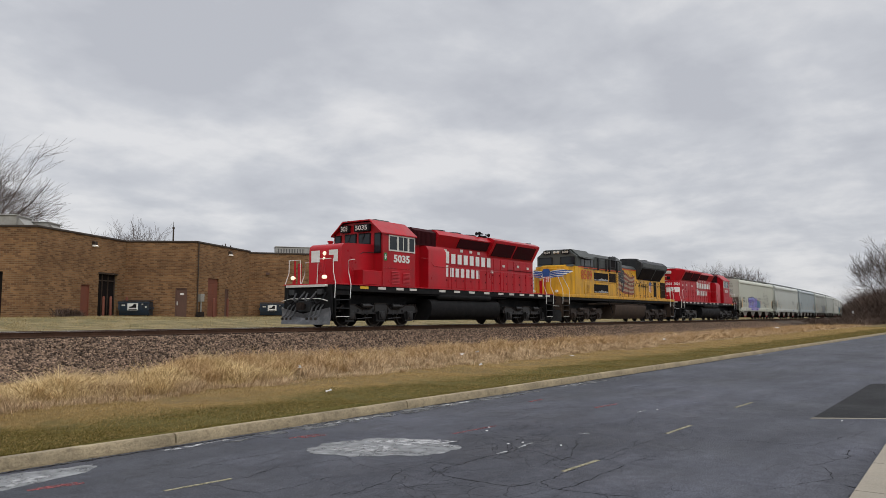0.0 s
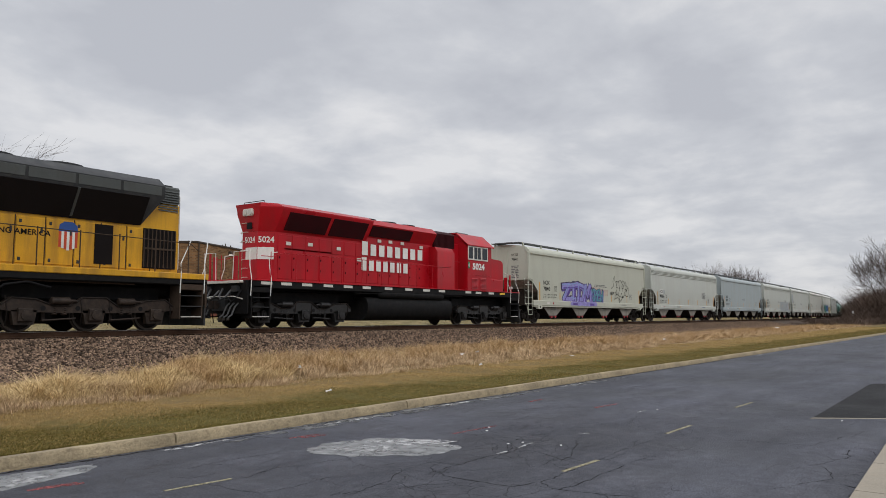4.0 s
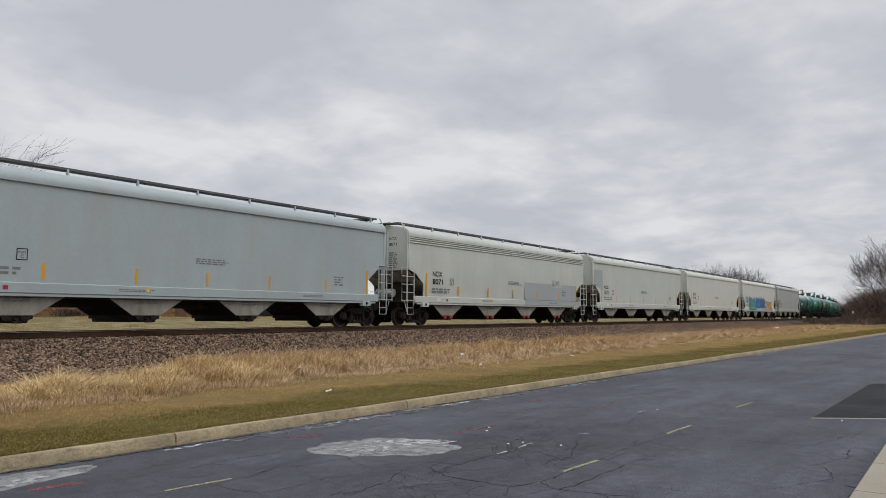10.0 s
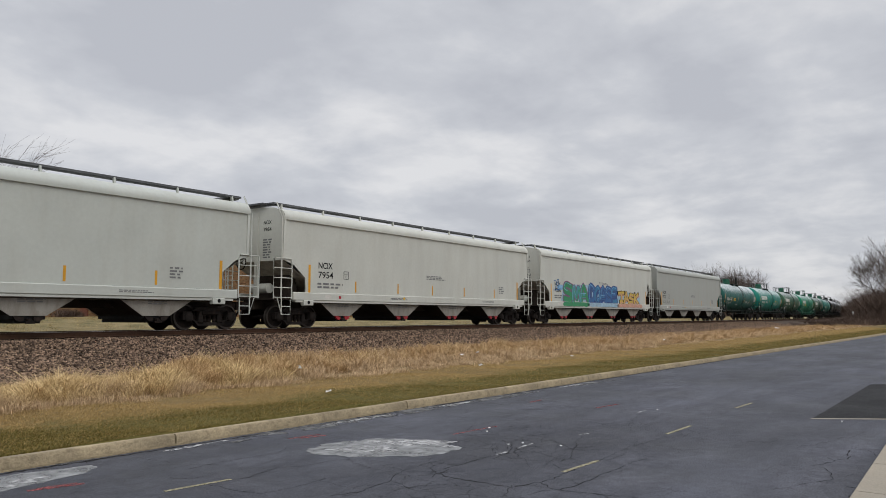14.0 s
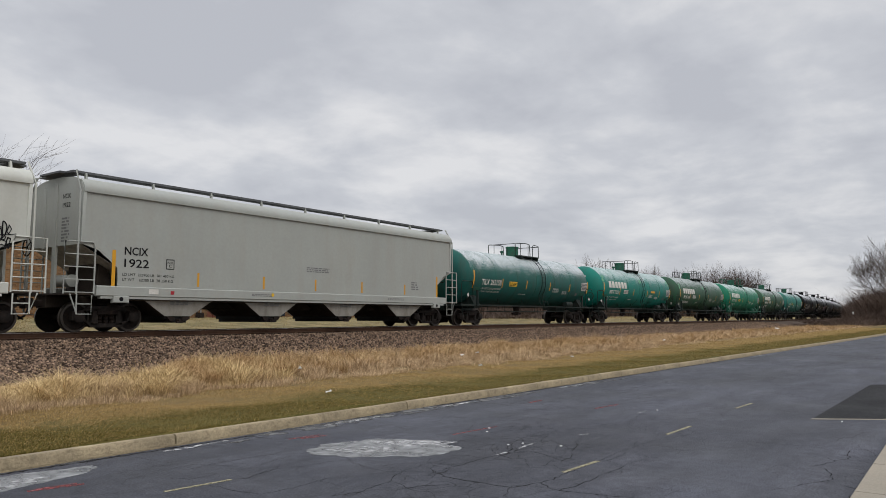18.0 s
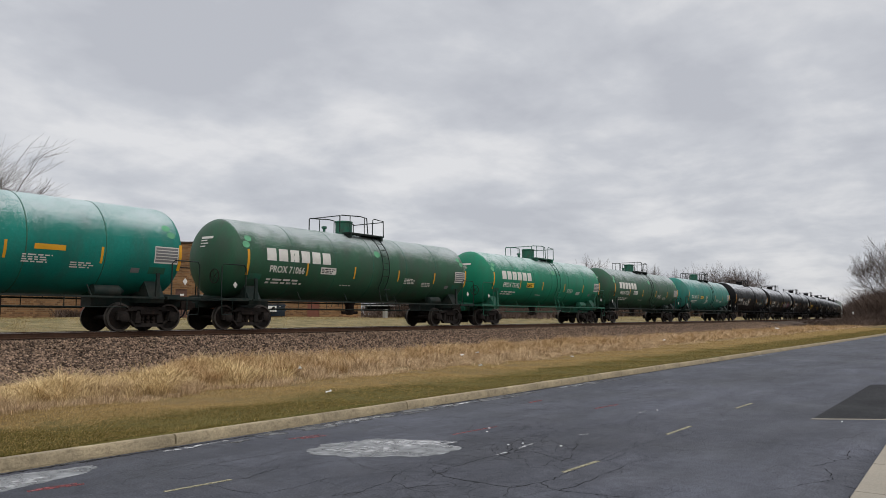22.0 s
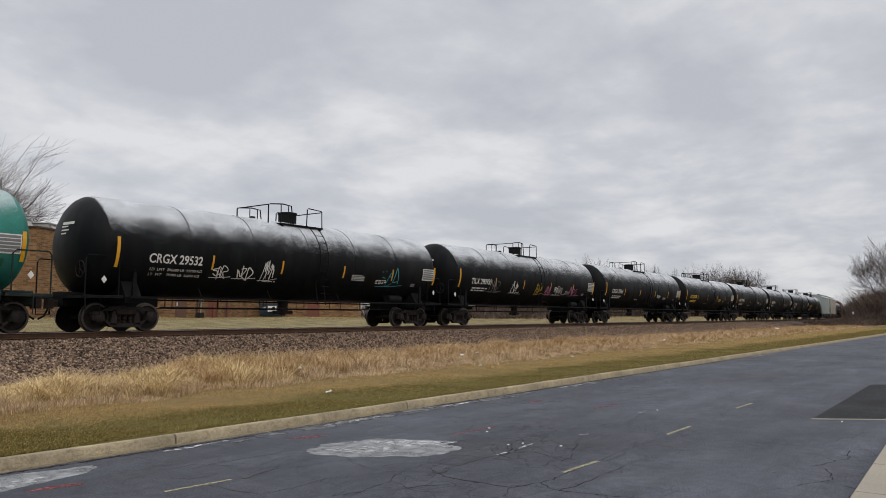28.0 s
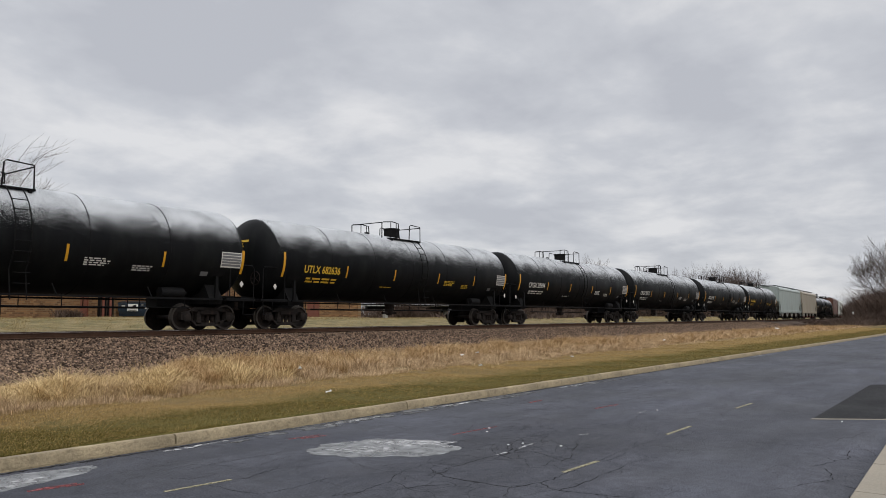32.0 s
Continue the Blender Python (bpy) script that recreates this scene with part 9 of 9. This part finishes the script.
def door(wall, u0, u1, z1, material, handle=True, sign=False):
    d = part("door", Form().box(u0 + 0.05, u1 - 0.05, 0.10, 0.16, BASE, z1 - 0.06, 0.01), material, wall)
    part("door_frame", Form().box(u0, u0 + 0.06, 0.03, 0.2, BASE, z1).box(u1 - 0.06, u1, 0.03, 0.2, BASE, z1).box(u0 + 0.06, u1 - 0.06, 0.03, 0.2, z1 - 0.06, z1), material, wall)
    return d


door(walls[1], 4.59, 5.59, 3.84, M_DOORRED)
door(walls[2], 3.82, 4.71, 3.78, M_DOORBROWN)
door(walls[3], 4.57, 5.23, 3.88, M_DOORBROWN)
door(walls[4], 5.2, 6.3, 3.7, M_DOORRED)
part("door_sign", Form().box(4.15, 4.45, 0.085, 0.098, 3.25, 3.40), M_WHITE, walls[2], "small white door sign")
part("door_handle", Form().box(3.93, 4.0, 0.05, 0.10, 2.45, 2.75, 0.01), M_LENS, walls[2], "steel door handle")
gate = part("overhead_door", Form().box(1.85, 3.55, 0.12, 0.18, BASE, 4.66), M_DOORRED, walls[3], "rust-red roller door")
for k in range(7):
    part("door_slat", Form().box(1.93, 3.47, 0.105, 0.12, BASE + 0.1 + k * 0.44, BASE + 0.48 + k * 0.44, 0.01), M_DOORRED, walls[3])
# the tall dark glazed entrance
ent = part("entrance_door", Form().box(6.62, 8.76, 0.22, 0.28, BASE, 4.70), M_GRILLE, walls[1], "dark glazed double entrance")
for u in (6.58, 7.25, 7.95, 8.76):
    part("mullion", Form().box(u - 0.04, u + 0.04, 0.16, 0.28, BASE, 4.72), M_COPING, walls[1])
part("transom", Form().box(6.58, 8.78, 0.16, 0.28, 4.2, 4.28), M_COPING, walls[1])
part("lintel", Form().box(6.5, 8.9, -0.02, 0.1, 4.70, 4.82), M_COPING, walls[1])
part("entrance_door", Form().box(16.95, 19.05, 0.22, 0.28, BASE, 4.45), M_GRILLE, walls[0], "dark glazed double entrance")


def wall_lamp(wall, u, z):
    l = part("wall_lamp", Form().box(u - 0.16, u + 0.16, -0.22, 0.0, z - 0.05, z + 0.22, 0.03), M_COPING, wall)
    part("lamp_glass", Form().prism([(-0.34, z - 0.12), (-0.05, z - 0.14), (-0.05, z - 0.04), (-0.24, z - 0.04)], u - 0.16, u + 0.16, "x"), M_WALLLAMP, l, "lit lamp glass")


wall_lamp(walls[1], 5.78, 6.75)
wall_lamp(walls[3], 5.14, 6.85)
part("wall_lamp", Form().box(1.45, 1.75, -0.2, 0.0, 5.3, 5.5, 0.03), M_DOORBROWN, walls[4])
part("downpipe", Form().tube([(0.22, -0.08, BASE), (0.22, -0.08, TOP)], 0.045, 8), M_COPING, walls[3])
part("meter_box", Form().box(0.45, 1.0, -0.22, 0.0, 2.75, 3.35, 0.02), M_UNIT, walls[3], "pale grey meter box")
part("conduit", Form().tube([(0.72, -0.1, 2.75), (0.72, -0.1, BASE)], 0.05, 8), M_UNIT, walls[3])
part("gas_meter", Form().box(0.0, 0.55, -0.5, -0.1, BASE, 1.95, 0.05), M_TRUCK, walls[3])
M_BOLLARD = surface("rust_red_bollard", (0.16, 0.05, 0.03), 0.7, var=0.15)


def on_wall(i, u, out):
    m = walls[i].matrix_basis
    p = m @ Vector((u, -out, 0))
    return p.x, p.y


for i, u, out in ((1, 6.2, 0.7), (1, 6.75, 0.9), (1, 8.9, 0.8), (3, 1.6, 0.7), (3, 3.8, 0.7)):
    bx, by = on_wall(i, u, out)
    gz = float(ground_z(np.array(bx), np.array(by)))
    tagged(part("bollard", Form().lathe([(0, 0.09), (1.45, 0.09), (1.53, 0.05), (1.55, 0.01)], "z", n=12), M_BOLLARD, at=pose(bx, by, gz - 0.05)), "rust-red steel bollard by a doorway", "bollard", "bollards at the doors")
# roof plant
M_VENT = surface("roof_louvre_metal", (0.12, 0.115, 0.11), 0.6, 0.3, var=0.15)


def roof_unit(name, label, x, y, sx, sy, h, turn, fins=0):
    z = TOP - 0.30
    u = thing(name, label, "roof unit", "roof units of the brick building", pose(x, y, z, 0, 0, turn))
    part("housing", Form().box(-sx, sx, -sy, sy, 0.0, h, 0.05), M_UNIT, u)
    part("lid", Form().box(-sx - 0.06, sx + 0.06, -sy - 0.06, sy + 0.06, h, h + 0.07, 0.02), M_UNIT, u)
    for k in range(fins):
        part("fin", Form().box(-sx + 0.2 + k * 0.25, -sx + 0.3 + k * 0.25, -sy - 0.03, -sy, 0.15, h - 0.15), M_VENT, u)
    part("hood", Form().prism([(sx, 0.2), (sx + 0.7, 0.2), (sx, h - 0.1)], -sy * 0.8, sy * 0.8), M_UNIT, u)
    return u


roof_unit("rooftop_unit", "long grey sheet-metal air handler on the roof", 21.0, 52.5, 2.9, 1.0, 1.05, -50)
roof_unit("rooftop_unit", "short grey air handler with a sloping hood", 24.6, 51.8, 1.0, 0.9, 0.9, -50)
roof_unit("rooftop_unit", "finned grey condenser unit on the roof", 48.0, 52.0, 1.6, 0.8, 1.0, -37, 10)
tagged(part("antenna_mast", Form().tube([(0, 0, 0), (0, 0, 1.6)], 0.06, 8).tube([(0, 0, 1.6), (0, 0, 2.0)], 0.02, 6).lathe([(1.45, 0.10), (1.55, 0.10)], "z", n=8), M_COPING, at=pose(34.3, 50.7, TOP - 0.30)), "thin dark antenna mast on the roof", "antenna")
for k in range(5):
    tagged(part("vent_pipe", Form().tube([(0, 0, 0), (0, 0, 0.65 + 0.12 * (k % 3))], 0.05, 8), M_COPING, at=pose(40.2 + 0.28 * k, 52.6, TOP - 0.30)), "small dark vent pipe on the roof", "vent pipe", "vent pipes of the building")

# ---- dumpsters ----
M_DUMP = surface("blue_dumpster_paint", (0.014, 0.027, 0.046), 0.55, var=0.2, dirt=(0.06, 0.05, 0.03), dirt_amount=0.45)
M_LID = surface("black_plastic_lid", (0.015, 0.016, 0.018), 0.5, var=0.2)


def dumpster(x, y, turn, label):
    gz = float(ground_z(np.array(x), np.array(y)))
    d = thing("dumpster", label, "dumpster", "dumpsters behind the building", pose(x, y, gz, 0, 0, turn))
    body = part("body", Form().prism([(-0.55, 0.12), (0.7, 0.12), (0.75, 1.15), (-0.75, 1.0), (-0.75, 0.55)], -1.05, 1.05, "x"), M_DUMP, d)
    for u in (-1.02, -0.5, 0.5, 1.02):
        part("rib", Form().box(u - 0.05, u + 0.05, -0.80, -0.74, 0.5, 1.0), M_DUMP, body)
    part("rim", Form().box(-1.12, 1.12, -0.82, -0.70, 0.98, 1.08, 0.01), M_DUMP, body)
    for s2 in (-1, 1):
        part("lid", Form().prism([(-0.80, 1.08), (0.8, 1.20), (0.8, 1.26), (-0.80, 1.14)], min(s2 * 0.02, s2 * 1.08), max(s2 * 0.02, s2 * 1.08), "x"), M_LID, d)
        part("fork_pocket", Form().box(min(s2 * 1.05, s2 * 1.17), max(s2 * 1.05, s2 * 1.17), -0.5, 0.5, 0.55, 0.75, 0.01), M_DUMP, body)
        for yy in (-0.45, 0.5):
            part("caster", Form().lathe([(s2 * 0.75 - 0.04, 0.09), (s2 * 0.75 + 0.04, 0.09)], "x", (0, yy, 0.09), 12), M_LID, d)
    part("sign", Form().box(-0.42, 0.32, -0.835, -0.822, 0.48, 1.0), M_WHITE, body, "white company sign")
    part("sign_mark", Form().prism([(-0.3, 0.66), (0.2, 0.66), (0.2, 0.94), (0.02, 0.94), (-0.1, 0.78), (-0.3, 0.74)], -0.842, -0.837), M_INK, body, "black plain mark on the sign")
    part("sign_line", Form().box(-0.34, 0.24, -0.842, -0.837, 0.52, 0.58), M_INK, body)
    for u, z in ((-0.85, 0.85), (-0.72, 0.85), (0.55, 0.95), (0.8, 0.72)):
        part("sticker", Form().box(u, u + 0.12, -0.76, -0.752, z - 0.05, z + 0.06), M_DULLWHITE, body)
    return d


dx, dy = on_wall(2, 1.35, 1.3)
dumpster(dx, dy, -45, "closed blue steel dumpster with a white sign")
dx, dy = on_wall(4, 2.0, 1.2)
dumpster(dx, dy, -40, "closed blue steel dumpster by the brick wall")
# post and parked trailer further along
tagged(part("marker_post", Form().box(-0.16, 0.16, -0.16, 0.16, 0, 1.0, 0.03), M_UNIT, at=pose(51.0, 43.0, 1.3)), "pale grey service post behind the track", "post")
M_TRAILER = surface("dull_white_trailer", (0.50, 0.50, 0.49), 0.5, var=0.08, dirt=(0.3, 0.27, 0.22), dirt_amount=0.4)


def semi_trailer(x, y, turn):
    gz = float(ground_z(np.array(x), np.array(y)))
    t = thing("semi_trailer", "parked flat semi-trailer seen beneath the passing cars", "trailer", at=pose(x, y, gz, 0, 0, turn))
    part("deck", Form().box(-6, 6, -1.2, 1.2, 1.1, 1.3, 0.03), M_TRAILER, t)
    part("frame", Form().box(-5.8, 5.8, -0.5, 0.5, 0.8, 1.1, 0.03), M_BLACK, t)
    for xx in (3.2, 4.5):
        for s2 in (-1, 1):
            w = part("wheel", Form().lathe([(-0.16, 0.3), (-0.16, 0.46), (-0.12, 0.5), (0.12, 0.5), (0.16, 0.46), (0.16, 0.3)], "y", (xx, s2 * 1.0, 0.5), 20), M_LID, t)
            part("hub", Form().lathe([(-0.18, 0.05), (-0.175, 0.28), (0.175, 0.28), (0.18, 0.05)], "y", (xx, s2 * 1.0, 0.5), 16), M_WHITE, w, "white wheel hub")
    part("landing_leg", Form().box(-3.6, -3.4, -0.8, -0.6, 0, 0.9), M_BLACK, t)
    part("landing_leg", Form().box(-3.6, -3.4, 0.6, 0.8, 0, 0.9), M_BLACK, t)


semi_trailer(62.0, 47.5, -35)


# ---- trees and brush ----
M_BARK = surface("grey_brown_bark", (0.09, 0.073, 0.062), 0.95, var=0.25, scale=2, bump=0.5, spec=0.1)
M_TWIG = surface("bare_twigs", (0.115, 0.090, 0.078), 0.95, var=0.2, bump=0.0, spec=0.1)
M_BRUSH = island_tint("winter_brush_twigs", (0.050, 0.036, 0.030), (0.165, 0.115, 0.088))


def grow(rng, wood, twig, p, d, l, r, level, deep, pull, thin, spread):
    """One limb in bent pieces that yields to the pull, then side limbs along it and a leader at its end."""
    segs = 5 if level < 2 else 3
    pts, ways = [p], []
    for i in range(segs):
        shake = Vector((rng.uniform(-1, 1), rng.uniform(-1, 1), rng.uniform(-1, 1)))
        d = (d + shake * 0.16 + pull * (0.5 + 0.5 * level)).normalized()
        pts.append(pts[-1] + d * l / segs)
        ways.append(d)
    tip = max(thin * 0.6, r * 0.6)
    (wood if level < 2 else twig).tube(pts, r, 7 if level < 2 else 3, tip)
    if level >= deep:
        return
    kids = (4, 4, 4, 4, 4, 3)[min(level, 5)]
    for k in range(kids):
        t = 1.0 if k == 0 else (0.45 if level == 0 else 0.22) + (0.55 if level == 0 else 0.75) * (k - rng.random() * 0.8) / (kids - 1)
        u = min(t, 0.999) * segs
        i = int(u)
        q = pts[i].lerp(pts[i + 1], u - i)
        w = ways[i]
        side = Vector((rng.uniform(-1, 1), rng.uniform(-1, 1), rng.uniform(-0.5, 0.7)))
        side = (side - w * side.dot(w)).normalized()
        nd = (w + side * (spread * rng.uniform(0.7, 1.2) if k else 0.22)).normalized()
        nl = l * (rng.uniform(0.66, 0.82) if k == 0 else rng.uniform(0.66, 0.95) * (1.1 - 0.25 * t))
        grow(rng, wood, twig, q, nd, nl, max(thin, tip * (0.95 if k == 0 else rng.uniform(0.5, 0.72))), level + 1, deep, pull, thin, spread)


def bare_tree(seed, height, deep=5, lean=(0, 0), thin=0.012, pull=(0, 0, 0.02), spread=0.9, label="bare leafless winter tree", girth=0.018, bole=0.27):
    rng = random.Random(seed)
    wood, twig = Form(), Form()
    d = Vector((lean[0], lean[1], 1)).normalized()
    grow(rng, wood, twig, Vector((0, 0, -0.2)), d, height * bole, height * girth, 0, deep, Vector(pull), thin, spread)
    t = thing("tree", label, "tree", "bare trees round the place")
    part("trunk", wood, M_BARK, t)
    part("crown", twig, M_TWIG, t, smooth=0)
    return t


def plant(t, x, y, turn, z=None):
    gz = float(ground_z(np.array(float(x)), np.array(float(y)))) if z is None else z
    t.matrix_basis = pose(x, y, gz, 0, 0, turn)


def place_px(depth, lat):
    c, s = math.cos(radians(YAW)), math.sin(radians(YAW))
    return depth * c + lat * s, depth * s - lat * c


left = bare_tree(12, 20.5, 6, (0.16, -0.22), 0.010, (0.018, -0.025, 0.018), 0.95, "large bare tree leaning over the brick building", 0.022)
plant(left, *place_px(64, -42.6), 0)
va, vb = bare_tree(3, 12, 5, thin=0.011), bare_tree(8, 12, 5, thin=0.011)
vc = bare_tree(31, 18.5, 6, (-0.06, 0.08), 0.015, (-0.004, 0.006, 0.030), spread=0.85, girth=0.026, label="tall bare tree at the edge of the brush")
plant(vc, *place_px(140, 83.6), 20)
plant(va, *place_px(95, -38.0), 0)
plant(vb, *place_px(97, -40.5), 60)
va.scale = vb.scale = (1.35, 1.35, 1.35)
for depth, px, src, turn, sc in ((150, 845, va, 40, 0.8), (150, 905, vb, 90, 0.85), (150, 935, va, 200, 0.85), (160, 1046, vb, 10, 0.95), (170, 1120, va, 100, 0.9), (170, 1160, vb, 240, 0.85), (215, 1232, va, 10, 1.15), (218, 1252, vb, 70, 1.1), (220, 1272, va, 150, 1.05), (214, 1290, vb, 330, 0.85), (210, 1306, vb, 30, 1.05), (210, 1320, va, 300, 1.2), (215, 1340, vb, 180, 1.0), (120, 735, va, 20, 0.8), (130, 760, vb, 120, 0.8)):
    x, y = place_px(depth, (px - 784) / 1305 * depth)
    c = copy_thing(src, pose(x, y, 1.5, 0, 0, turn))
    c.scale = (sc * 1.48, sc * 1.48, sc * 1.48)
for depth, px, src, turn, sc in ((150, 1604, vc, 130, 1.0), (165, 1552, vb, 30, 0.8), (180, 1535, va, 80, 0.75), (175, 1562, va, 10, 1.0), (230, 1515, vb, 200, 0.8), (150, 1575, vb, 280, 0.85), (190, 1522, vb, 250, 0.7), (160, 1542, va, 160, 0.6), (140, 1556, vb, 110, 0.6), (200, 1508, va, 210, 0.55)):
    x, y = place_px(depth, (px - 784) / 1305 * depth)
    c = copy_thing(src, pose(x, y, float(ground_z(np.array(x), np.array(y))), 0, 0, turn))
    c.scale = (sc, sc, sc)


def brush(count, spots, seed, thick):
    """Tangled bare stems: each a bent thin strip of three sides, fanned from a root."""
    rg2 = np.random.default_rng(seed)
    V, T = [], []
    per = count // len(spots)
    o = 0
    for (x, y, sx, sy, h) in spots:
        n2 = per
        bx, by = x + sx * np.clip(rg2.normal(0, 0.62, n2), -1.6, 1.6), y + sy * np.clip(rg2.normal(0, 0.62, n2), -1.6, 1.6)
        bz = ground_z(bx, by) - 0.1
        hh = h * (0.35 + 0.65 * rg2.random(n2) ** 0.8) * (0.75 + 0.35 * np.sin(bx * 0.9) * np.cos(by * 0.8))
        start = rg2.random(n2) * 0.5
        lx, ly = (rg2.random(n2) - 0.5) * hh * 1.7, (rg2.random(n2) - 0.5) * hh * 1.7
        w = thick * (0.5 + rg2.random(n2))
        a = rg2.random(n2) * 6.28
        ex, ey = np.cos(a) * w, np.sin(a) * w
        z0 = bz + hh * start
        p = [np.stack([bx - ex, by - ey, z0], -1), np.stack([bx + ex, by + ey, z0], -1)]
        mx, my, mz = bx + lx * 0.45, by + ly * 0.45, z0 + (hh - hh * start) * 0.55
        p += [np.stack([mx - ex * 0.7, my - ey * 0.7, mz], -1), np.stack([mx + ex * 0.7, my + ey * 0.7, mz], -1)]
        p += [np.stack([bx + lx, by + ly, bz + hh], -1)]
        V.append(np.stack(p, 1).reshape(-1, 3))
        tri = np.array([(0, 1, 3), (0, 3, 2), (2, 3, 4)])
        T.append((tri[None] + (np.arange(n2) * 5)[:, None, None] + o).reshape(-1, 3))
        o += n2 * 5
    return np.concatenate(V), np.concatenate(T)


# thicket at the end of the lot, brush beside the line and far woods
spots = []
for depth, px, sx, h in ((125, 1540, 3.0, 2.6), (120, 1525, 2.0, 1.3), (135, 1558, 3.5, 5.0), (130, 1570, 4, 6.5), (150, 1572, 5, 8.0), (140, 1600, 6, 9.0), (170, 1558, 5, 7.0), (170, 1585, 7, 9.5), (135, 1625, 6, 9.0), (210, 1545, 5, 6.0), (280, 1507, 3, 8.0), (240, 1505, 2, 5.0), (200, 1520, 3, 5.0)):
    x, y = place_px(depth, (px - 784) / 1305 * depth)
    spots.append((x, y, sx, sx * 0.8, h))
bv, bt = brush(80000, spots, 5, 0.022)
big_mesh("thicket", bv, bt, M_BRUSH, "stuff", "dense dark leafless thicket beyond the car park", False)
spots = []
for depth, px, sx, h in ((110, 1460, 2.5, 1.1), (105, 1478, 2.5, 1.5), (112, 1495, 2.5, 1.3), (95, 1445, 2.0, 0.8)):
    x, y = place_px(depth, (px - 784) / 1305 * depth)
    spots.append((x, y, sx, sx, h))
bv, bt = brush(14000, spots, 7, 0.022)
big_mesh("line_side_brush", bv, bt, M_BRUSH, "stuff", "low brown brush beside the track", False)
spots = [(55.5, 43.5, 1.1, 1.0, 2.0), (57.0, 44.2, 0.8, 0.8, 1.6)]
bv, bt = brush(2500, spots, 9, 0.02)
tagged(big_mesh("bush", bv, bt, M_BRUSH, "", "bare dark bush behind the track", False), category="bush")
spots = [(25.2, 48.2, 0.7, 0.5, 1.1)]
bv, bt = brush(500, spots, 10, 0.02)
tagged(big_mesh("bush", bv, bt, M_BRUSH, "", "small bare shrub against the brick wall", False), category="bush")
spots = []
for k in range(26):
    d2 = 190 + 70 * ((k * 7) % 5) / 5
    px = 690 + k * 31
    x, y = place_px(d2, (px - 784) / 1305 * d2)
    if y > float(track_y(np.array(x))) + 14:
        spots.append((x, y, 9, 6, 5.0 + 2.5 * ((k * 3) % 4) / 4))
for k in range(16):
    d2 = 75 + 40 * ((k * 5) % 4) / 4
    px = 700 + k * 45
    x, y = place_px(d2, (px - 784) / 1305 * d2)
    if y > float(track_y(np.array(x))) + 12:
        spots.append((x, y, 4.5, 3, 0.9 + 0.8 * ((k * 3) % 4) / 4))
bv, bt = brush(70000, spots, 12, 0.05)
big_mesh("far_woods", bv, bt, M_BRUSH, "stuff", "far brown leafless woods and scrub", False)
tagged(part("line_sign", Form().box(-0.12, 0.12, -0.03, 0.03, 1.6, 2.15).tube([(0, 0, 0), (0, 0, 1.6)], 0.04, 8), M_WHITE, at=pose(*place_px(128, (1510 - 784) / 1305 * 128), 0.3, 0, 0, -50)), "small white lineside sign on a post", "sign")
motions()
